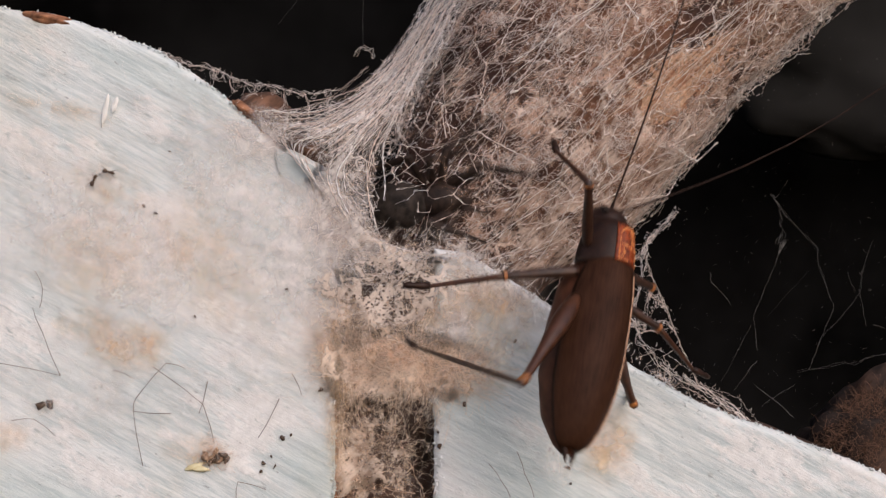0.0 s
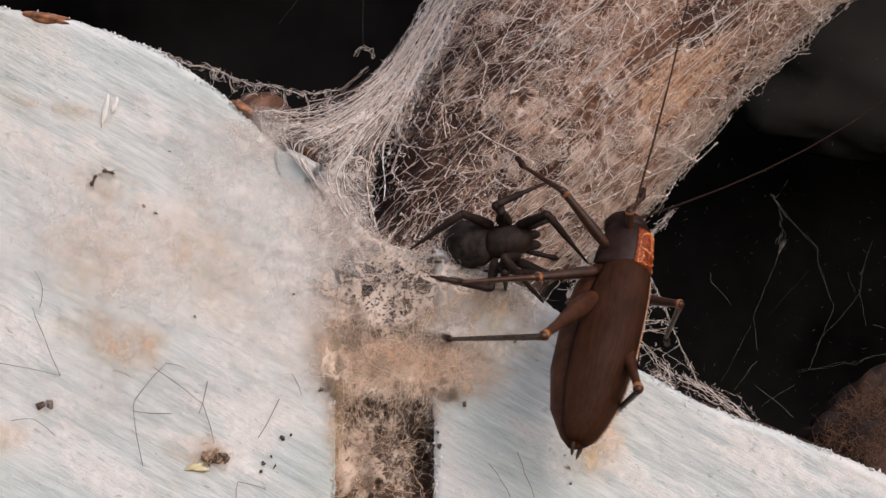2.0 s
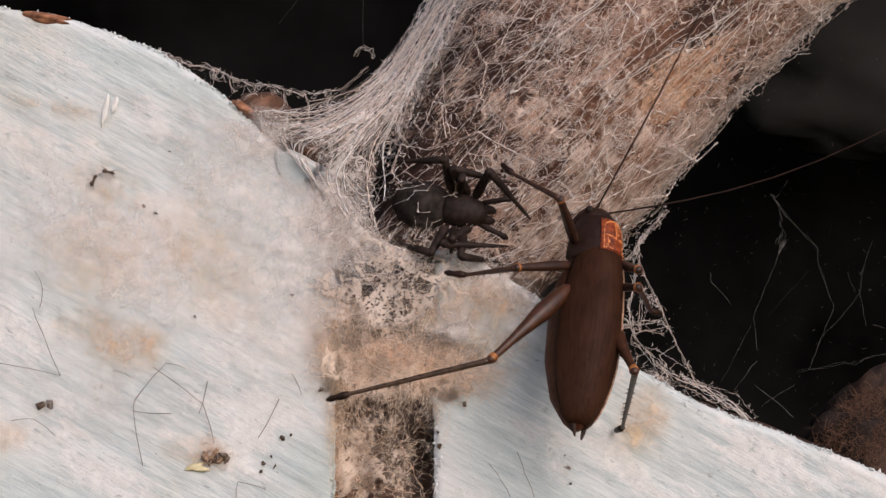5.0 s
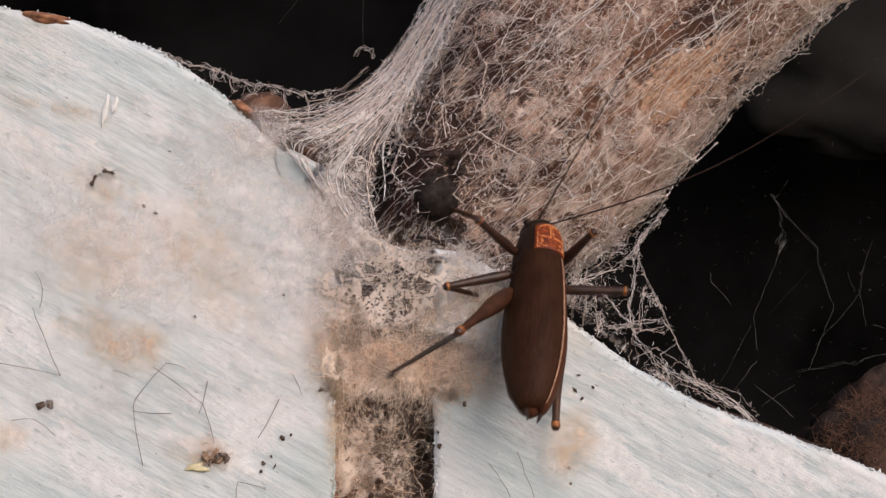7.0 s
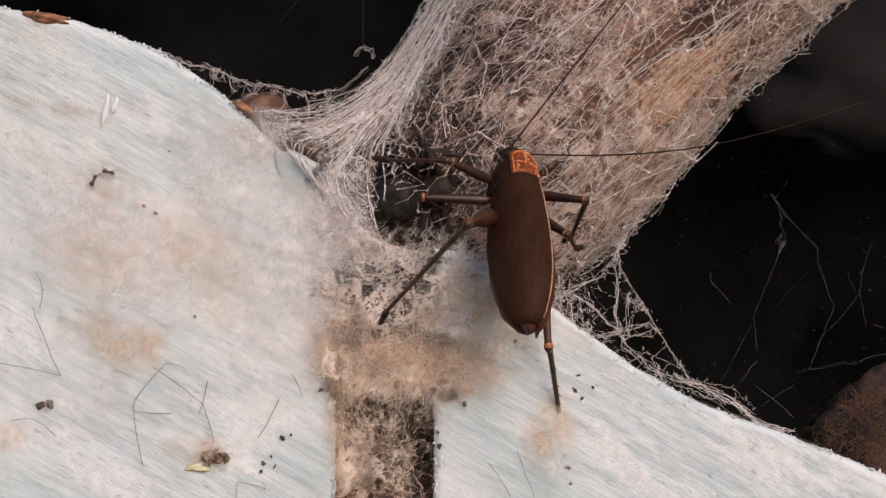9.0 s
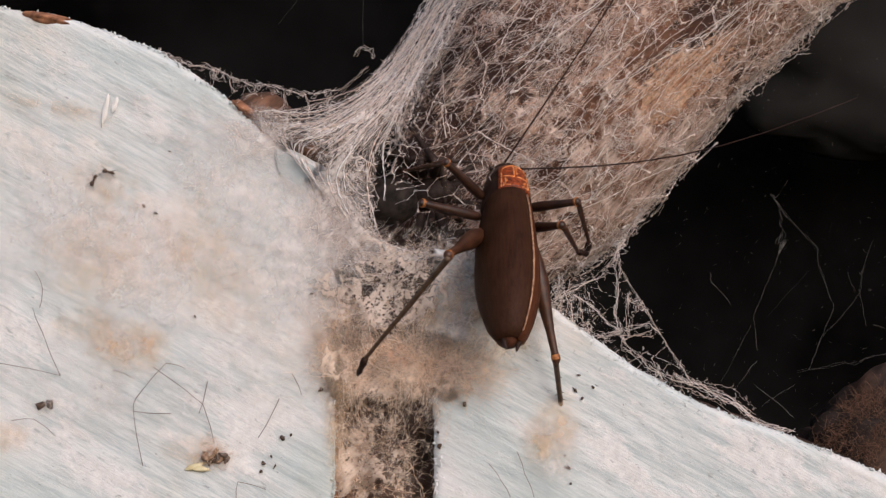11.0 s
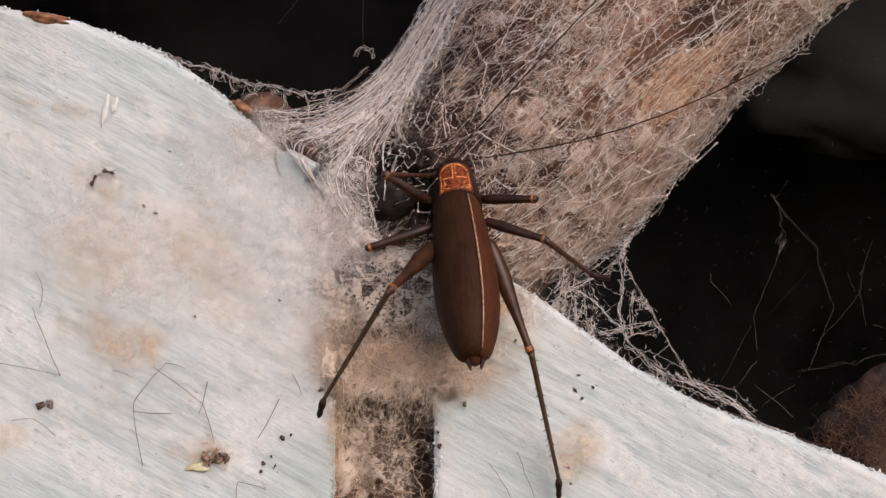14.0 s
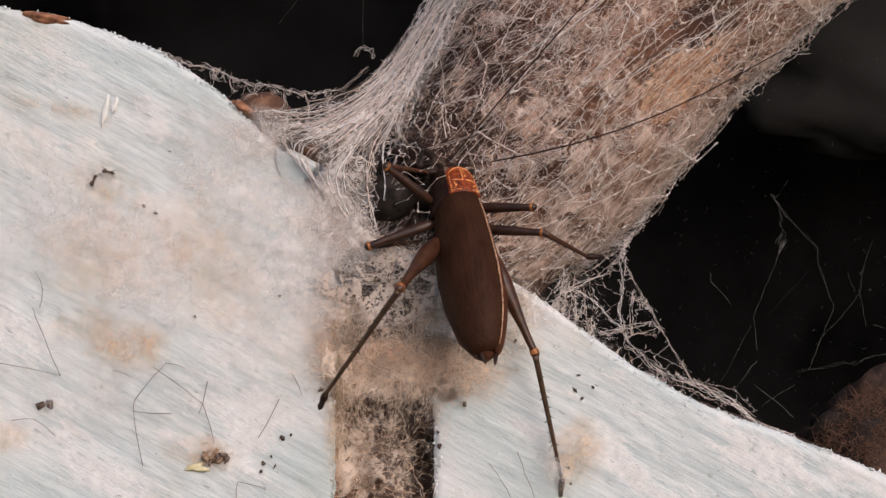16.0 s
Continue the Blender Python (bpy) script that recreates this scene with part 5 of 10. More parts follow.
def plume(u, v, turn, ln):
    ob = part("seed_plume", lump(1, 3.0, (4.5, 2, ln), 3, 0.25), PLUME, None)
    ob.location, ob.rotation_euler = at(u, v, -0.0006), (0, radians(turn), 0)
    tagged(ob, "small white feathery seed plume on the board", "debris")


plume(186, 196, 12, 28)
plume(203, 186, 20, 14)


def chip(name, u, v, d, r, squash, turn, mat, label):
    ob = part(name, lump(r, u * 0.01, squash, 3, 0.3), mat, None)
    ob.location, ob.rotation_euler = at(u, v, d), (0, radians(turn), 0)
    tagged(ob, label, "wood chip", "wood chips")


BROWN = bark("brown_wood", (0.11, 0.053, 0.033), (0.25, 0.125, 0.078))
chip("wood_chip", 466, 190, 0.006, 1, (46, 36, 25), 8, BROWN, "brown splinter of wood beside the board edge")
chip("wood_chip", 432, 192, 0.001, 1, (24, 18, 8), 38, BARE, "orange bare wood splinter on the board edge")
chip("wood_chip", 84, 34, 0.0005, 1, (46, 16, 10), 11, BARE, "orange bare wood splinter on the board edge")
chip("wood_chip", 548, 268, 0.004, 1, (52, 36, 17), 32, BROWN, "brown splinter of wood beside the board edge")


# Blue paint of the board's corner, with the shade on it mixed in.
BLUE = plain("shaded_blue_paint", (0.38, 0.43, 0.44), (0.50, 0.54, 0.54), 500, 0.75, 0.00015)


def shaded_corner():
    """A flat patch with a ragged rim, laid on for the board's bluish corner in shade."""
    rim = [(484, 264), (505, 270), (528, 281), (556, 294), (582, 309), (587, 324), (572, 338), (548, 344), (520, 338), (500, 318), (488, 292)]
    c = curve_of(rim + rim[:1])
    ring = []
    for k in range(44):
        p = c(k / 44)
        ring.append((p[0] + 2.5 * noise.noise((k * 0.9, 1, 3)), p[1] + 2.5 * noise.noise((k * 0.9, 5, 3))))
    bm = bmesh.new()
    rows = []
    for d, k in ((-0.0002, 1.0), (-0.00045, 0.985), (-0.0005, 0.93), (-0.00048, 0.5)):
        rows.append([bm.verts.new(at(535 + (u - 535) * k, 302 + (v - 302) * k, d + 0.00008 * noise.noise((u * 0.05, v * 0.05, k)))) for u, v in ring])
    for e, f in zip(rows, rows[1:]):
        for k in range(44):
            bm.faces.new((e[k], e[(k + 1) % 44], f[(k + 1) % 44], f[k]))
    bm.faces.new(rows[-1])
    bm.faces.new(rows[0][::-1])
    tagged(part("shaded_corner", bm, BLUE, None), "grey-blue patch laid on the board's corner, shade included in its colour", "paint flake")


shaded_corner()


# Smooth lump added for the faint grey haze in the dark, upper right.
DIM = plain("dim_haze", (0.012, 0.0118, 0.0115), (0.030, 0.029, 0.0285), 16, 0.95, 0.0, 0.0)
ob_haze = part("stone", lump(1, 2.0, (440, 130, 270), 4, 0.22), DIM, None)
ob_haze.location = at(1570, 125, 0.115)
tagged(ob_haze, "dim grey lump added for faint haze deep in the hollow", "stone")


def hairy_mass():
    w = thing("bark_lump", at(1590, 830, 0.022), "dark brown fibrous lump of bark behind the board", "bark")
    part("core", lump(1, 5.0, (190, 120, 170), 4, 0.35), BARK_DARK, w)
    L = []
    for _ in range(1500):
        a, e = rng.uniform(90, 190), rng.uniform(-60, 60)
        n = Vector((math.cos(radians(a)) * math.cos(radians(e)), -abs(math.sin(radians(e))) - 0.2, math.sin(radians(a)) * math.cos(radians(e))))
        p = Vector((n.x * 185, n.y * 115, n.z * 168)) * U
        q = p + Vector((rng.normal(-4, 14), rng.normal(-2, 5), rng.normal(4, 14))) * U
        L.append(wander(p, q, 7, n=6))
    tubes("fibre_tangle", L, rad(L, 0.3, 0.8), silk("brown_fibre", (0.10, 0.05, 0.03), (0.30, 0.16, 0.10)), w)


hairy_mass()


def flakes():
    """Crumbs of lime along the boards' edges."""
    verts, faces = [], []

    def flake(u, v, d, r):
        c, b0 = at(u, v, d), len(verts)
        for k in range(6):
            s = Vector(((1, 0, 0), (-1, 0, 0), (0, 1, 0), (0, -1, 0), (0, 0, 1), (0, 0, -1))[k])
            verts.append(c + (s + Vector(rng.normal(0, 0.35, 3))) * r * rng.uniform(0.5, 1.4) * U)
        for a, b, e in ((0, 2, 4), (2, 1, 4), (1, 3, 4), (3, 0, 4), (2, 0, 5), (1, 2, 5), (3, 1, 5), (0, 3, 5)):
            faces.append((b0 + a, b0 + b, b0 + e))
    for _ in range(520):
        u = rng.choice((rng.uniform(-20, 470), rng.uniform(930, 1580)))
        flake(u, top_edge(u) + rng.exponential(3) - 1, rng.uniform(0.0, 0.0012), rng.uniform(0.8, 3.2))
    for _ in range(330):
        v, side = rng.uniform(700, 900), rng.random() < 0.5
        flake(592 - rng.exponential(3) if side else 769 + rng.exponential(5), v, rng.uniform(-0.0002, 0.0012), rng.uniform(0.8, 3.6))
    for _ in range(260):
        u = rng.uniform(960, 1250)
        flake(u, top_edge(u) + 6 + rng.exponential(16), rng.uniform(-0.0004, 0.0), rng.uniform(0.6, 1.8))
    ob = mesh_object("paint_crumbs", verts, faces, LIME, None, False)
    tagged(ob, "loose white crumbs of limewash along the board edges", "debris", "", "stuff")


flakes()


# ---- what moves ----
def motions():
    walk(CRICKET, [(0, pose(0.02053, -0.01984, 0.98930, 86, 25, 52)), (0.2, pose(0.02207, -0.01842, 0.98673, 80, 25, 50)), (0.5, pose(0.03046, -0.01089, 0.98927, 85, 31, 57)), (0.7, pose(0.03316, -0.00970, 0.98927, 89, 36, 54)), (1, pose(0.02136, -0.02000, 0.98855, 99, 16, 52)), (1.2, pose(0.02089, -0.01589, 0.98603, 88, 32, 49)), (1.5, pose(0.01752, -0.01453, 0.98902, 73, 25, 30)), (1.7, pose(0.02405, -0.01595, 0.98754, 78, 26, 40)), (2, pose(0.02289, -0.01683, 0.98914, 89, 29, 54)), (2.2, pose(0.02230, -0.01174, 0.98909, 82, 31, 47)), (2.5, pose(0.02344, -0.00792, 0.99513, 65, 32, 44)), (2.7, pose(0.02456, -0.00897, 0.99409, 68, 29, 45)), (3, pose(0.01999, -0.01122, 0.99290, 82, 29, 51)), (3.2, pose(0.01905, -0.01111, 0.99060, 81, 30, 49)), (3.5, pose(0.01891, -0.01373, 0.99681, 73, 21, 29)), (3.7, pose(0.01711, -0.01513, 0.98944, 78, 28, 36)), (4, pose(0.02036, -0.01230, 0.98754, 74, 26, 43)), (4.2, pose(0.01919, -0.00945, 0.99064, 74, 32, 40)), (5.2, pose(0.02156, -0.01022, 0.99062, 71, 25, 38)), (6.3, pose(0.02101, -0.01221, 0.98768, 67, 20, 34)), (6.5, pose(0.01407, -0.00854, 0.99650, 53, 12, 24)), (6.7, pose(0.01838, -0.00892, 0.99487, 58, 16, 25)), (7, pose(0.01387, -0.00771, 0.99104, 51, 19, 15)), (7.2, pose(0.01802, -0.00750, 1.00594, 44, -3, 13)), (7.5, pose(0.01543, -0.00783, 1.00565, 52, 5, 12)), (7.7, pose(0.01241, -0.00828, 1.00162, 52, 3, 14)), (8, pose(0.00925, -0.00875, 0.99767, 56, 12, 15)), (8.2, pose(0.00899, -0.00893, 0.99813, 58, 13, 21)), (8.5, pose(0.01255, -0.00801, 1.00187, 54, 18, 35)), (8.7, pose(0.01042, -0.00750, 1.00112, 47, 14, 22)), (9, pose(0.01154, -0.00750, 1.00233, 49, 16, 21)), (9.2, pose(0.00968, -0.00750, 1.00042, 48, 14, 18)), (10.2, pose(0.01108, -0.00750, 1.00165, 48, 12, 15)), (11.3, pose(0.00874, -0.00750, 0.99956, 46, 11, 10)), (11.5, pose(0.00797, -0.00750, 0.99890, 47, 9, 9)), (11.7, pose(0.00718, -0.00750, 0.99769, 48, 18, 13)), (12, pose(0.00965, -0.00750, 0.99789, 52, 23, 27)), (12.2, pose(0.00719, -0.00750, 1.00023, 46, 18, 25)), (12.5, pose(0.00479, -0.00777, 1.00078, 50, 12, 30)), (12.7, pose(0.00452, -0.00750, 1.00003, 47, 8, 18)), (13, pose(0.00342, -0.00772, 0.99988, 50, -1, 8)), (13.5, pose(0.00328, -0.00804, 0.99969, 51, -3, 4)), (14, pose(0.00287, -0.00852, 0.99924, 54, -6, 0)), (14.5, pose(0.00307, -0.00856, 0.99904, 54, -6, -0)), (14.75, pose(0.00345, -0.00848, 0.99909, 53, -1, 8)), (15, pose(0.00451, -0.00833, 0.99925, 52, 10, 28)), (15.3, pose(0.00448, -0.00794, 0.99932, 50, 10, 27)), (15.6, pose(0.00430, -0.00782, 0.99925, 49, 9, 24)), (16, pose(0.00378, -0.00795, 0.99925, 50, 6, 21))])
    walk(CRICKET_LEGS["LF"][0], [(0, pose(-0.00340, 0.01088, -0.00153, 21, 0, 57)), (0.2, pose(-0.00340, 0.01088, -0.00153, 12, 2, 49)), (0.5, pose(-0.00340, 0.01088, -0.00153, -32, 2, 50)), (0.7, pose(-0.00340, 0.01088, -0.00153, -26, 4, 52)), (1, pose(-0.00340, 0.01088, -0.00153, -14, 8, 63)), (1.2, pose(-0.00340, 0.01088, -0.00153, -19, 4, 50)), (1.5, pose(-0.00340, 0.01088, -0.00153, 31, 2, 64)), (1.7, pose(-0.00340, 0.01088, -0.00153, -13, 5, 49)), (2, pose(-0.00340, 0.01088, -0.00153, -21, 9, 62)), (2.2, pose(-0.00340, 0.01088, -0.00153, -14, 5, 48)), (2.5, pose(-0.00340, 0.01088, -0.00153, 21, 2, 88)), (2.7, pose(-0.00340, 0.01088, -0.00153, 7, 1, 94)), (3, pose(-0.00340, 0.01088, -0.00153, -14, 1, 98)), (3.2, pose(-0.00340, 0.01088, -0.00153, -11, 1, 98)), (3.5, pose(-0.00340, 0.01088, -0.00153, 13, 1, 99)), (3.7, pose(-0.00340, 0.01088, -0.00153, 22, 9, 73)), (4, pose(-0.00340, 0.01088, -0.00153, 6, 12, 61)), (4.2, pose(-0.00340, 0.01088, -0.00153, 19, 2, 104)), (5.2, pose(-0.00340, 0.01088, -0.00153, 28, 12, 80)), (6.3, pose(-0.00340, 0.01088, -0.00153, 23, 31, 40)), (6.5, pose(-0.00340, 0.01088, -0.00153, 42, -11, 100)), (6.7, pose(-0.00340, 0.01088, -0.00153, 43, 9, 78)), (7, pose(-0.00340, 0.01088, -0.00153, 30, -4, 95)), (7.2, pose(-0.00340, 0.01088, -0.00153, 21, -4, 96)), (7.5, pose(-0.00340, 0.01088, -0.00153, 10, -5, 97)), (7.7, pose(-0.00340, 0.01088, -0.00153, 33, 1, 83)), (8, pose(-0.00340, 0.01088, -0.00153, 18, 3, 79)), (8.2, pose(-0.00340, 0.01088, -0.00153, -1, 5, 64)), (8.5, pose(-0.00340, 0.01088, -0.00153, -5, 6, 78)), (8.7, pose(-0.00340, 0.01088, -0.00153, 20, 3, 95)), (9, pose(-0.00340, 0.01088, -0.00153, 20, -1, 108)), (9.2, pose(-0.00340, 0.01088, -0.00153, 31, -0, 105)), (10.2, pose(-0.00340, 0.01088, -0.00153, 35, 2, 102)), (11.3, pose(-0.00340, 0.01088, -0.00153, 42, 5, 98)), (11.5, pose(-0.00340, 0.01088, -0.00153, 45, 7, 97)), (11.7, pose(-0.00340, 0.01088, -0.00153, 36, 3, 101)), (12, pose(-0.00340, 0.01088, -0.00153, 27, 4, 99)), (12.2, pose(-0.00340, 0.01088, -0.00153, 24, 6, 95)), (12.5, pose(-0.00340, 0.01088, -0.00153, 16, 8, 90)), (12.7, pose(-0.00340, 0.01088, -0.00153, 25, 10, 84)), (13, pose(-0.00340, 0.01088, -0.00153, 44, 6, 90)), (13.5, pose(-0.00340, 0.01088, -0.00153, 45, 5, 91)), (14, pose(-0.00340, 0.01088, -0.00153, 48, 5, 91)), (14.5, pose(-0.00340, 0.01088, -0.00153, 46, 7, 90)), (14.75, pose(-0.00340, 0.01088, -0.00153, 36, 7, 90)), (15, pose(-0.00340, 0.01088, -0.00153, 9, 8, 86)), (15.3, pose(-0.00340, 0.01088, -0.00153, 14, 8, 86)), (15.6, pose(-0.00340, 0.01088, -0.00153, 20, 9, 83)), (16, pose(-0.00340, 0.01088, -0.00153, 28, 9, 84))])
    walk(CRICKET_LEGS["LF"][1], [(0, pose(-0.01123, 0.01596, 0.00214, -47, -0, -11)), (0.2, pose(-0.01077, 0.01737, 0.00053, -39, -4, -15)), (0.5, pose(-0.01004, 0.01626, -0.00677, -67, 18, 2)), (0.7, pose(-0.01071, 0.01616, -0.00592, -55, 7, -5)), (1, pose(-0.01224, 0.01495, -0.00395, -56, -23, -25)), (1.2, pose(-0.01076, 0.01683, -0.00485, -48, 9, -1)), (1.5, pose(-0.01104, 0.01476, 0.00369, -37, -34, -46)), (1.7, pose(-0.01087, 0.01719, -0.00376, -43, 7, 1)), (2, pose(-0.01191, 0.01483, -0.00508, -59, -0, -5)), (2.2, pose(-0.01079, 0.01719, -0.00401, -45, 9, 2)), (2.5, pose(-0.01277, 0.01139, 0.00201, -43, 7, -0)), (2.7, pose(-0.01332, 0.01016, -0.00025, -50, -2, -8)), (3, pose(-0.01303, 0.00951, -0.00396, -63, -11, -14)), (3.2, pose(-0.01313, 0.00944, -0.00350, -63, -11, -14)), (3.5, pose(-0.01307, 0.00947, 0.00073, -69, -0, -9)), (3.7, pose(-0.01209, 0.01418, 0.00224, -67, -1, -10)), (4, pose(-0.01205, 0.01585, -0.00044, -72, 10, -6)), (4.2, pose(-0.01266, 0.00874, 0.00168, -64, 35, 5)), (5.2, pose(-0.01200, 0.01335, 0.00300, -55, 21, -4)), (6.3, pose(-0.00779, 0.01923, 0.00188, -38, 22, -3)), (6.5, pose(-0.01052, 0.00826, 0.00503, -32, 12, -18)), (6.7, pose(-0.01037, 0.01349, 0.00519, -55, 12, -18)), (7, pose(-0.01200, 0.00982, 0.00353, -48, 33, -1)), (7.2, pose(-0.01268, 0.00955, 0.00204, -55, 31, -2)), (7.5, pose(-0.01318, 0.00954, 0.00023, -73, 28, -4)), (7.7, pose(-0.01177, 0.01198, 0.00389, -69, 22, -6)), (8, pose(-0.01275, 0.01284, 0.00152, -71, 9, -11)), (8.2, pose(-0.01245, 0.01520, -0.00175, -67, -3, -16)), (8.5, pose(-0.01319, 0.01291, -0.00233, -52, -20, -26)), (8.7, pose(-0.01283, 0.01025, 0.00184, -58, 19, 0)), (9, pose(-0.01233, 0.00797, 0.00198, -59, 43, 17)), (9.2, pose(-0.01167, 0.00861, 0.00368, -55, 31, 8)), (10.2, pose(-0.01142, 0.00933, 0.00429, -58, 28, 6)), (11.3, pose(-0.01088, 0.01039, 0.00513, -61, 28, 6)), (11.5, pose(-0.01059, 0.01088, 0.00546, -67, 29, 6)), (11.7, pose(-0.01139, 0.00963, 0.00440, -65, 23, 3)), (12, pose(-0.01223, 0.00976, 0.00308, -52, 20, 1)), (12.2, pose(-0.01254, 0.01044, 0.00257, -38, -1, -20)), (12.5, pose(-0.01302, 0.01120, 0.00128, -6, -21, -68)), (12.7, pose(-0.01238, 0.01248, 0.00265, -18, -19, -56)), (13, pose(-0.01066, 0.01155, 0.00536, -33, -15, -48)), (13.5, pose(-0.01053, 0.01138, 0.00551, -35, -15, -48)), (14, pose(-0.01013, 0.01133, 0.00589, -39, -15, -48)), (14.5, pose(-0.01030, 0.01180, 0.00569, -39, -15, -48)), (14.75, pose(-0.01149, 0.01164, 0.00435, -30, -18, -54)), (15, pose(-0.01329, 0.01173, -0.00006, -8, -22, -65)), (15.3, pose(-0.01307, 0.01192, 0.00090, -10, -22, -64)), (15.6, pose(-0.01271, 0.01252, 0.00183, -16, -22, -62)), (16, pose(-0.01212, 0.01249, 0.00316, -22, -21, -60))])
    walk(CRICKET_LEGS["LM"][0], [(0, pose(-0.00374, 0.00697, -0.00187, -49, -0, 117)), (0.2, pose(-0.00374, 0.00697, -0.00187, -32, -6, 110)), (0.5, pose(-0.00374, 0.00697, -0.00187, -36, -14, 97)), (0.7, pose(-0.00374, 0.00697, -0.00187, -33, -6, 109)), (1, pose(-0.00374, 0.00697, -0.00187, -29, -2, 117)), (1.2, pose(-0.00374, 0.00697, -0.00187, -30, 3, 125)), (1.5, pose(-0.00374, 0.00697, -0.00187, -2, 2, 121)), (1.7, pose(-0.00374, 0.00697, -0.00187, -49, 0, 119)), (2, pose(-0.00374, 0.00697, -0.00187, -23, 3, 122)), (2.2, pose(-0.00374, 0.00697, -0.00187, -54, -3, 115)), (2.5, pose(-0.00374, 0.00697, -0.00187, -60, -3, 115)), (2.7, pose(-0.00374, 0.00697, -0.00187, -60, 1, 117)), (3, pose(-0.00374, 0.00697, -0.00187, -58, 6, 120)), (3.2, pose(-0.00374, 0.00697, -0.00187, -56, 8, 121)), (3.5, pose(-0.00374, 0.00697, -0.00187, -40, 7, 121)), (3.7, pose(-0.00374, 0.00697, -0.00187, -26, 6, 119)), (4, pose(-0.00374, 0.00697, -0.00187, -32, 2, 111)), (4.2, pose(-0.00374, 0.00697, -0.00187, -24, 2, 112)), (5.2, pose(-0.00374, 0.00697, -0.00187, -7, 3, 117)), (6.3, pose(-0.00374, 0.00697, -0.00187, 8, 3, 122)), (6.5, pose(-0.00374, 0.00697, -0.00187, -17, 4, 138)), (6.7, pose(-0.00374, 0.00697, -0.00187, -21, 2, 131)), (7, pose(-0.00374, 0.00697, -0.00187, -19, -4, 114)), (7.2, pose(-0.00374, 0.00697, -0.00187, -16, -5, 112)), (7.5, pose(-0.00374, 0.00697, -0.00187, -6, -6, 107)), (7.7, pose(-0.00374, 0.00697, -0.00187, -24, -7, 103)), (8, pose(-0.00374, 0.00697, -0.00187, -23, -6, 106)), (8.2, pose(-0.00374, 0.00697, -0.00187, -12, -7, 102)), (8.5, pose(-0.00374, 0.00697, -0.00187, -21, -3, 116)), (8.7, pose(-0.00374, 0.00697, -0.00187, 3, -2, 118)), (9, pose(-0.00374, 0.00697, -0.00187, -21, -7, 92)), (9.2, pose(-0.00374, 0.00697, -0.00187, 4, -5, 104)), (10.2, pose(-0.00374, 0.00697, -0.00187, 9, -5, 103)), (11.3, pose(-0.00374, 0.00697, -0.00187, 16, -4, 101)), (11.5, pose(-0.00374, 0.00697, -0.00187, 18, -3, 97)), (11.7, pose(-0.00374, 0.00697, -0.00187, 11, -2, 94)), (12, pose(-0.00374, 0.00697, -0.00187, -11, -2, 90)), (12.2, pose(-0.00374, 0.00697, -0.00187, -29, -3, 88)), (12.5, pose(-0.00374, 0.00697, -0.00187, -42, 4, 98)), (12.7, pose(-0.00374, 0.00697, -0.00187, -28, 4, 97)), (13, pose(-0.00374, 0.00697, -0.00187, -14, 5, 100)), (13.5, pose(-0.00374, 0.00697, -0.00187, -9, 5, 100)), (14, pose(-0.00374, 0.00697, -0.00187, -4, 5, 102)), (14.5, pose(-0.00374, 0.00697, -0.00187, -3, 5, 101)), (14.75, pose(-0.00374, 0.00697, -0.00187, -13, 5, 100)), (15, pose(-0.00374, 0.00697, -0.00187, -37, 4, 99)), (15.3, pose(-0.00374, 0.00697, -0.00187, -36, 3, 97)), (15.6, pose(-0.00374, 0.00697, -0.00187, -33, 3, 97)), (16, pose(-0.00374, 0.00697, -0.00187, -29, 3, 98))])
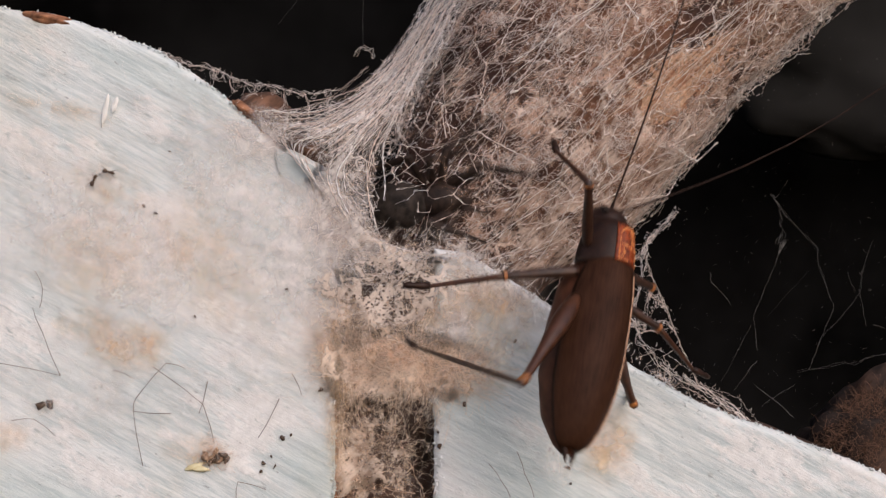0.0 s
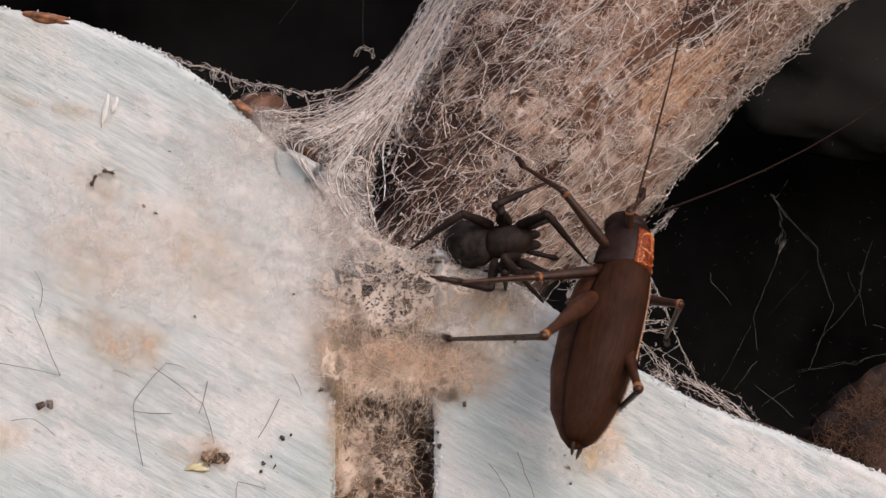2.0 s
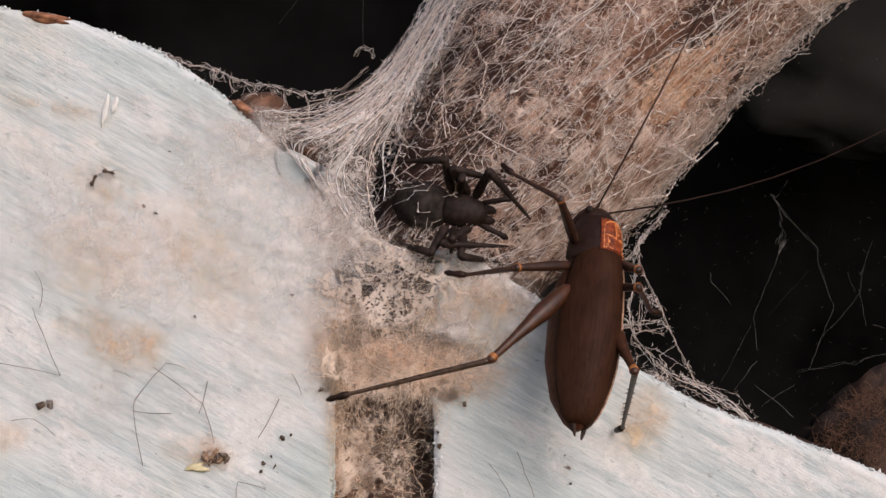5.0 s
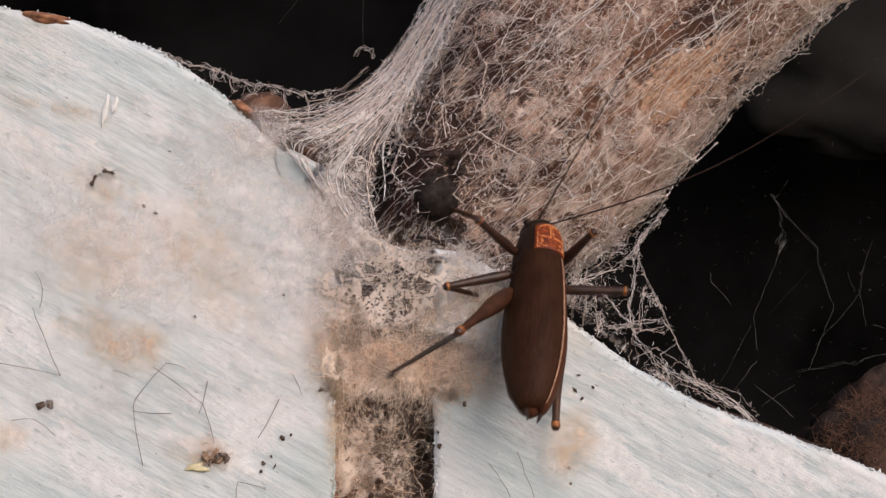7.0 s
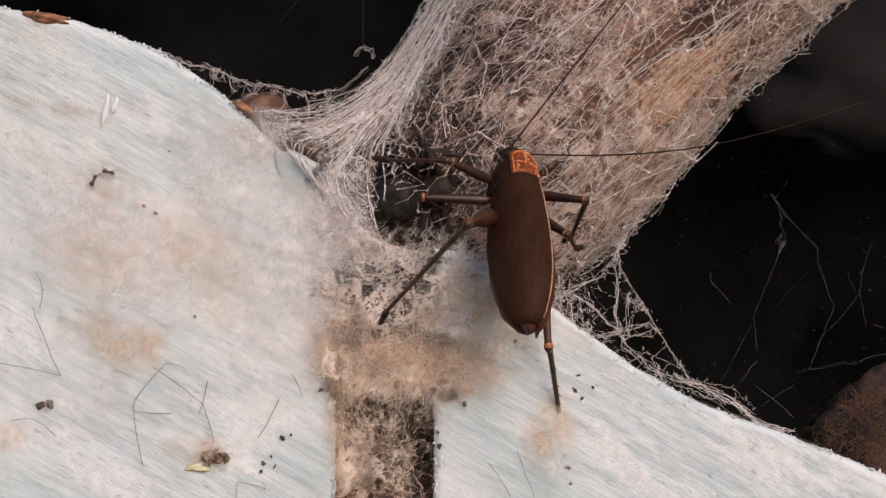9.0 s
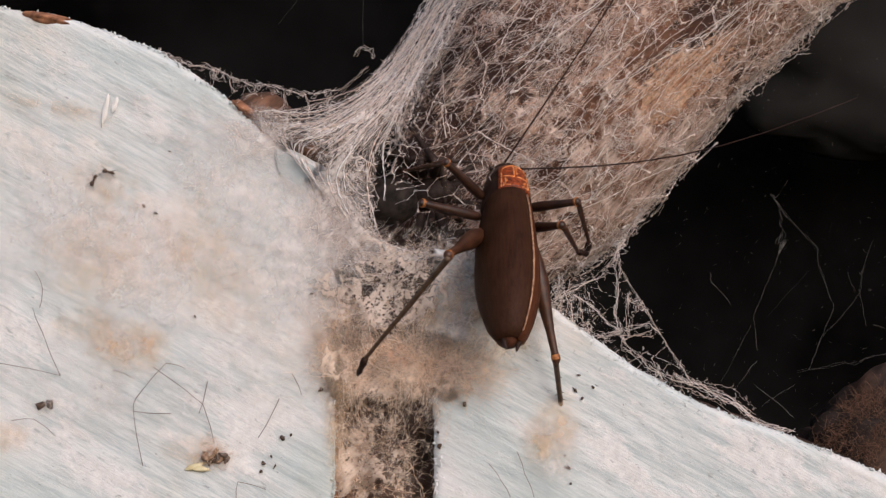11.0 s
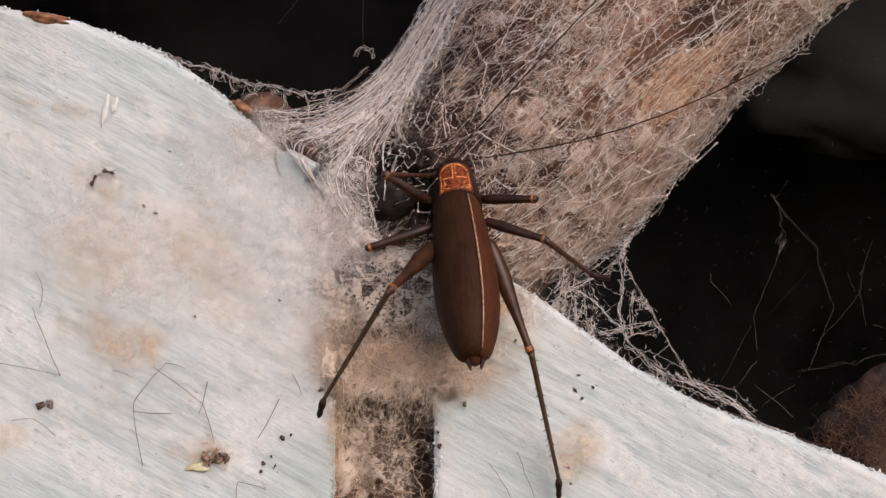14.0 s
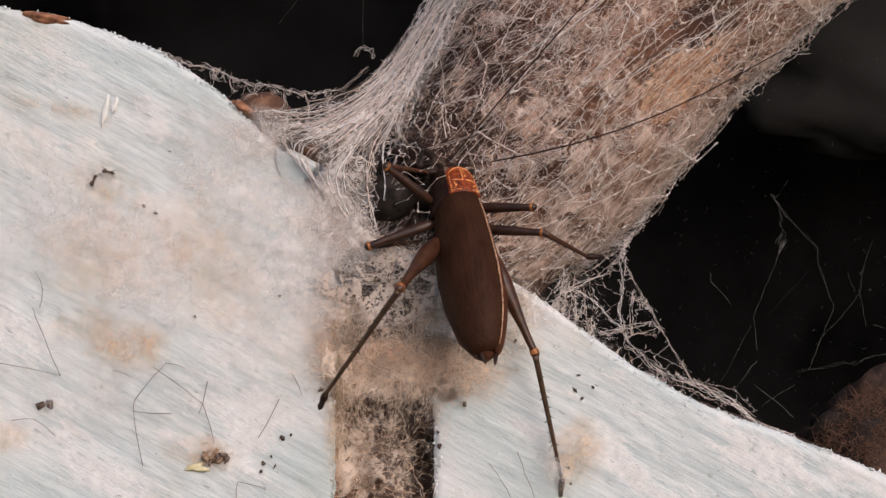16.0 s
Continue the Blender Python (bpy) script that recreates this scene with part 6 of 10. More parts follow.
    walk(CRICKET_LEGS["LM"][1], [(0, pose(-0.00986, 0.00384, -0.00964, -59, -0, 124)), (0.2, pose(-0.01224, 0.00449, -0.00727, -64, -16, 116)), (0.5, pose(-0.01220, 0.00740, -0.00784, -56, -34, 104)), (0.7, pose(-0.01219, 0.00466, -0.00742, -74, -27, 108)), (1, pose(-0.01191, 0.00299, -0.00686, -105, 13, 109)), (1.2, pose(-0.01098, 0.00162, -0.00702, -117, 4, 112)), (1.5, pose(-0.01257, 0.00155, -0.00230, -120, 6, 111)), (1.7, pose(-0.00972, 0.00367, -0.00967, -45, -1, 110)), (2, pose(-0.01172, 0.00174, -0.00593, -55, 6, 116)), (2.2, pose(-0.00948, 0.00470, -0.01021, -61, 11, 119)), (2.5, pose(-0.00864, 0.00527, -0.01085, -60, 9, 118)), (2.7, pose(-0.00825, 0.00456, -0.01089, -60, 12, 120)), (3, pose(-0.00810, 0.00348, -0.01061, -65, 16, 122)), (3.2, pose(-0.00805, 0.00297, -0.01041, -68, 18, 123)), (3.5, pose(-0.01014, 0.00226, -0.00853, -68, 13, 121)), (3.7, pose(-0.01167, 0.00208, -0.00642, -84, 3, 118)), (4, pose(-0.01187, 0.00364, -0.00738, -99, -10, 119)), (4.2, pose(-0.01252, 0.00334, -0.00603, -94, -15, 119)), (5.2, pose(-0.01287, 0.00224, -0.00318, -93, -9, 119)), (6.3, pose(-0.01245, 0.00155, -0.00036, -90, -6, 119)), (6.5, pose(-0.01016, -0.00060, -0.00487, -115, -3, 118)), (6.7, pose(-0.01097, 0.00051, -0.00554, -136, 0, 116)), (7, pose(-0.01279, 0.00313, -0.00518, -162, 2, 113)), (7.2, pose(-0.01309, 0.00347, -0.00468, -136, -8, 130)), (7.5, pose(-0.01362, 0.00400, -0.00295, -90, -24, 137)), (7.7, pose(-0.01311, 0.00538, -0.00603, -101, -28, 137)), (8, pose(-0.01302, 0.00480, -0.00595, -111, -37, 140)), (8.2, pose(-0.01370, 0.00507, -0.00404, -110, -15, 131)), (8.5, pose(-0.01253, 0.00283, -0.00550, -89, -15, 131)), (8.7, pose(-0.01288, 0.00209, -0.00140, -151, -9, 127)), (9, pose(-0.01343, 0.00705, -0.00556, -146, -7, 123)), (9.2, pose(-0.01375, 0.00434, -0.00118, -150, -8, 124)), (10.2, pose(-0.01370, 0.00454, -0.00031, -149, -6, 122)), (11.3, pose(-0.01350, 0.00489, 0.00094, -146, -5, 120)), (11.5, pose(-0.01351, 0.00553, 0.00131, -149, -0, 112)), (11.7, pose(-0.01388, 0.00617, 0.00015, -153, -1, 114)), (12, pose(-0.01392, 0.00707, -0.00386, -166, -1, 114)), (12.2, pose(-0.01282, 0.00758, -0.00684, -179, -1, 114)), (12.5, pose(-0.01127, 0.00541, -0.00882, 169, -2, 110)), (12.7, pose(-0.01282, 0.00548, -0.00666, -173, -2, 112)), (13, pose(-0.01362, 0.00506, -0.00437, -155, 0, 106)), (13.5, pose(-0.01379, 0.00497, -0.00345, -150, -2, 112)), (14, pose(-0.01385, 0.00479, -0.00257, -146, -5, 115)), (14.5, pose(-0.01391, 0.00500, -0.00241, -145, -5, 115)), (14.75, pose(-0.01366, 0.00502, -0.00419, -155, -4, 113)), (15, pose(-0.01184, 0.00525, -0.00811, -174, -3, 110)), (15.3, pose(-0.01201, 0.00558, -0.00798, -175, -3, 111)), (15.6, pose(-0.01233, 0.00562, -0.00752, -174, -3, 111)), (16, pose(-0.01266, 0.00550, -0.00696, -174, -3, 109))])
    walk(CRICKET_LEGS["LH"][0], [(0, pose(-0.00391, 0.00306, -0.00136, -1, -0, 151)), (0.2, pose(-0.00391, 0.00306, -0.00136, -32, 1, 154)), (0.5, pose(-0.00391, 0.00306, -0.00136, -59, -2, 151)), (0.7, pose(-0.00391, 0.00306, -0.00136, -54, 2, 154)), (1, pose(-0.00391, 0.00306, -0.00136, -28, -2, 149)), (1.2, pose(-0.00391, 0.00306, -0.00136, -14, -0, 155)), (1.5, pose(-0.00391, 0.00306, -0.00136, 12, -0, 146)), (1.7, pose(-0.00391, 0.00306, -0.00136, 1, -2, 160)), (2, pose(-0.00391, 0.00306, -0.00136, 6, -0, 134)), (2.2, pose(-0.00391, 0.00306, -0.00136, -7, -0, 136)), (2.5, pose(-0.00391, 0.00306, -0.00136, -56, 11, 154)), (2.7, pose(-0.00391, 0.00306, -0.00136, -53, 9, 153)), (3, pose(-0.00391, 0.00306, -0.00136, -3, 6, 147)), (3.2, pose(-0.00391, 0.00306, -0.00136, 6, 6, 142)), (3.5, pose(-0.00391, 0.00306, -0.00136, 28, 5, 147)), (3.7, pose(-0.00391, 0.00306, -0.00136, 28, 4, 148)), (4, pose(-0.00391, 0.00306, -0.00136, -25, 4, 138)), (4.2, pose(-0.00391, 0.00306, -0.00136, -18, 8, 147)), (5.2, pose(-0.00391, 0.00306, -0.00136, -17, 7, 145)), (6.3, pose(-0.00391, 0.00306, -0.00136, -8, 5, 137)), (6.5, pose(-0.00391, 0.00306, -0.00136, 17, 5, 146)), (6.7, pose(-0.00391, 0.00306, -0.00136, -8, 5, 144)), (7, pose(-0.00391, 0.00306, -0.00136, 14, 5, 148)), (7.2, pose(-0.00391, 0.00306, -0.00136, -2, 6, 137)), (7.5, pose(-0.00391, 0.00306, -0.00136, 5, 5, 160)), (7.7, pose(-0.00391, 0.00306, -0.00136, 22, 9, 145)), (8, pose(-0.00391, 0.00306, -0.00136, 24, 5, 154)), (8.2, pose(-0.00391, 0.00306, -0.00136, 19, 6, 151)), (8.5, pose(-0.00391, 0.00306, -0.00136, -30, 5, 137)), (8.7, pose(-0.00391, 0.00306, -0.00136, 10, 7, 146)), (9, pose(-0.00391, 0.00306, -0.00136, 28, 6, 147)), (9.2, pose(-0.00391, 0.00306, -0.00136, 30, 6, 148)), (10.2, pose(-0.00391, 0.00306, -0.00136, 28, 5, 150)), (11.3, pose(-0.00391, 0.00306, -0.00136, 26, 1, 157)), (11.5, pose(-0.00391, 0.00306, -0.00136, 26, 0, 159)), (11.7, pose(-0.00391, 0.00306, -0.00136, 16, 0, 159)), (12, pose(-0.00391, 0.00306, -0.00136, -11, 0, 153)), (12.2, pose(-0.00391, 0.00306, -0.00136, -6, 0, 153)), (12.5, pose(-0.00391, 0.00306, -0.00136, 11, 1, 147)), (12.7, pose(-0.00391, 0.00306, -0.00136, 14, 0, 148)), (13, pose(-0.00391, 0.00306, -0.00136, 21, 0, 149)), (13.5, pose(-0.00391, 0.00306, -0.00136, 25, -1, 150)), (14, pose(-0.00391, 0.00306, -0.00136, 32, -2, 153)), (14.5, pose(-0.00391, 0.00306, -0.00136, 33, -1, 152)), (14.75, pose(-0.00391, 0.00306, -0.00136, 29, -0, 150)), (15, pose(-0.00391, 0.00306, -0.00136, 19, 2, 144)), (15.3, pose(-0.00391, 0.00306, -0.00136, 16, 2, 145)), (15.6, pose(-0.00391, 0.00306, -0.00136, 14, 2, 145)), (16, pose(-0.00391, 0.00306, -0.00136, 16, 2, 146))])
    walk(CRICKET_LEGS["LH"][1], [(0, pose(-0.01233, -0.01219, -0.00178, -73, 0, -13)), (0.2, pose(-0.01033, -0.01030, -0.01052, -51, 10, -7)), (0.5, pose(-0.00862, -0.00460, -0.01629, -104, 10, -7)), (0.7, pose(-0.00807, -0.00636, -0.01541, -108, 13, -8)), (1, pose(-0.01217, -0.00992, -0.00954, -99, 6, -6)), (1.2, pose(-0.01104, -0.01230, -0.00547, -72, 14, -6)), (1.5, pose(-0.01330, -0.01113, 0.00241, -90, 10, -6)), (1.7, pose(-0.00995, -0.01328, -0.00110, -86, -5, -7)), (2, pose(-0.01630, -0.00905, 0.00051, -81, -18, -8)), (2.2, pose(-0.01582, -0.00949, -0.00341, -134, 19, -20)), (2.5, pose(-0.00564, -0.00687, -0.01558, -118, 15, -17)), (2.7, pose(-0.00682, -0.00711, -0.01520, -126, 17, -18)), (3, pose(-0.01319, -0.01166, -0.00237, -119, 15, -17)), (3.2, pose(-0.01464, -0.01056, 0.00034, -102, 11, -15)), (3.5, pose(-0.01287, -0.00955, 0.00666, -67, -1, -17)), (3.7, pose(-0.01262, -0.00959, 0.00687, -80, -6, -18)), (4, pose(-0.01400, -0.00912, -0.00867, -108, 11, -19)), (4.2, pose(-0.01225, -0.01127, -0.00674, -125, 18, -22)), (5.2, pose(-0.01293, -0.01095, -0.00646, -118, 24, -26)), (6.3, pose(-0.01552, -0.00971, -0.00378, -104, 20, -25)), (6.5, pose(-0.01349, -0.01061, 0.00363, -94, 20, -25)), (6.7, pose(-0.01399, -0.01097, -0.00365, -103, 27, -26)), (7, pose(-0.01305, -0.01115, 0.00290, -80, 13, -26)), (7.2, pose(-0.01581, -0.00966, -0.00194, -68, 12, -26)), (7.5, pose(-0.00995, -0.01322, 0.00009, -113, 0, -26)), (7.7, pose(-0.01391, -0.00965, 0.00513, -120, -3, -25)), (8, pose(-0.01135, -0.01106, 0.00564, -97, -12, -22)), (8.2, pose(-0.01235, -0.01105, 0.00440, -96, 8, -24)), (8.5, pose(-0.01369, -0.00844, -0.01007, -90, 19, -25)), (8.7, pose(-0.01371, -0.01103, 0.00168, -106, 18, -24)), (9, pose(-0.01293, -0.00936, 0.00688, -95, 7, -22)), (9.2, pose(-0.01270, -0.00924, 0.00731, -112, 9, -23)), (10.2, pose(-0.01224, -0.00981, 0.00692, -106, 13, -24)), (11.3, pose(-0.01008, -0.01134, 0.00627, -115, 13, -24)), (11.5, pose(-0.00960, -0.01157, 0.00620, -120, 15, -26)), (11.7, pose(-0.00983, -0.01257, 0.00355, -119, 9, -22)), (12, pose(-0.01167, -0.01216, -0.00478, -107, 1, -18)), (12.2, pose(-0.01182, -0.01236, -0.00315, -105, 2, -19)), (12.5, pose(-0.01336, -0.01123, 0.00184, -102, -0, -18)), (12.7, pose(-0.01275, -0.01133, 0.00294, -112, 10, -21)), (13, pose(-0.01236, -0.01090, 0.00477, -116, 18, -25)), (13.5, pose(-0.01164, -0.01064, 0.00613, -121, 21, -27)), (14, pose(-0.01037, -0.01020, 0.00792, -126, 23, -29)), (14.5, pose(-0.01055, -0.00999, 0.00809, -127, 23, -29)), (14.75, pose(-0.01158, -0.01016, 0.00701, -121, 19, -26)), (15, pose(-0.01367, -0.01018, 0.00438, -112, 8, -20)), (15.3, pose(-0.01368, -0.01050, 0.00356, -110, 8, -20)), (15.6, pose(-0.01375, -0.01066, 0.00295, -107, 9, -20)), (16, pose(-0.01338, -0.01080, 0.00331, -107, 10, -21))])
    walk(CRICKET_LEGS["RF"][0], [(0, pose(0.00340, 0.01088, -0.00153, 10, -0, -85)), (0.2, pose(0.00340, 0.01088, -0.00153, 4, -2, -71)), (0.5, pose(0.00340, 0.01088, -0.00153, 10, -5, -45)), (0.7, pose(0.00340, 0.01088, -0.00153, 2, -7, -28)), (1, pose(0.00340, 0.01088, -0.00153, -25, -10, -45)), (1.2, pose(0.00340, 0.01088, -0.00153, -12, 4, -4)), (1.5, pose(0.00340, 0.01088, -0.00153, 8, 5, 37)), (1.7, pose(0.00340, 0.01088, -0.00153, 8, 5, 40)), (2, pose(0.00340, 0.01088, -0.00153, 17, 1, 59)), (2.2, pose(0.00340, 0.01088, -0.00153, 22, 1, 58)), (2.5, pose(0.00340, 0.01088, -0.00153, 19, 6, 46)), (2.7, pose(0.00340, 0.01088, -0.00153, 28, -4, 67)), (3, pose(0.00340, 0.01088, -0.00153, 35, -9, 75)), (3.2, pose(0.00340, 0.01088, -0.00153, 40, -11, 78)), (3.5, pose(0.00340, 0.01088, -0.00153, 57, -14, 80)), (3.7, pose(0.00340, 0.01088, -0.00153, 57, -17, 82)), (4, pose(0.00340, 0.01088, -0.00153, 54, -20, 85)), (4.2, pose(0.00340, 0.01088, -0.00153, 62, -21, 86)), (5.2, pose(0.00340, 0.01088, -0.00153, 79, -32, 90)), (6.3, pose(0.00340, 0.01088, -0.00153, 115, -43, 88)), (6.5, pose(0.00340, 0.01088, -0.00153, 130, -47, 85)), (6.7, pose(0.00340, 0.01088, -0.00153, 100, -31, 94)), (7, pose(0.00340, 0.01088, -0.00153, 95, -2, 98)), (7.2, pose(0.00340, 0.01088, -0.00153, 143, -44, 74)), (7.5, pose(0.00340, 0.01088, -0.00153, 133, -38, 82)), (7.7, pose(0.00340, 0.01088, -0.00153, 119, -33, 86)), (8, pose(0.00340, 0.01088, -0.00153, 105, -26, 90)), (8.2, pose(0.00340, 0.01088, -0.00153, 96, -36, 87)), (8.5, pose(0.00340, 0.01088, -0.00153, 82, -50, 88)), (8.7, pose(0.00340, 0.01088, -0.00153, 100, -48, 88)), (9, pose(0.00340, 0.01088, -0.00153, 119, -40, 91)), (9.2, pose(0.00340, 0.01088, -0.00153, 122, -33, 97)), (10.2, pose(0.00340, 0.01088, -0.00153, 119, -33, 97)), (11.3, pose(0.00340, 0.01088, -0.00153, 118, -34, 96)), (11.5, pose(0.00340, 0.01088, -0.00153, 119, -33, 96)), (11.7, pose(0.00340, 0.01088, -0.00153, 110, -30, 98)), (12, pose(0.00340, 0.01088, -0.00153, 93, -21, 100)), (12.2, pose(0.00340, 0.01088, -0.00153, 100, -29, 99)), (12.5, pose(0.00340, 0.01088, -0.00153, 115, -39, 95)), (12.7, pose(0.00340, 0.01088, -0.00153, 119, -39, 95)), (13, pose(0.00340, 0.01088, -0.00153, 128, -37, 97)), (13.5, pose(0.00340, 0.01088, -0.00153, 135, -41, 92)), (14, pose(0.00340, 0.01088, -0.00153, 143, -44, 88)), (14.5, pose(0.00340, 0.01088, -0.00153, 141, -43, 90)), (14.75, pose(0.00340, 0.01088, -0.00153, 129, -40, 93)), (15, pose(0.00340, 0.01088, -0.00153, 107, -34, 97)), (15.3, pose(0.00340, 0.01088, -0.00153, 111, -34, 97)), (15.6, pose(0.00340, 0.01088, -0.00153, 117, -35, 97)), (16, pose(0.00340, 0.01088, -0.00153, 126, -38, 94))])
    walk(CRICKET_LEGS["RF"][1], [(0, pose(0.01323, 0.01180, 0.00024, -53, 0, -45)), (0.2, pose(0.01288, 0.01408, -0.00082, -47, -0, -45)), (0.35, pose(0.01156, 0.01606, -0.00035, -102, 34, -35)), (0.5, pose(0.01024, 0.01803, 0.00012, 169, 55, -78)), (0.7, pose(0.00802, 0.01978, -0.00124, 151, 53, -89)), (0.775, pose(0.00861, 0.01903, -0.00234, -141, 49, -29)), (0.85, pose(0.00921, 0.01828, -0.00344, -106, 18, -5)), (0.925, pose(0.00980, 0.01752, -0.00455, -86, -19, -1)), (1, pose(0.01039, 0.01677, -0.00565, -58, -54, -15)), (1.2, pose(0.00392, 0.02069, -0.00357, -39, -53, -13)), (1.5, pose(-0.00250, 0.01886, -0.00007, -38, -49, -5)), (1.7, pose(-0.00287, 0.01859, -0.00017, -35, -54, -17)), (2, pose(-0.00478, 0.01594, 0.00132, -29, -57, -24)), (2.2, pose(-0.00444, 0.01591, 0.00219, -34, -54, -16)), (2.275, pose(-0.00413, 0.01635, 0.00208, 31, -55, -48)), (2.35, pose(-0.00382, 0.01680, 0.00196, 80, -39, -64)), (2.425, pose(-0.00351, 0.01724, 0.00185, 116, -20, -61)), (2.5, pose(-0.00321, 0.01768, 0.00174, 151, -6, -48)), (2.55, pose(-0.00361, 0.01679, 0.00211, 123, -24, -67)), (2.6, pose(-0.00402, 0.01589, 0.00248, 98, -47, -78)), (2.65, pose(-0.00442, 0.01499, 0.00285, 55, -72, -66)), (2.7, pose(-0.00483, 0.01410, 0.00322, -59, -71, 19)), (3, pose(-0.00474, 0.01217, 0.00418, -72, -66, 25)), (3.2, pose(-0.00438, 0.01137, 0.00478, -73, -63, 28)), (3.5, pose(-0.00226, 0.00985, 0.00669, -76, -47, 35)), (3.7, pose(-0.00236, 0.00923, 0.00651, -78, -48, 35)), (4, pose(-0.00267, 0.00862, 0.00613, -78, -54, 33)), (4.2, pose(-0.00161, 0.00802, 0.00667, -73, -51, 34)), (5.2, pose(0.00154, 0.00574, 0.00688, -79, -42, 37)), (6.3, pose(0.00744, 0.00450, 0.00507, -79, -30, 40)), (6.5, pose(0.00922, 0.00466, 0.00376, -66, -25, 42)), (6.7, pose(0.00557, 0.00598, 0.00695, -77, -23, 43)), (7, pose(0.00434, 0.01067, 0.00845, -78, -13, 45)), (7.2, pose(0.00997, 0.00465, 0.00279, -56, -23, 40)), (7.5, pose(0.00950, 0.00542, 0.00427, -53, -12, 49)), (7.7, pose(0.00787, 0.00571, 0.00581, -68, -22, 43)), (8, pose(0.00603, 0.00668, 0.00719, -88, -32, 41)), (8.2, pose(0.00426, 0.00503, 0.00657, -94, -37, 41)), (8.5, pose(0.00173, 0.00330, 0.00482, -107, -57, 46)), (8.7, pose(0.00479, 0.00352, 0.00514, -92, -40, 42)), (9, pose(0.00835, 0.00528, 0.00516, -92, -24, 41)), (9.2, pose(0.00918, 0.00686, 0.00561, -96, -26, 42)), (10.2, pose(0.00870, 0.00663, 0.00585, -104, -28, 42)), (11.3, pose(0.00861, 0.00652, 0.00585, -112, -27, 42)), (11.5, pose(0.00874, 0.00660, 0.00580, -124, -22, 39)), (11.7, pose(0.00753, 0.00672, 0.00661, -110, -33, 45)), (12, pose(0.00462, 0.00738, 0.00779, -103, -52, 53)), (12.2, pose(0.00581, 0.00649, 0.00716, -107, -56, 54)), (12.5, pose(0.00819, 0.00563, 0.00555, -123, -57, 55)), (12.7, pose(0.00883, 0.00591, 0.00529, -90, -42, 49)), (13, pose(0.01016, 0.00692, 0.00474, -59, -25, 54)), (13.5, pose(0.01067, 0.00652, 0.00383, -54, -24, 55)), (14, pose(0.01133, 0.00651, 0.00279, -51, -22, 57)), (14.5, pose(0.01114, 0.00650, 0.00312, -51, -22, 57)), (14.75, pose(0.00993, 0.00620, 0.00447, -58, -27, 53)), (15, pose(0.00707, 0.00597, 0.00641, -69, -38, 46)), (15.3, pose(0.00769, 0.00622, 0.00625, -67, -39, 46)), (15.6, pose(0.00853, 0.00627, 0.00575, -65, -38, 47)), (16, pose(0.00965, 0.00633, 0.00486, -64, -36, 48))])
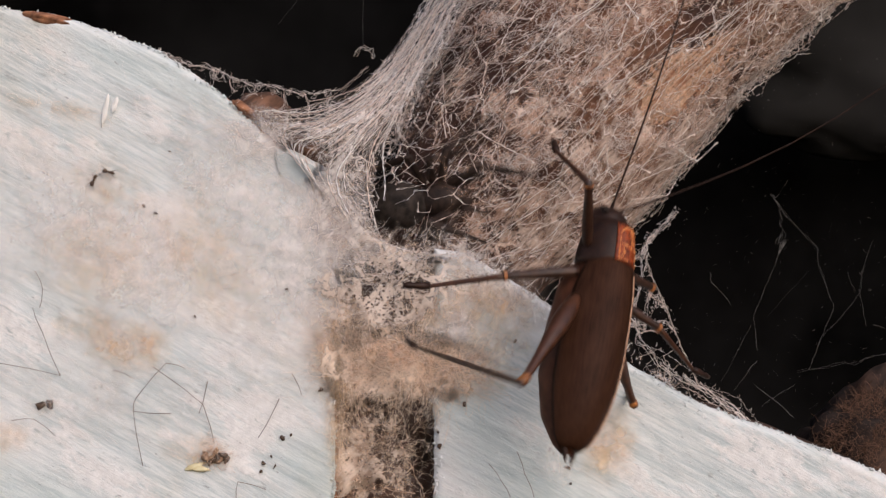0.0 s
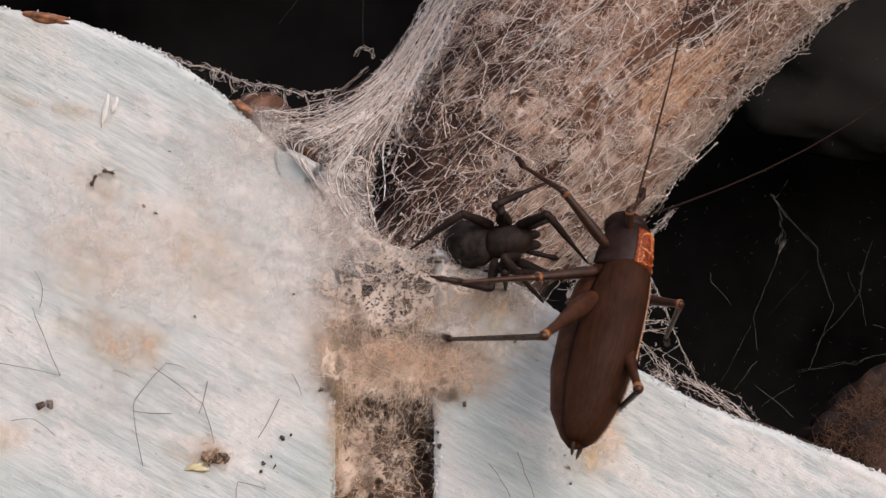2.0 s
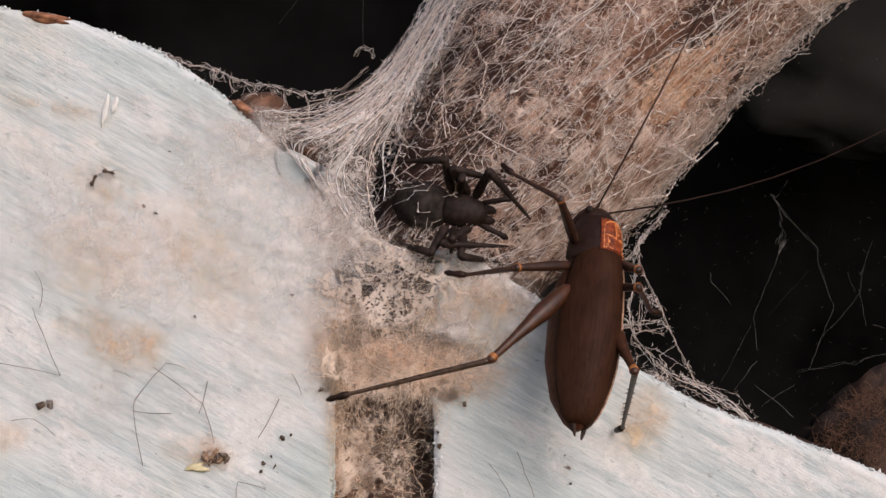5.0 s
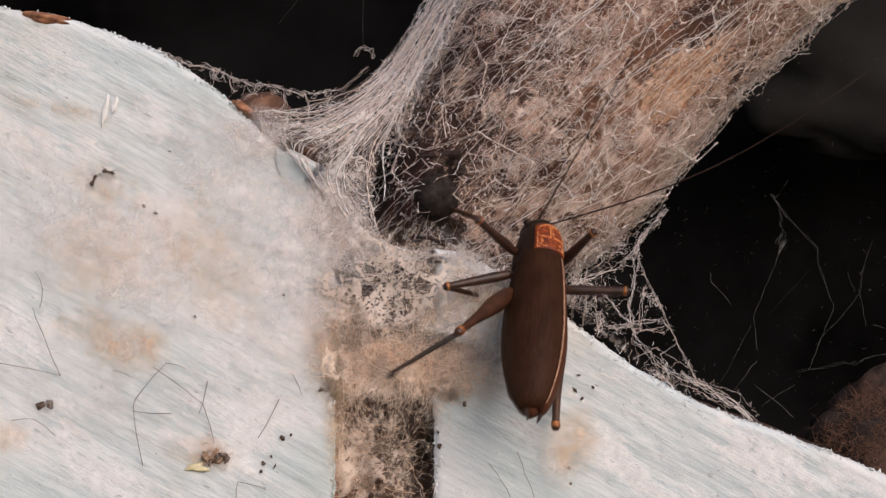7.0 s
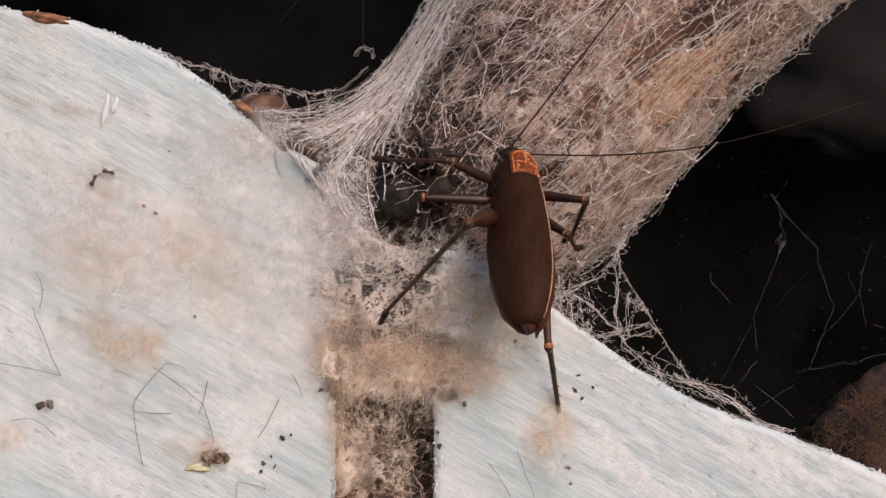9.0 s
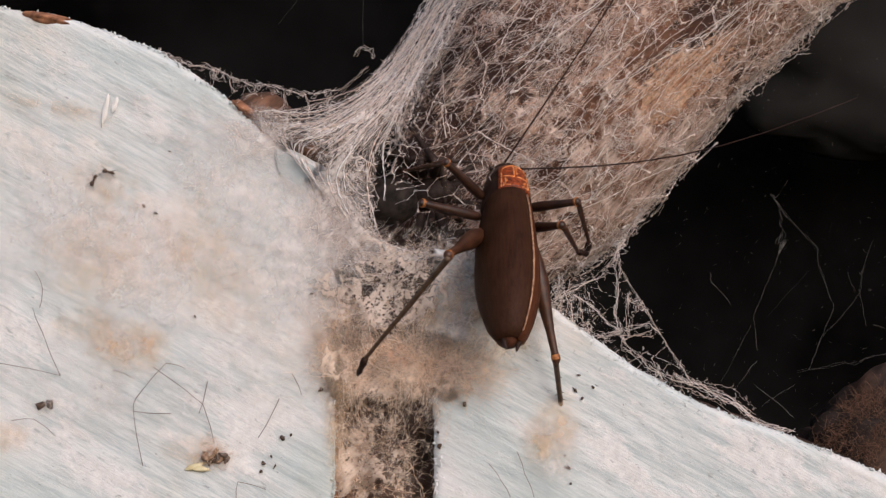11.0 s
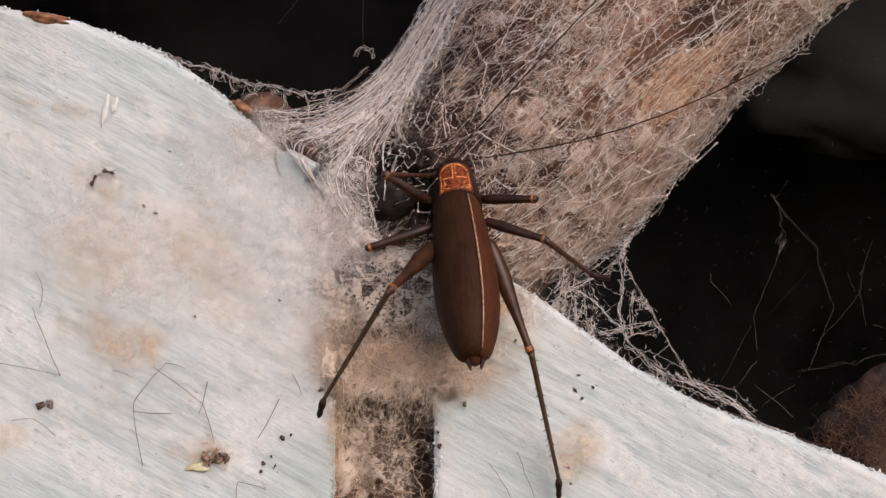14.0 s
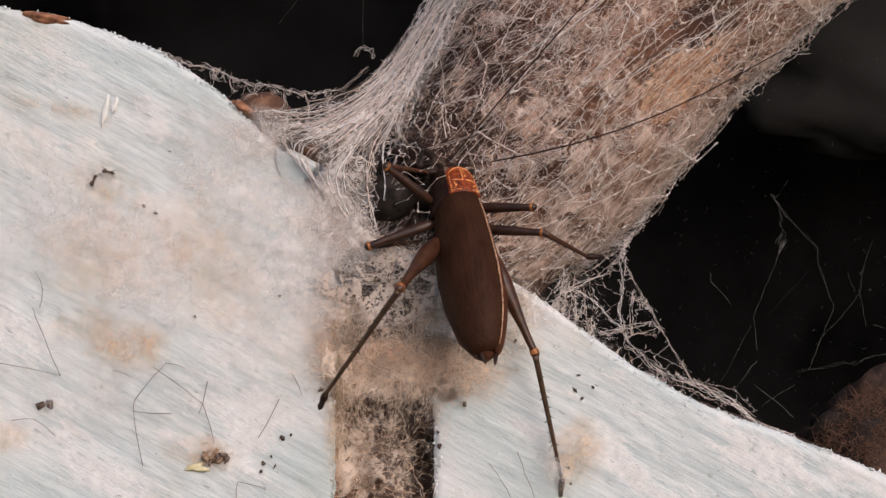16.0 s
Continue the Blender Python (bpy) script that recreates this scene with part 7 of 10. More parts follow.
    walk(CRICKET_LEGS["RM"][0], [(0, pose(0.00374, 0.00697, -0.00187, 25, -0, -101)), (0.2, pose(0.00374, 0.00697, -0.00187, 29, -2, -97)), (0.5, pose(0.00374, 0.00697, -0.00187, 58, -3, -96)), (0.7, pose(0.00374, 0.00697, -0.00187, 54, -8, -93)), (1, pose(0.00374, 0.00697, -0.00187, 43, -3, -97)), (1.2, pose(0.00374, 0.00697, -0.00187, 57, -10, -92)), (1.5, pose(0.00374, 0.00697, -0.00187, 58, -8, -93)), (1.7, pose(0.00374, 0.00697, -0.00187, 78, 1, -96)), (2, pose(0.00374, 0.00697, -0.00187, 95, 11, -97)), (2.2, pose(0.00374, 0.00697, -0.00187, 86, 19, -97)), (2.5, pose(0.00374, 0.00697, -0.00187, 74, 25, -98)), (2.7, pose(0.00374, 0.00697, -0.00187, 95, 26, -98)), (3, pose(0.00374, 0.00697, -0.00187, 117, 19, -100)), (3.2, pose(0.00374, 0.00697, -0.00187, 113, 20, -100)), (3.5, pose(0.00374, 0.00697, -0.00187, 99, 22, -99)), (3.7, pose(0.00374, 0.00697, -0.00187, 100, 23, -99)), (4, pose(0.00374, 0.00697, -0.00187, 101, 24, -99)), (4.2, pose(0.00374, 0.00697, -0.00187, 98, 26, -99)), (5.2, pose(0.00374, 0.00697, -0.00187, 103, 27, -98)), (6.3, pose(0.00374, 0.00697, -0.00187, 107, 30, -97)), (6.5, pose(0.00374, 0.00697, -0.00187, 53, 57, -104)), (6.7, pose(0.00374, 0.00697, -0.00187, 62, 43, -90)), (7, pose(0.00374, 0.00697, -0.00187, 35, 29, -74)), (7.2, pose(0.00374, 0.00697, -0.00187, 39, 32, -80)), (7.5, pose(0.00374, 0.00697, -0.00187, 23, 41, -98)), (7.7, pose(0.00374, 0.00697, -0.00187, 49, 38, -93)), (8, pose(0.00374, 0.00697, -0.00187, 69, 33, -89)), (8.2, pose(0.00374, 0.00697, -0.00187, 66, 46, -96)), (8.5, pose(0.00374, 0.00697, -0.00187, 36, 56, -109)), (8.7, pose(0.00374, 0.00697, -0.00187, 47, 59, -116)), (9, pose(0.00374, 0.00697, -0.00187, 66, 54, -110)), (9.2, pose(0.00374, 0.00697, -0.00187, 66, 44, -103)), (10.2, pose(0.00374, 0.00697, -0.00187, 71, 40, -101)), (11.3, pose(0.00374, 0.00697, -0.00187, 72, 35, -99)), (11.5, pose(0.00374, 0.00697, -0.00187, 69, 29, -96)), (11.7, pose(0.00374, 0.00697, -0.00187, 65, 29, -96)), (12, pose(0.00374, 0.00697, -0.00187, 63, 23, -93)), (12.2, pose(0.00374, 0.00697, -0.00187, 57, 30, -98)), (12.5, pose(0.00374, 0.00697, -0.00187, 39, 38, -106)), (12.7, pose(0.00374, 0.00697, -0.00187, 31, 40, -110)), (13, pose(0.00374, 0.00697, -0.00187, 18, 41, -113)), (13.5, pose(0.00374, 0.00697, -0.00187, 17, 42, -116)), (14, pose(0.00374, 0.00697, -0.00187, 14, 42, -116)), (14.5, pose(0.00374, 0.00697, -0.00187, 20, 41, -113)), (14.75, pose(0.00374, 0.00697, -0.00187, 29, 39, -109)), (15, pose(0.00374, 0.00697, -0.00187, 49, 35, -101)), (15.3, pose(0.00374, 0.00697, -0.00187, 49, 33, -99)), (15.6, pose(0.00374, 0.00697, -0.00187, 46, 32, -99)), (16, pose(0.00374, 0.00697, -0.00187, 43, 32, -99))])
    walk(CRICKET_LEGS["RM"][1], [(0, pose(0.01298, 0.00514, 0.00246, 6, 0, -104)), (0.2, pose(0.01275, 0.00604, 0.00318, 0, -0, -99)), (0.5, pose(0.00922, 0.00684, 0.00693, -0, -0, -90)), (0.7, pose(0.00982, 0.00793, 0.00647, -11, 0, -84)), (1, pose(0.01131, 0.00650, 0.00520, -21, -5, -101)), (1.2, pose(0.00949, 0.00824, 0.00667, -31, 4, -83)), (1.5, pose(0.00935, 0.00794, 0.00680, -54, 8, -79)), (1.7, pose(0.00594, 0.00664, 0.00826, -42, 1, -85)), (2, pose(0.00256, 0.00506, 0.00825, -33, -6, -94)), (2.2, pose(0.00410, 0.00354, 0.00791, -42, 2, -84)), (2.5, pose(0.00598, 0.00244, 0.00718, -42, 19, -65)), (2.7, pose(0.00214, 0.00262, 0.00741, -39, 13, -73)), (3, pose(-0.00142, 0.00490, 0.00688, -35, 4, -84)), (3.2, pose(-0.00083, 0.00448, 0.00710, -33, 5, -83)), (3.5, pose(0.00157, 0.00350, 0.00766, -45, 4, -84)), (3.7, pose(0.00140, 0.00329, 0.00754, -36, 4, -85)), (4, pose(0.00118, 0.00309, 0.00740, -19, 5, -83)), (4.2, pose(0.00169, 0.00280, 0.00740, -24, 6, -79)), (5.2, pose(0.00070, 0.00272, 0.00709, -27, 5, -82)), (6.3, pose(0.00003, 0.00247, 0.00671, -33, 4, -83)), (6.5, pose(0.00815, -0.00128, 0.00260, -12, -5, -105)), (6.7, pose(0.00866, 0.00075, 0.00481, -37, 4, -85)), (7, pose(0.01273, 0.00660, 0.00328, -79, 28, -70)), (7.2, pose(0.01233, 0.00497, 0.00359, -67, 20, -73)), (7.5, pose(0.01289, 0.00312, 0.00113, -57, -4, -86)), (7.7, pose(0.01020, 0.00170, 0.00430, -45, 1, -82)), (8, pose(0.00759, 0.00175, 0.00622, -31, 5, -76)), (8.2, pose(0.00725, -0.00028, 0.00466, -42, 8, -72)), (8.5, pose(0.01004, -0.00055, 0.00149, -47, 12, -68)), (8.7, pose(0.00726, -0.00200, 0.00197, -51, 18, -62)), (9, pose(0.00512, -0.00164, 0.00374, -42, 17, -64)), (9.2, pose(0.00635, -0.00044, 0.00490, -44, 15, -66)), (10.2, pose(0.00593, 0.00017, 0.00565, -48, 12, -69)), (11.3, pose(0.00600, 0.00088, 0.00621, -54, 10, -70)), (11.5, pose(0.00694, 0.00193, 0.00661, -62, 9, -71)), (11.7, pose(0.00754, 0.00191, 0.00635, -46, 14, -68)), (12, pose(0.00832, 0.00320, 0.00664, -15, 17, -61)), (12.2, pose(0.00874, 0.00185, 0.00563, -19, 14, -73)), (12.5, pose(0.01044, 0.00094, 0.00325, -20, 3, -102)), (12.7, pose(0.01089, 0.00070, 0.00227, -30, 4, -100)), (13, pose(0.01209, 0.00129, 0.00050, -35, 2, -104)), (13.5, pose(0.01180, 0.00084, 0.00039, -41, 2, -104)), (14, pose(0.01200, 0.00099, 0.00002, -48, 1, -105)), (14.5, pose(0.01180, 0.00100, 0.00077, -48, 1, -105)), (14.75, pose(0.01129, 0.00102, 0.00202, -39, 2, -103)), (15, pose(0.00947, 0.00124, 0.00460, -16, 2, -104)), (15.3, pose(0.00977, 0.00168, 0.00470, -17, 3, -99)), (15.6, pose(0.01016, 0.00186, 0.00447, -20, 5, -95)), (16, pose(0.01069, 0.00208, 0.00407, -25, 6, -91))])
    walk(CRICKET_LEGS["RH"][0], [(0, pose(0.00391, 0.00306, -0.00136, -7, 0, -114)), (0.2, pose(0.00391, 0.00306, -0.00136, -12, 1, -106)), (0.5, pose(0.00391, 0.00306, -0.00136, -20, 1, -107)), (0.7, pose(0.00391, 0.00306, -0.00136, -21, 3, -101)), (1, pose(0.00391, 0.00306, -0.00136, -11, -3, -121)), (1.2, pose(0.00391, 0.00306, -0.00136, 6, -2, -105)), (1.5, pose(0.00391, 0.00306, -0.00136, 12, 12, -179)), (1.7, pose(0.00391, 0.00306, -0.00136, 24, 14, 173)), (2, pose(0.00391, 0.00306, -0.00136, 34, 19, 164)), (2.2, pose(0.00391, 0.00306, -0.00136, 21, 12, 177)), (2.5, pose(0.00391, 0.00306, -0.00136, -7, 8, -148)), (2.7, pose(0.00391, 0.00306, -0.00136, -8, 7, -154)), (3, pose(0.00391, 0.00306, -0.00136, 46, 12, -166)), (3.2, pose(0.00391, 0.00306, -0.00136, 52, 11, -166)), (3.5, pose(0.00391, 0.00306, -0.00136, 19, 16, -173)), (3.7, pose(0.00391, 0.00306, -0.00136, 50, 23, 176)), (3.85, pose(0.00391, 0.00306, -0.00136, 47, -10, -155)), (4, pose(0.00391, 0.00306, -0.00136, 24, -36, -117)), (4.1, pose(0.00391, 0.00306, -0.00136, 38, -13, -156)), (4.2, pose(0.00391, 0.00306, -0.00136, 35, 12, 170)), (5.2, pose(0.00391, 0.00306, -0.00136, 34, 11, 172)), (6.3, pose(0.00391, 0.00306, -0.00136, 63, 19, 165)), (6.5, pose(0.00391, 0.00306, -0.00136, 20, -11, -162)), (6.7, pose(0.00391, 0.00306, -0.00136, 34, 1, 174)), (7, pose(0.00391, 0.00306, -0.00136, -30, 0, -164)), (7.2, pose(0.00391, 0.00306, -0.00136, -36, -1, -166)), (7.5, pose(0.00391, 0.00306, -0.00136, -36, -8, -175)), (7.7, pose(0.00391, 0.00306, -0.00136, -31, -4, -169)), (8, pose(0.00391, 0.00306, -0.00136, -24, -0, -162)), (8.2, pose(0.00391, 0.00306, -0.00136, -21, 0, -160)), (8.5, pose(0.00391, 0.00306, -0.00136, -17, 3, -152)), (8.7, pose(0.00391, 0.00306, -0.00136, -25, 4, -151)), (9, pose(0.00391, 0.00306, -0.00136, -32, -1, -159)), (9.2, pose(0.00391, 0.00306, -0.00136, -30, 1, -156)), (10.2, pose(0.00391, 0.00306, -0.00136, -32, -1, -159)), (11.3, pose(0.00391, 0.00306, -0.00136, -31, 2, -154)), (11.5, pose(0.00391, 0.00306, -0.00136, -30, 2, -155)), (11.7, pose(0.00391, 0.00306, -0.00136, 9, 2, -154)), (12, pose(0.00391, 0.00306, -0.00136, 17, 6, -169)), (12.2, pose(0.00391, 0.00306, -0.00136, -9, 5, -159)), (12.5, pose(0.00391, 0.00306, -0.00136, -17, 7, -152)), (12.7, pose(0.00391, 0.00306, -0.00136, -26, 6, -154)), (13, pose(0.00391, 0.00306, -0.00136, -29, 3, -160)), (13.5, pose(0.00391, 0.00306, -0.00136, -30, 1, -162)), (14, pose(0.00391, 0.00306, -0.00136, -29, 1, -164)), (14.5, pose(0.00391, 0.00306, -0.00136, -29, 0, -164)), (14.75, pose(0.00391, 0.00306, -0.00136, -26, 2, -161)), (15, pose(0.00391, 0.00306, -0.00136, -17, 5, -153)), (15.3, pose(0.00391, 0.00306, -0.00136, -19, 5, -153)), (15.6, pose(0.00391, 0.00306, -0.00136, -21, 5, -153)), (16, pose(0.00391, 0.00306, -0.00136, -22, 5, -154))])
    walk(CRICKET_LEGS["RH"][1], [(0, pose(0.01974, -0.00395, -0.00337, -38, -0, -51)), (0.05, pose(0.01989, -0.00335, -0.00375, -54, 23, -29)), (0.1, pose(0.02004, -0.00275, -0.00412, -62, 50, -9)), (0.15, pose(0.02019, -0.00215, -0.00450, -41, 77, 36)), (0.2, pose(0.02034, -0.00155, -0.00488, 59, 67, 159)), (0.5, pose(0.01961, -0.00164, -0.00727, 30, 68, 157)), (0.7, pose(0.01994, 0.00020, -0.00757, 48, 66, 163)), (0.775, pose(0.01956, -0.00134, -0.00684, -53, 63, 57)), (0.85, pose(0.01919, -0.00289, -0.00612, -72, 26, 31)), (0.925, pose(0.01881, -0.00443, -0.00539, -74, -13, 20)), (1, pose(0.01844, -0.00598, -0.00467, -65, -51, 4)), (1.2, pose(0.02064, -0.00148, 0.00046, -92, -42, 6)), (1.5, pose(0.00342, -0.01400, 0.00218, -46, -43, 5)), (1.7, pose(0.00037, -0.01256, 0.00552, -66, -46, 3)), (2, pose(-0.00300, -0.00995, 0.00794, -95, -47, 2)), (2.2, pose(0.00172, -0.01312, 0.00472, -91, -31, 1)), (2.5, pose(0.01330, -0.01146, -0.00354, -90, -15, 1)), (2.7, pose(0.01186, -0.01225, -0.00385, -91, -12, 1)), (3, pose(0.00438, -0.00929, 0.01092, -101, -35, 4)), (3.2, pose(0.00395, -0.00790, 0.01219, -101, -49, 7)), (3.5, pose(0.00453, -0.01350, 0.00403, -95, -36, 5)), (3.7, pose(-0.00214, -0.00780, 0.01085, -101, -64, 11)), (4, pose(0.01996, -0.00045, 0.00445, -92, -43, 7)), (4.2, pose(-0.00059, -0.01066, 0.00839, -87, -64, 7)), (5.2, pose(0.00012, -0.01099, 0.00823, -94, -45, 6)), (6.3, pose(-0.00303, -0.00333, 0.01329, -99, -59, 9)), (6.5, pose(0.01009, -0.01211, 0.00457, -92, -54, 8)), (6.7, pose(0.00222, -0.01121, 0.00849, -92, -34, 7)), (7, pose(0.00821, -0.01135, -0.01017, -27, -37, 6)), (7.2, pose(0.00724, -0.01056, -0.01171, -45, -31, 15)), (7.5, pose(0.00370, -0.01119, -0.01138, -79, -9, 27)), (7.7, pose(0.00604, -0.01173, -0.01033, -73, -15, 26)), (8, pose(0.00884, -0.01212, -0.00836, -66, -18, 24)), (8.2, pose(0.00939, -0.01224, -0.00765, -80, -26, 22)), (8.5, pose(0.01186, -0.01159, -0.00645, -127, -28, 22)), (8.7, pose(0.01205, -0.01050, -0.00868, -107, -20, 17)), (9, pose(0.00921, -0.01078, -0.01052, -120, -27, 21)), (9.2, pose(0.01009, -0.01078, -0.00995, -109, -29, 22)), (10.2, pose(0.00893, -0.01082, -0.01063, -111, -21, 19)), (11.3, pose(0.01067, -0.01019, -0.01043, -101, -22, 19)), (11.5, pose(0.01055, -0.01047, -0.01010, -100, -19, 18)), (11.7, pose(0.01146, -0.01241, 0.00133, -97, -19, 18)), (12, pose(0.00649, -0.01343, 0.00366, -92, -47, 21)), (12.2, pose(0.01030, -0.01291, -0.00413, -125, -26, 12)), (12.5, pose(0.01228, -0.01132, -0.00653, -141, -23, 9)), (12.7, pose(0.01160, -0.01064, -0.00890, -128, -21, 7)), (13, pose(0.00958, -0.01107, -0.00984, -132, -15, 2)), (13.5, pose(0.00878, -0.01129, -0.00996, -132, -13, -0)), (14, pose(0.00829, -0.01156, -0.00976, -132, -11, -2)), (14.5, pose(0.00807, -0.01164, -0.00974, -131, -11, -2)), (14.75, pose(0.00937, -0.01160, -0.00902, -130, -15, 2)), (15, pose(0.01193, -0.01159, -0.00634, -133, -26, 11)), (15.3, pose(0.01184, -0.01137, -0.00705, -131, -25, 11)), (15.6, pose(0.01165, -0.01128, -0.00754, -130, -24, 10)), (16, pose(0.01135, -0.01133, -0.00777, -131, -23, 8))])
    walk(FEELERS[0], [(0, pose(-0.00077, 0.01768, -0.00034, 21, 7, 23)), (0.2, pose(-0.00077, 0.01768, -0.00034, 24, 7, 23)), (0.5, pose(-0.00077, 0.01768, -0.00034, 1, 12, 40)), (0.7, pose(-0.00077, 0.01768, -0.00034, -12, 21, 47)), (1, pose(-0.00077, 0.01768, -0.00034, 3, 16, 15)), (1.2, pose(-0.00077, 0.01768, -0.00034, 14, 12, 31)), (1.5, pose(-0.00077, 0.01768, -0.00034, 35, 5, 6)), (1.7, pose(-0.00077, 0.01768, -0.00034, 24, 17, 29)), (2, pose(-0.00077, 0.01768, -0.00034, 14, 9, 29)), (2.2, pose(-0.00077, 0.01768, -0.00034, 23, 8, 28)), (2.5, pose(-0.00077, 0.01768, -0.00034, 54, -15, -1)), (2.7, pose(-0.00077, 0.01768, -0.00034, 51, -14, -3)), (3, pose(-0.00077, 0.01768, -0.00034, 71, -43, -57)), (3.2, pose(-0.00077, 0.01768, -0.00034, 31, -4, 18)), (3.5, pose(-0.00077, 0.01768, -0.00034, 35, 28, 32)), (3.7, pose(-0.00077, 0.01768, -0.00034, 28, 16, 25)), (4, pose(-0.00077, 0.01768, -0.00034, 49, -23, -20)), (4.2, pose(-0.00077, 0.01768, -0.00034, 51, -27, -23)), (5.2, pose(-0.00077, 0.01768, -0.00034, 38, 7, 17)), (6.3, pose(-0.00077, 0.01768, -0.00034, 37, 15, 23)), (6.5, pose(-0.00077, 0.01768, -0.00034, 51, -6, -45)), (6.7, pose(-0.00077, 0.01768, -0.00034, 49, 13, 5)), (7, pose(-0.00077, 0.01768, -0.00034, 52, 16, 8)), (7.2, pose(-0.00077, 0.01768, -0.00034, 40, 1, -68)), (7.5, pose(-0.00077, 0.01768, -0.00034, 41, -12, -64)), (7.7, pose(-0.00077, 0.01768, -0.00034, 40, -9, -64)), (8, pose(-0.00077, 0.01768, -0.00034, 42, -6, -42)), (8.2, pose(-0.00077, 0.01768, -0.00034, 47, -12, -49)), (8.5, pose(-0.00077, 0.01768, -0.00034, 64, -15, -59)), (8.7, pose(-0.00077, 0.01768, -0.00034, 55, -3, -44)), (9, pose(-0.00077, 0.01768, -0.00034, 54, -1, -34)), (9.2, pose(-0.00077, 0.01768, -0.00034, 52, 2, -33)), (10.2, pose(-0.00077, 0.01768, -0.00034, 52, 12, -19)), (11.3, pose(-0.00077, 0.01768, -0.00034, 54, 20, -6)), (11.5, pose(-0.00077, 0.01768, -0.00034, 51, 22, -10)), (11.7, pose(-0.00077, 0.01768, -0.00034, 54, 15, 0)), (12, pose(-0.00077, 0.01768, -0.00034, 54, 4, 2)), (12.2, pose(-0.00077, 0.01768, -0.00034, 59, -1, -30)), (12.5, pose(-0.00077, 0.01768, -0.00034, 58, -10, -64)), (12.7, pose(-0.00077, 0.01768, -0.00034, 49, 1, -49)), (13, pose(-0.00077, 0.01768, -0.00034, 36, 4, -53)), (13.5, pose(-0.00077, 0.01768, -0.00034, 31, 5, -54)), (14, pose(-0.00077, 0.01768, -0.00034, 26, 5, -55)), (14.5, pose(-0.00077, 0.01768, -0.00034, 26, 7, -53)), (14.75, pose(-0.00077, 0.01768, -0.00034, 34, 2, -53)), (15, pose(-0.00077, 0.01768, -0.00034, 54, -9, -56)), (15.3, pose(-0.00077, 0.01768, -0.00034, 54, -6, -55)), (15.6, pose(-0.00077, 0.01768, -0.00034, 52, -4, -53)), (16, pose(-0.00077, 0.01768, -0.00034, 49, -3, -54))])
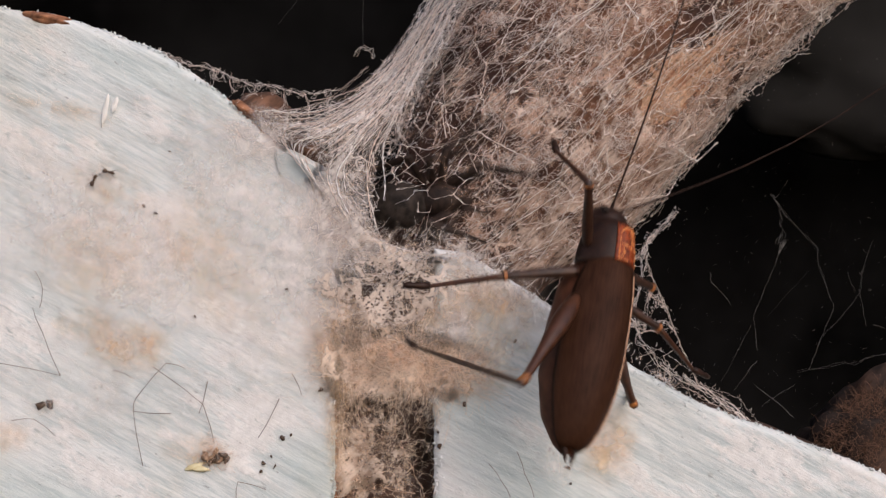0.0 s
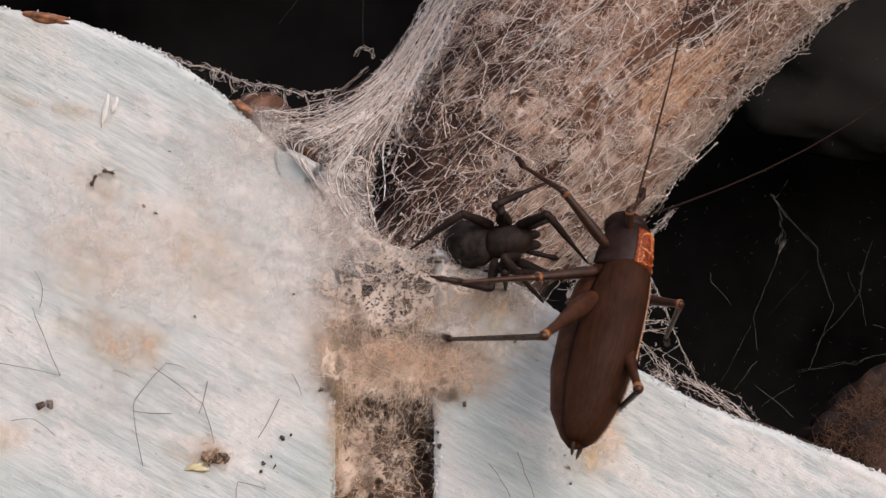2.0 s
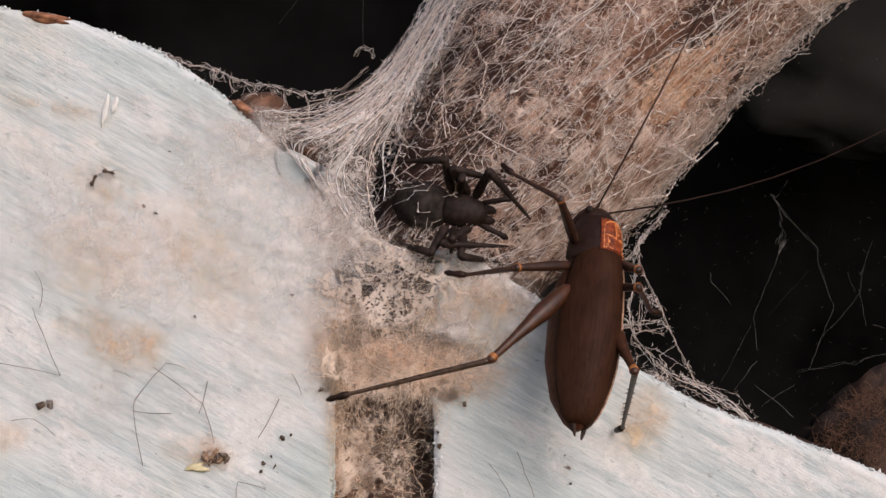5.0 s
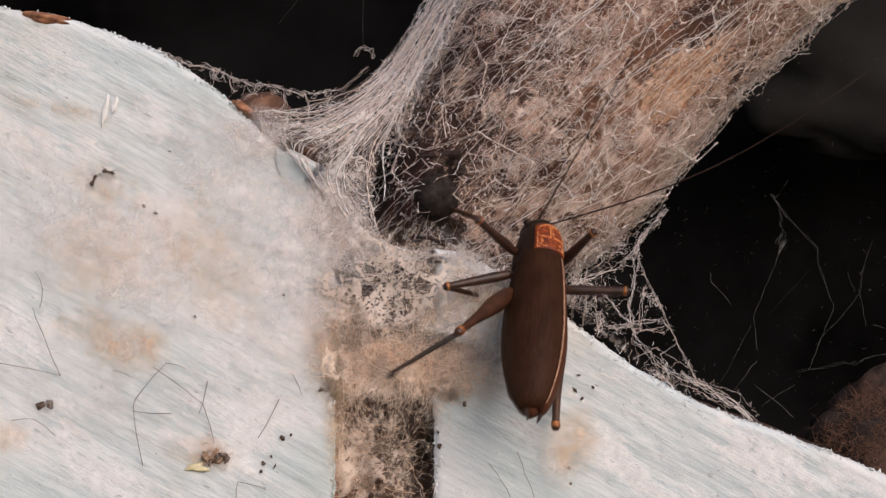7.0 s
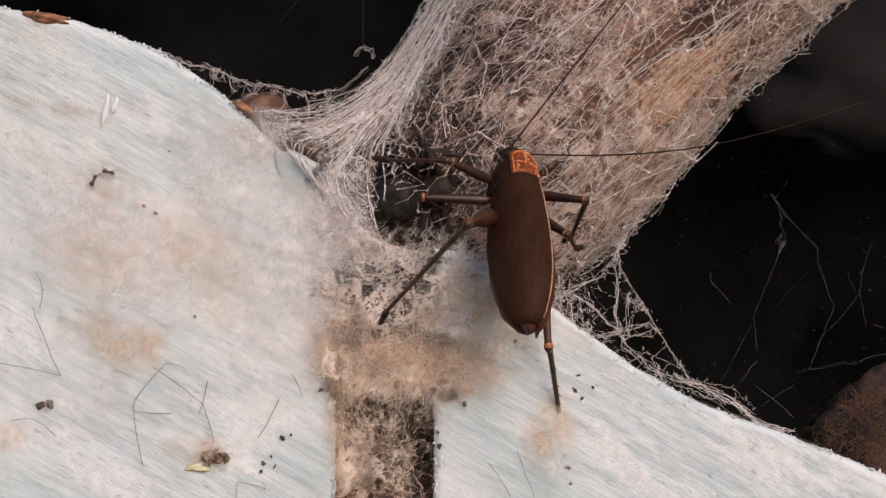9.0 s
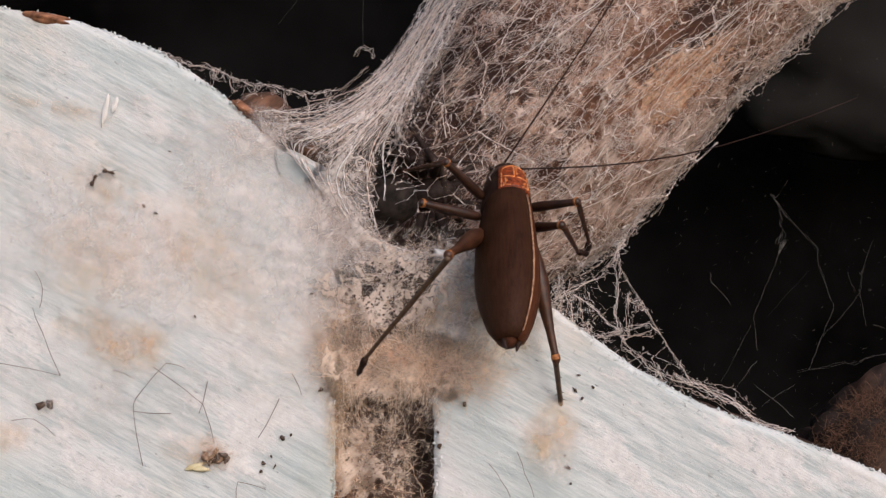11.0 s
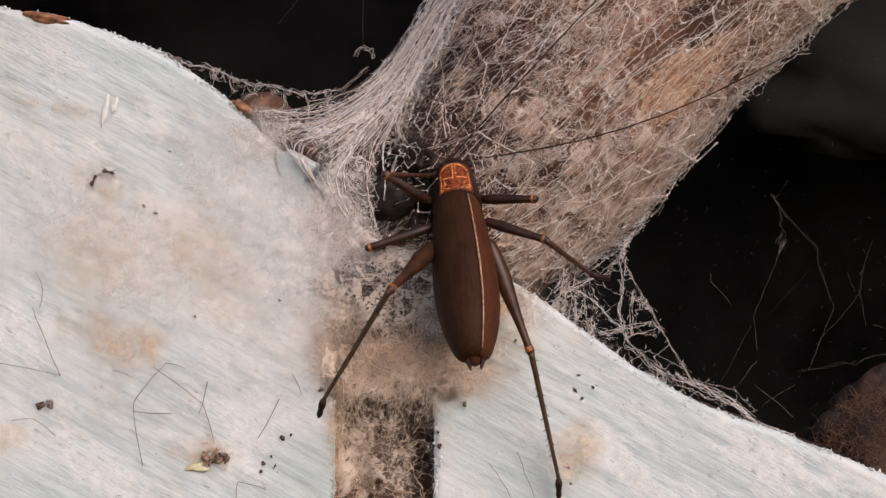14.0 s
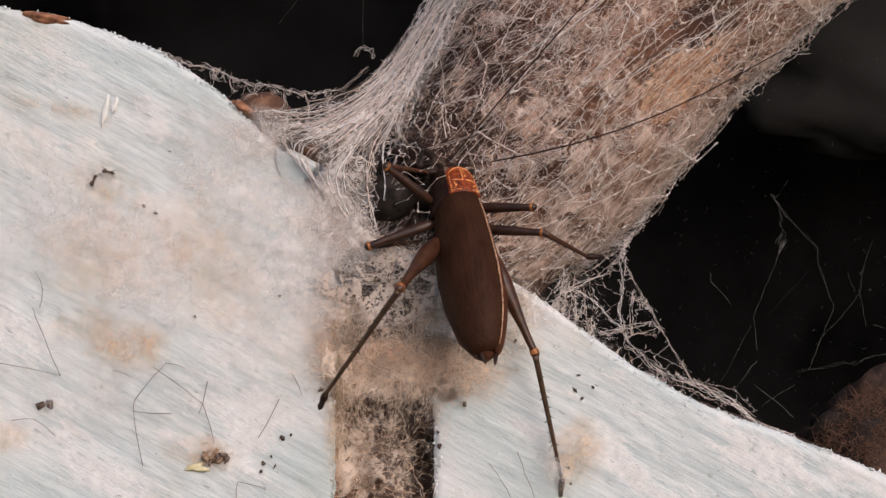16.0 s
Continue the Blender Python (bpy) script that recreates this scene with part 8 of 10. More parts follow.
    walk(FEELERS[1], [(0, pose(0.00077, 0.01768, -0.00034, 101, -33, -126)), (0.2, pose(0.00077, 0.01768, -0.00034, 97, -33, -119)), (0.5, pose(0.00077, 0.01768, -0.00034, 110, -31, -117)), (0.7, pose(0.00077, 0.01768, -0.00034, 109, -43, -99)), (1, pose(0.00077, 0.01768, -0.00034, 116, -40, -145)), (1.2, pose(0.00077, 0.01768, -0.00034, 102, -41, -112)), (1.5, pose(0.00077, 0.01768, -0.00034, 75, -40, -108)), (1.7, pose(0.00077, 0.01768, -0.00034, 91, -37, -114)), (2, pose(0.00077, 0.01768, -0.00034, 106, -33, -125)), (2.2, pose(0.00077, 0.01768, -0.00034, 94, -33, -120)), (2.5, pose(0.00077, 0.01768, -0.00034, 72, -17, -118)), (2.7, pose(0.00077, 0.01768, -0.00034, 74, -19, -124)), (3, pose(0.00077, 0.01768, -0.00034, 85, -25, -130)), (3.2, pose(0.00077, 0.01768, -0.00034, 92, -27, -126)), (3.5, pose(0.00077, 0.01768, -0.00034, 74, -36, -130)), (3.7, pose(0.00077, 0.01768, -0.00034, 86, -37, -121)), (4, pose(0.00077, 0.01768, -0.00034, 81, -27, -124)), (4.2, pose(0.00077, 0.01768, -0.00034, 78, -29, -118)), (5.2, pose(0.00077, 0.01768, -0.00034, 78, -30, -120)), (6.3, pose(0.00077, 0.01768, -0.00034, 76, -31, -112)), (6.5, pose(0.00077, 0.01768, -0.00034, 48, -26, -112)), (6.7, pose(0.00077, 0.01768, -0.00034, 58, -29, -111)), (7, pose(0.00077, 0.01768, -0.00034, 52, -25, -94)), (7.2, pose(0.00077, 0.01768, -0.00034, 20, -26, -111)), (7.5, pose(0.00077, 0.01768, -0.00034, 28, -32, -109)), (7.7, pose(0.00077, 0.01768, -0.00034, 30, -31, -110)), (8, pose(0.00077, 0.01768, -0.00034, 40, -33, -105)), (8.2, pose(0.00077, 0.01768, -0.00034, 45, -31, -112)), (8.5, pose(0.00077, 0.01768, -0.00034, 51, -18, -123)), (8.7, pose(0.00077, 0.01768, -0.00034, 40, -21, -111)), (9, pose(0.00077, 0.01768, -0.00034, 41, -23, -111)), (9.2, pose(0.00077, 0.01768, -0.00034, 39, -24, -108)), (10.2, pose(0.00077, 0.01768, -0.00034, 35, -26, -106)), (11.3, pose(0.00077, 0.01768, -0.00034, 32, -25, -100)), (11.5, pose(0.00077, 0.01768, -0.00034, 30, -26, -99)), (11.7, pose(0.00077, 0.01768, -0.00034, 43, -24, -98)), (12, pose(0.00077, 0.01768, -0.00034, 59, -21, -106)), (12.2, pose(0.00077, 0.01768, -0.00034, 51, -17, -107)), (12.5, pose(0.00077, 0.01768, -0.00034, 51, -19, -114)), (12.7, pose(0.00077, 0.01768, -0.00034, 40, -22, -104)), (13, pose(0.00077, 0.01768, -0.00034, 26, -28, -98)), (13.5, pose(0.00077, 0.01768, -0.00034, 20, -31, -96)), (14, pose(0.00077, 0.01768, -0.00034, 15, -33, -93)), (14.5, pose(0.00077, 0.01768, -0.00034, 15, -33, -92)), (14.75, pose(0.00077, 0.01768, -0.00034, 26, -32, -99)), (15, pose(0.00077, 0.01768, -0.00034, 50, -23, -113)), (15.3, pose(0.00077, 0.01768, -0.00034, 48, -22, -112)), (15.6, pose(0.00077, 0.01768, -0.00034, 46, -22, -110)), (16, pose(0.00077, 0.01768, -0.00034, 42, -24, -108))])
    walk(SPIDER_BODY, [(0, pose(-0.00281, 0.00600, 1.00729, 90, 82, 0)), (0.2, pose(-0.00166, 0.00500, 1.00637, -90, 75, -180)), (0.5, pose(0.00051, 0.00000, 1.00416, -90, 70, -180)), (0.7, pose(0.00179, 0.00000, 1.00391, -90, 78, -180)), (1, pose(0.00454, -0.00200, 1.00109, -90, 82, -180)), (1.5, pose(0.00555, -0.00200, 1.00076, 90, 82, 0)), (2, pose(0.00719, -0.00300, 1.00092, 90, 86, 0)), (2.2, pose(0.00652, -0.00300, 1.00134, 90, 86, 0)), (2.5, pose(0.00468, -0.00300, 1.00276, 90, 82, 0)), (3, pose(0.00652, -0.00300, 1.00276, 90, 88, 0)), (3.5, pose(0.00552, -0.00300, 1.00510, 90, 72, 0)), (4, pose(0.00485, -0.00300, 1.00276, 90, 86, 0)), (4.2, pose(0.00136, 0.00000, 1.00646, -90, 75, -180)), (5.2, pose(0.00051, 0.00000, 1.00604, -90, 85, -180)), (6.3, pose(-0.00079, 0.00500, 1.00812, 90, 75, 0)), (6.5, pose(0.00140, 0.00500, 1.00777, 90, 78, 0)), (7, pose(-0.00140, 0.00600, 1.00781, 0, 90, 0)), (7.5, pose(-0.00256, 0.00700, 1.00847, 90, 82, 0)), (8, pose(-0.00282, 0.00700, 1.00847, 90, 85, 0)), (8.5, pose(-0.00318, 0.00700, 1.00847, 90, 80, 0)), (9, pose(-0.00371, 0.00700, 1.00847, 90, 75, 0)), (9.2, pose(-0.00371, 0.00700, 1.00847, 90, 75, 0)), (11.3, pose(-0.00406, 0.00700, 1.00821, 90, 80, 0)), (11.5, pose(-0.00406, 0.00700, 1.00821, 90, 80, 0)), (12.5, pose(-0.00432, 0.00700, 1.00847, 90, 85, 0)), (14, pose(-0.00459, 0.00700, 1.00830, 90, 85, 0)), (15, pose(-0.00459, 0.00700, 1.00847, 90, 82, 0)), (16, pose(-0.00459, 0.00700, 1.00830, 90, 85, 0))])
    walk(SPIDER_LEGS["L1"][0], [(0, pose(-0.00221, 0.00391, 0.00000, 28, -0, 19)), (0.2, pose(-0.00221, 0.00391, 0.00000, 42, -10, 33)), (0.5, pose(-0.00221, 0.00391, 0.00000, 14, 21, -19)), (0.7, pose(-0.00221, 0.00391, 0.00000, 43, -14, 38)), (1, pose(-0.00221, 0.00391, 0.00000, 67, -23, 45)), (1.5, pose(-0.00221, 0.00391, 0.00000, 62, -40, 54)), (2, pose(-0.00221, 0.00391, 0.00000, 49, 5, 23)), (2.2, pose(-0.00221, 0.00391, 0.00000, 49, 8, 20)), (2.5, pose(-0.00221, 0.00391, 0.00000, 55, -24, 45)), (3, pose(-0.00221, 0.00391, 0.00000, 75, -44, 56)), (3.5, pose(-0.00221, 0.00391, 0.00000, 59, -27, 48)), (4, pose(-0.00221, 0.00391, 0.00000, 66, 9, 29)), (4.2, pose(-0.00221, 0.00391, 0.00000, 56, -21, 45)), (5.2, pose(-0.00221, 0.00391, 0.00000, 55, -19, 44)), (6.3, pose(-0.00221, 0.00391, 0.00000, 49, -12, 38)), (6.5, pose(-0.00221, 0.00391, 0.00000, 54, -52, 74)), (7, pose(-0.00221, 0.00391, 0.00000, 59, -47, 69)), (7.5, pose(-0.00221, 0.00391, 0.00000, 78, -55, 74)), (8, pose(-0.00221, 0.00391, 0.00000, 62, -83, 102)), (8.5, pose(-0.00221, 0.00391, 0.00000, 157, -88, 83)), (8.75, pose(-0.00221, 0.00391, 0.00000, 73, -48, 128)), (9, pose(-0.00221, 0.00391, 0.00000, 47, -12, 105)), (9.2, pose(-0.00221, 0.00391, 0.00000, 45, -16, 109)), (11.3, pose(-0.00221, 0.00391, 0.00000, 46, -22, 115)), (11.5, pose(-0.00221, 0.00391, 0.00000, 48, -18, 111)), (12.5, pose(-0.00221, 0.00391, 0.00000, 43, -34, 128)), (14, pose(-0.00221, 0.00391, 0.00000, 44, -30, 125)), (15, pose(-0.00221, 0.00391, 0.00000, 42, -30, 123)), (16, pose(-0.00221, 0.00391, 0.00000, 44, -30, 125))])
    walk(SPIDER_LEGS["L1"][1], [(0, pose(-0.00415, 0.00945, 0.00309, -12, -0, -18)), (0.2, pose(-0.00555, 0.00757, 0.00441, -20, -2, -25)), (0.5, pose(0.00048, 0.00977, 0.00153, -3, -4, -36)), (0.7, pose(-0.00601, 0.00708, 0.00441, -20, -1, -18)), (1, pose(-0.00573, 0.00402, 0.00562, -31, -27, -72)), (1.5, pose(-0.00691, 0.00271, 0.00452, -21, -14, -43)), (2, pose(-0.00356, 0.00811, 0.00495, -24, -15, -46)), (2.2, pose(-0.00301, 0.00826, 0.00494, -24, -16, -48)), (2.5, pose(-0.00651, 0.00502, 0.00493, -23, -3, -18)), (3, pose(-0.00607, 0.00115, 0.00464, -21, -2, -15)), (3.5, pose(-0.00651, 0.00429, 0.00503, -23, -7, -28)), (4, pose(-0.00271, 0.00672, 0.00599, -32, -24, -59)), (4.2, pose(-0.00623, 0.00511, 0.00513, -24, -11, -36)), (5.2, pose(-0.00613, 0.00547, 0.00511, -24, -11, -34)), (6.3, pose(-0.00572, 0.00671, 0.00487, -23, -9, -31)), (6.5, pose(-0.00714, 0.00089, 0.00325, -13, -12, -41)), (7, pose(-0.00692, 0.00129, 0.00386, -17, -11, -37)), (7.5, pose(-0.00501, -0.00078, 0.00376, -16, -3, -8)), (8, pose(-0.00411, -0.00240, 0.00069, 3, -3, -10)), (8.5, pose(0.00352, 0.00057, 0.00011, 10, -12, 62)), (8.75, pose(-0.00140, 0.00116, 0.00242, -8, -11, 25)), (9, pose(-0.00633, 0.00174, 0.00472, -23, -21, -12)), (9.2, pose(-0.00619, 0.00117, 0.00454, -22, -21, -11)), (11.3, pose(-0.00560, 0.00036, 0.00445, -21, -19, -4)), (11.5, pose(-0.00583, 0.00093, 0.00469, -22, -18, -3)), (12.5, pose(-0.00448, -0.00106, 0.00375, -16, -17, 2)), (14, pose(-0.00481, -0.00071, 0.00398, -18, -17, 1)), (15, pose(-0.00512, -0.00063, 0.00385, -17, -18, -4)), (16, pose(-0.00481, -0.00071, 0.00398, -18, -17, 1))])
    walk(SPIDER_LEGS["R1"][0], [(0, pose(0.00221, 0.00391, 0.00000, 55, -0, -162)), (0.2, pose(0.00221, 0.00391, 0.00000, 56, -20, -148)), (0.5, pose(0.00221, 0.00391, 0.00000, 69, -46, -133)), (0.7, pose(0.00221, 0.00391, 0.00000, 68, -39, -136)), (0.85, pose(0.00221, 0.00391, 0.00000, 114, -5, -136)), (1, pose(0.00221, 0.00391, 0.00000, 164, 17, -110)), (1.5, pose(0.00221, 0.00391, 0.00000, 164, 21, -98)), (2, pose(0.00221, 0.00391, 0.00000, 87, 22, -97)), (2.2, pose(0.00221, 0.00391, 0.00000, 99, 44, -96)), (2.5, pose(0.00221, 0.00391, 0.00000, 41, 84, -127)), (3, pose(0.00221, 0.00391, 0.00000, 58, 82, -114)), (3.5, pose(0.00221, 0.00391, 0.00000, 81, 60, -89)), (4, pose(0.00221, 0.00391, 0.00000, 73, 33, -80)), (4.2, pose(0.00221, 0.00391, 0.00000, 63, 41, -84)), (5.2, pose(0.00221, 0.00391, 0.00000, 65, 42, -85)), (6.3, pose(0.00221, 0.00391, 0.00000, 77, 34, -82)), (6.5, pose(0.00221, 0.00391, 0.00000, 155, 70, -55)), (7, pose(0.00221, 0.00391, 0.00000, 90, 57, -72)), (7.5, pose(0.00221, 0.00391, 0.00000, 160, 77, -39)), (8, pose(0.00221, 0.00391, 0.00000, 156, 75, -59)), (8.5, pose(0.00221, 0.00391, 0.00000, 150, 60, -124)), (9, pose(0.00221, 0.00391, 0.00000, 153, 56, -139)), (9.2, pose(0.00221, 0.00391, 0.00000, 153, 56, -139)), (11.3, pose(0.00221, 0.00391, 0.00000, 148, 60, -125)), (11.5, pose(0.00221, 0.00391, 0.00000, 148, 60, -125)), (12.5, pose(0.00221, 0.00391, 0.00000, 151, 59, -127)), (14, pose(0.00221, 0.00391, 0.00000, 153, 59, -129)), (15, pose(0.00221, 0.00391, 0.00000, 152, 57, -136)), (16, pose(0.00221, 0.00391, 0.00000, 153, 59, -129))])
    walk(SPIDER_LEGS["R1"][1], [(0, pose(0.00338, 0.00031, 0.00544, -26, -0, -27)), (0.2, pose(0.00579, 0.00183, 0.00518, -25, 10, -7)), (0.5, pose(0.00696, 0.00556, 0.00432, -19, 5, -19)), (0.7, pose(0.00674, 0.00476, 0.00477, -22, 8, -10)), (0.85, pose(0.00138, 0.00517, 0.00324, -19, -9, -54)), (1, pose(-0.00397, 0.00558, 0.00172, -4, -19, -102)), (1.5, pose(-0.00420, 0.00418, 0.00166, -3, -18, -91)), (2, pose(0.00227, 0.00142, 0.00615, -30, -5, -49)), (2.2, pose(0.00071, -0.00053, 0.00469, -21, -1, -39)), (2.5, pose(0.00360, -0.00256, 0.00046, 5, 6, 5)), (3, pose(0.00316, -0.00261, 0.00076, 2, 6, 1)), (3.5, pose(0.00330, -0.00172, 0.00333, -13, 6, -8)), (4, pose(0.00467, 0.00082, 0.00532, -25, 3, -16)), (4.2, pose(0.00556, 0.00035, 0.00448, -20, 12, 5)), (5.2, pose(0.00534, 0.00019, 0.00450, -20, 11, 2)), (6.3, pose(0.00427, 0.00056, 0.00534, -25, 1, -19)), (6.5, pose(-0.00115, -0.00172, 0.00098, 1, -3, -37)), (7, pose(0.00397, -0.00139, 0.00358, -15, 2, -2)), (7.5, pose(0.00001, -0.00232, 0.00052, 4, -0, -27)), (8, pose(-0.00164, -0.00144, 0.00073, 3, 1, -42)), (8.5, pose(-0.00417, 0.00467, 0.00165, -3, 1, -96)), (9, pose(-0.00354, 0.00676, 0.00166, -4, -0, -113)), (9.2, pose(-0.00354, 0.00676, 0.00166, -4, -0, -113)), (11.3, pose(-0.00414, 0.00470, 0.00173, -4, 1, -96)), (11.5, pose(-0.00414, 0.00470, 0.00173, -4, 1, -96)), (12.5, pose(-0.00409, 0.00516, 0.00166, -3, 1, -100)), (14, pose(-0.00398, 0.00573, 0.00153, -2, 1, -104)), (15, pose(-0.00373, 0.00633, 0.00168, -4, 0, -109)), (16, pose(-0.00398, 0.00573, 0.00153, -2, 1, -104))])
    walk(SPIDER_LEGS["L2"][0], [(0, pose(-0.00272, 0.00289, 0.00000, 38, -0, 72)), (0.2, pose(-0.00272, 0.00289, 0.00000, 84, -32, 90)), (0.5, pose(-0.00272, 0.00289, 0.00000, 51, -10, 81)), (0.7, pose(-0.00272, 0.00289, 0.00000, 47, -3, 74)), (1, pose(-0.00272, 0.00289, 0.00000, -2, -37, 147)), (1.5, pose(-0.00272, 0.00289, 0.00000, 52, -44, 167)), (2, pose(-0.00272, 0.00289, 0.00000, 56, 2, 133)), (2.2, pose(-0.00272, 0.00289, 0.00000, 54, 2, 133)), (2.5, pose(-0.00272, 0.00289, 0.00000, 107, 39, 127)), (3, pose(-0.00272, 0.00289, 0.00000, 75, 27, 126)), (3.5, pose(-0.00272, 0.00289, 0.00000, 77, 32, 125)), (4, pose(-0.00272, 0.00289, 0.00000, 59, 28, 127)), (4.2, pose(-0.00272, 0.00289, 0.00000, 40, -2, 152)), (5.2, pose(-0.00272, 0.00289, 0.00000, 49, 12, 139)), (6.3, pose(-0.00272, 0.00289, 0.00000, 66, 36, 122)), (6.4, pose(-0.00272, 0.00289, 0.00000, 39, 12, 142)), (6.5, pose(-0.00272, 0.00289, 0.00000, 5, 0, 170)), (7, pose(-0.00272, 0.00289, 0.00000, 32, 6, 152)), (7.25, pose(-0.00272, 0.00289, 0.00000, 100, -11, 160)), (7.5, pose(-0.00272, 0.00289, 0.00000, 173, -24, 146)), (7.75, pose(-0.00272, 0.00289, 0.00000, 135, -8, 179)), (8, pose(-0.00272, 0.00289, 0.00000, 110, 22, -163)), (8.5, pose(-0.00272, 0.00289, 0.00000, 105, 16, -165)), (9, pose(-0.00272, 0.00289, 0.00000, 99, 11, -166)), (9.2, pose(-0.00272, 0.00289, 0.00000, 99, 11, -166)), (11.3, pose(-0.00272, 0.00289, 0.00000, 105, 10, -166)), (11.5, pose(-0.00272, 0.00289, 0.00000, 106, 7, -167)), (12.5, pose(-0.00272, 0.00289, 0.00000, 110, 9, -166)), (14, pose(-0.00272, 0.00289, 0.00000, 111, 9, -166)), (15, pose(-0.00272, 0.00289, 0.00000, 110, 5, -168)), (16, pose(-0.00272, 0.00289, 0.00000, 111, 9, -166))])
    walk(SPIDER_LEGS["L2"][1], [(0, pose(-0.00732, 0.00437, 0.00376, -17, -0, 31)), (0.2, pose(-0.00330, -0.00038, 0.00514, -27, 1, 33)), (0.5, pose(-0.00669, 0.00272, 0.00465, -24, -13, 4)), (0.7, pose(-0.00679, 0.00379, 0.00448, -23, -15, -2)), (1, pose(-0.00610, -0.00221, -0.00015, 11, -19, -31)), (1.5, pose(-0.00035, -0.00156, 0.00347, -16, -14, 46)), (2, pose(-0.00535, 0.00072, 0.00509, -28, -20, 31)), (2.2, pose(-0.00548, 0.00055, 0.00493, -28, -23, 25)), (2.5, pose(-0.00347, 0.00688, 0.00458, -38, -51, -24)), (3, pose(-0.00557, 0.00408, 0.00528, -50, -52, -27)), (3.5, pose(-0.00567, 0.00472, 0.00504, -42, -49, -23)), (4, pose(-0.00673, 0.00294, 0.00463, -31, -40, -6)), (4.2, pose(-0.00482, -0.00129, 0.00395, -22, -32, 14)), (5.2, pose(-0.00608, 0.00049, 0.00452, -28, -34, 9)), (6.3, pose(-0.00654, 0.00438, 0.00454, -30, -40, -5)), (6.5, pose(-0.00378, -0.00311, 0.00058, 4, -40, -5)), (7, pose(-0.00545, -0.00156, 0.00320, -18, -40, 0)), (7.25, pose(-0.00225, 0.00309, 0.00195, -21, -14, 71)), (7.5, pose(0.00096, 0.00773, 0.00071, 2, -1, 137)), (8, pose(-0.00538, 0.00422, 0.00535, -28, -1, 139)), (8.5, pose(-0.00471, 0.00396, 0.00569, -31, -9, 125)), (9, pose(-0.00411, 0.00350, 0.00593, -34, -16, 115)), (9.2, pose(-0.00411, 0.00350, 0.00593, -34, -16, 115)), (11.3, pose(-0.00407, 0.00419, 0.00583, -32, -9, 125)), (11.5, pose(-0.00382, 0.00441, 0.00583, -32, -8, 127)), (12.5, pose(-0.00410, 0.00468, 0.00569, -31, -4, 133)), (14, pose(-0.00412, 0.00483, 0.00563, -30, -3, 135)), (15, pose(-0.00363, 0.00487, 0.00572, -31, -5, 132)), (16, pose(-0.00412, 0.00483, 0.00563, -30, -3, 135))])
    walk(SPIDER_LEGS["R2"][0], [(0, pose(0.00272, 0.00289, 0.00000, 27, -0, -132)), (0.2, pose(0.00272, 0.00289, 0.00000, 40, 18, -159)), (0.5, pose(0.00272, 0.00289, 0.00000, 47, 7, -147)), (0.7, pose(0.00272, 0.00289, 0.00000, 56, 6, -147)), (0.85, pose(0.00272, 0.00289, 0.00000, 120, -1, -146)), (1, pose(0.00272, 0.00289, 0.00000, -176, -5, -153)), (1.5, pose(0.00272, 0.00289, 0.00000, -176, -6, -141)), (2, pose(0.00272, 0.00289, 0.00000, 145, -21, 168)), (2.2, pose(0.00272, 0.00289, 0.00000, 155, -14, -180)), (2.5, pose(0.00272, 0.00289, 0.00000, 153, -13, -178)), (2.625, pose(0.00272, 0.00289, 0.00000, 163, 1, -144)), (2.75, pose(0.00272, 0.00289, 0.00000, 180, 6, -107)), (2.875, pose(0.00272, 0.00289, 0.00000, -164, 1, -70)), (3, pose(0.00272, 0.00289, 0.00000, -153, -13, -36)), (3.5, pose(0.00272, 0.00289, 0.00000, 171, -2, -100)), (4, pose(0.00272, 0.00289, 0.00000, 178, -2, -94)), (4.1, pose(0.00272, 0.00289, 0.00000, 114, -4, -98)), (4.2, pose(0.00272, 0.00289, 0.00000, 49, -8, -97)), (5.2, pose(0.00272, 0.00289, 0.00000, 49, -8, -97)), (6.3, pose(0.00272, 0.00289, 0.00000, 49, -8, -97)), (6.5, pose(0.00272, 0.00289, 0.00000, 49, -8, -97)), (7, pose(0.00272, 0.00289, 0.00000, 49, -8, -97)), (7.5, pose(0.00272, 0.00289, 0.00000, 49, -8, -97)), (8, pose(0.00272, 0.00289, 0.00000, 49, -8, -97)), (8.5, pose(0.00272, 0.00289, 0.00000, 49, -8, -97)), (9, pose(0.00272, 0.00289, 0.00000, 49, -8, -97)), (9.2, pose(0.00272, 0.00289, 0.00000, 49, -8, -97)), (11.3, pose(0.00272, 0.00289, 0.00000, 49, -8, -97)), (11.5, pose(0.00272, 0.00289, 0.00000, 49, -8, -97)), (12.5, pose(0.00272, 0.00289, 0.00000, 49, -8, -97)), (14, pose(0.00272, 0.00289, 0.00000, 49, -8, -97)), (15, pose(0.00272, 0.00289, 0.00000, 49, -8, -97)), (16, pose(0.00272, 0.00289, 0.00000, 49, -8, -97))])
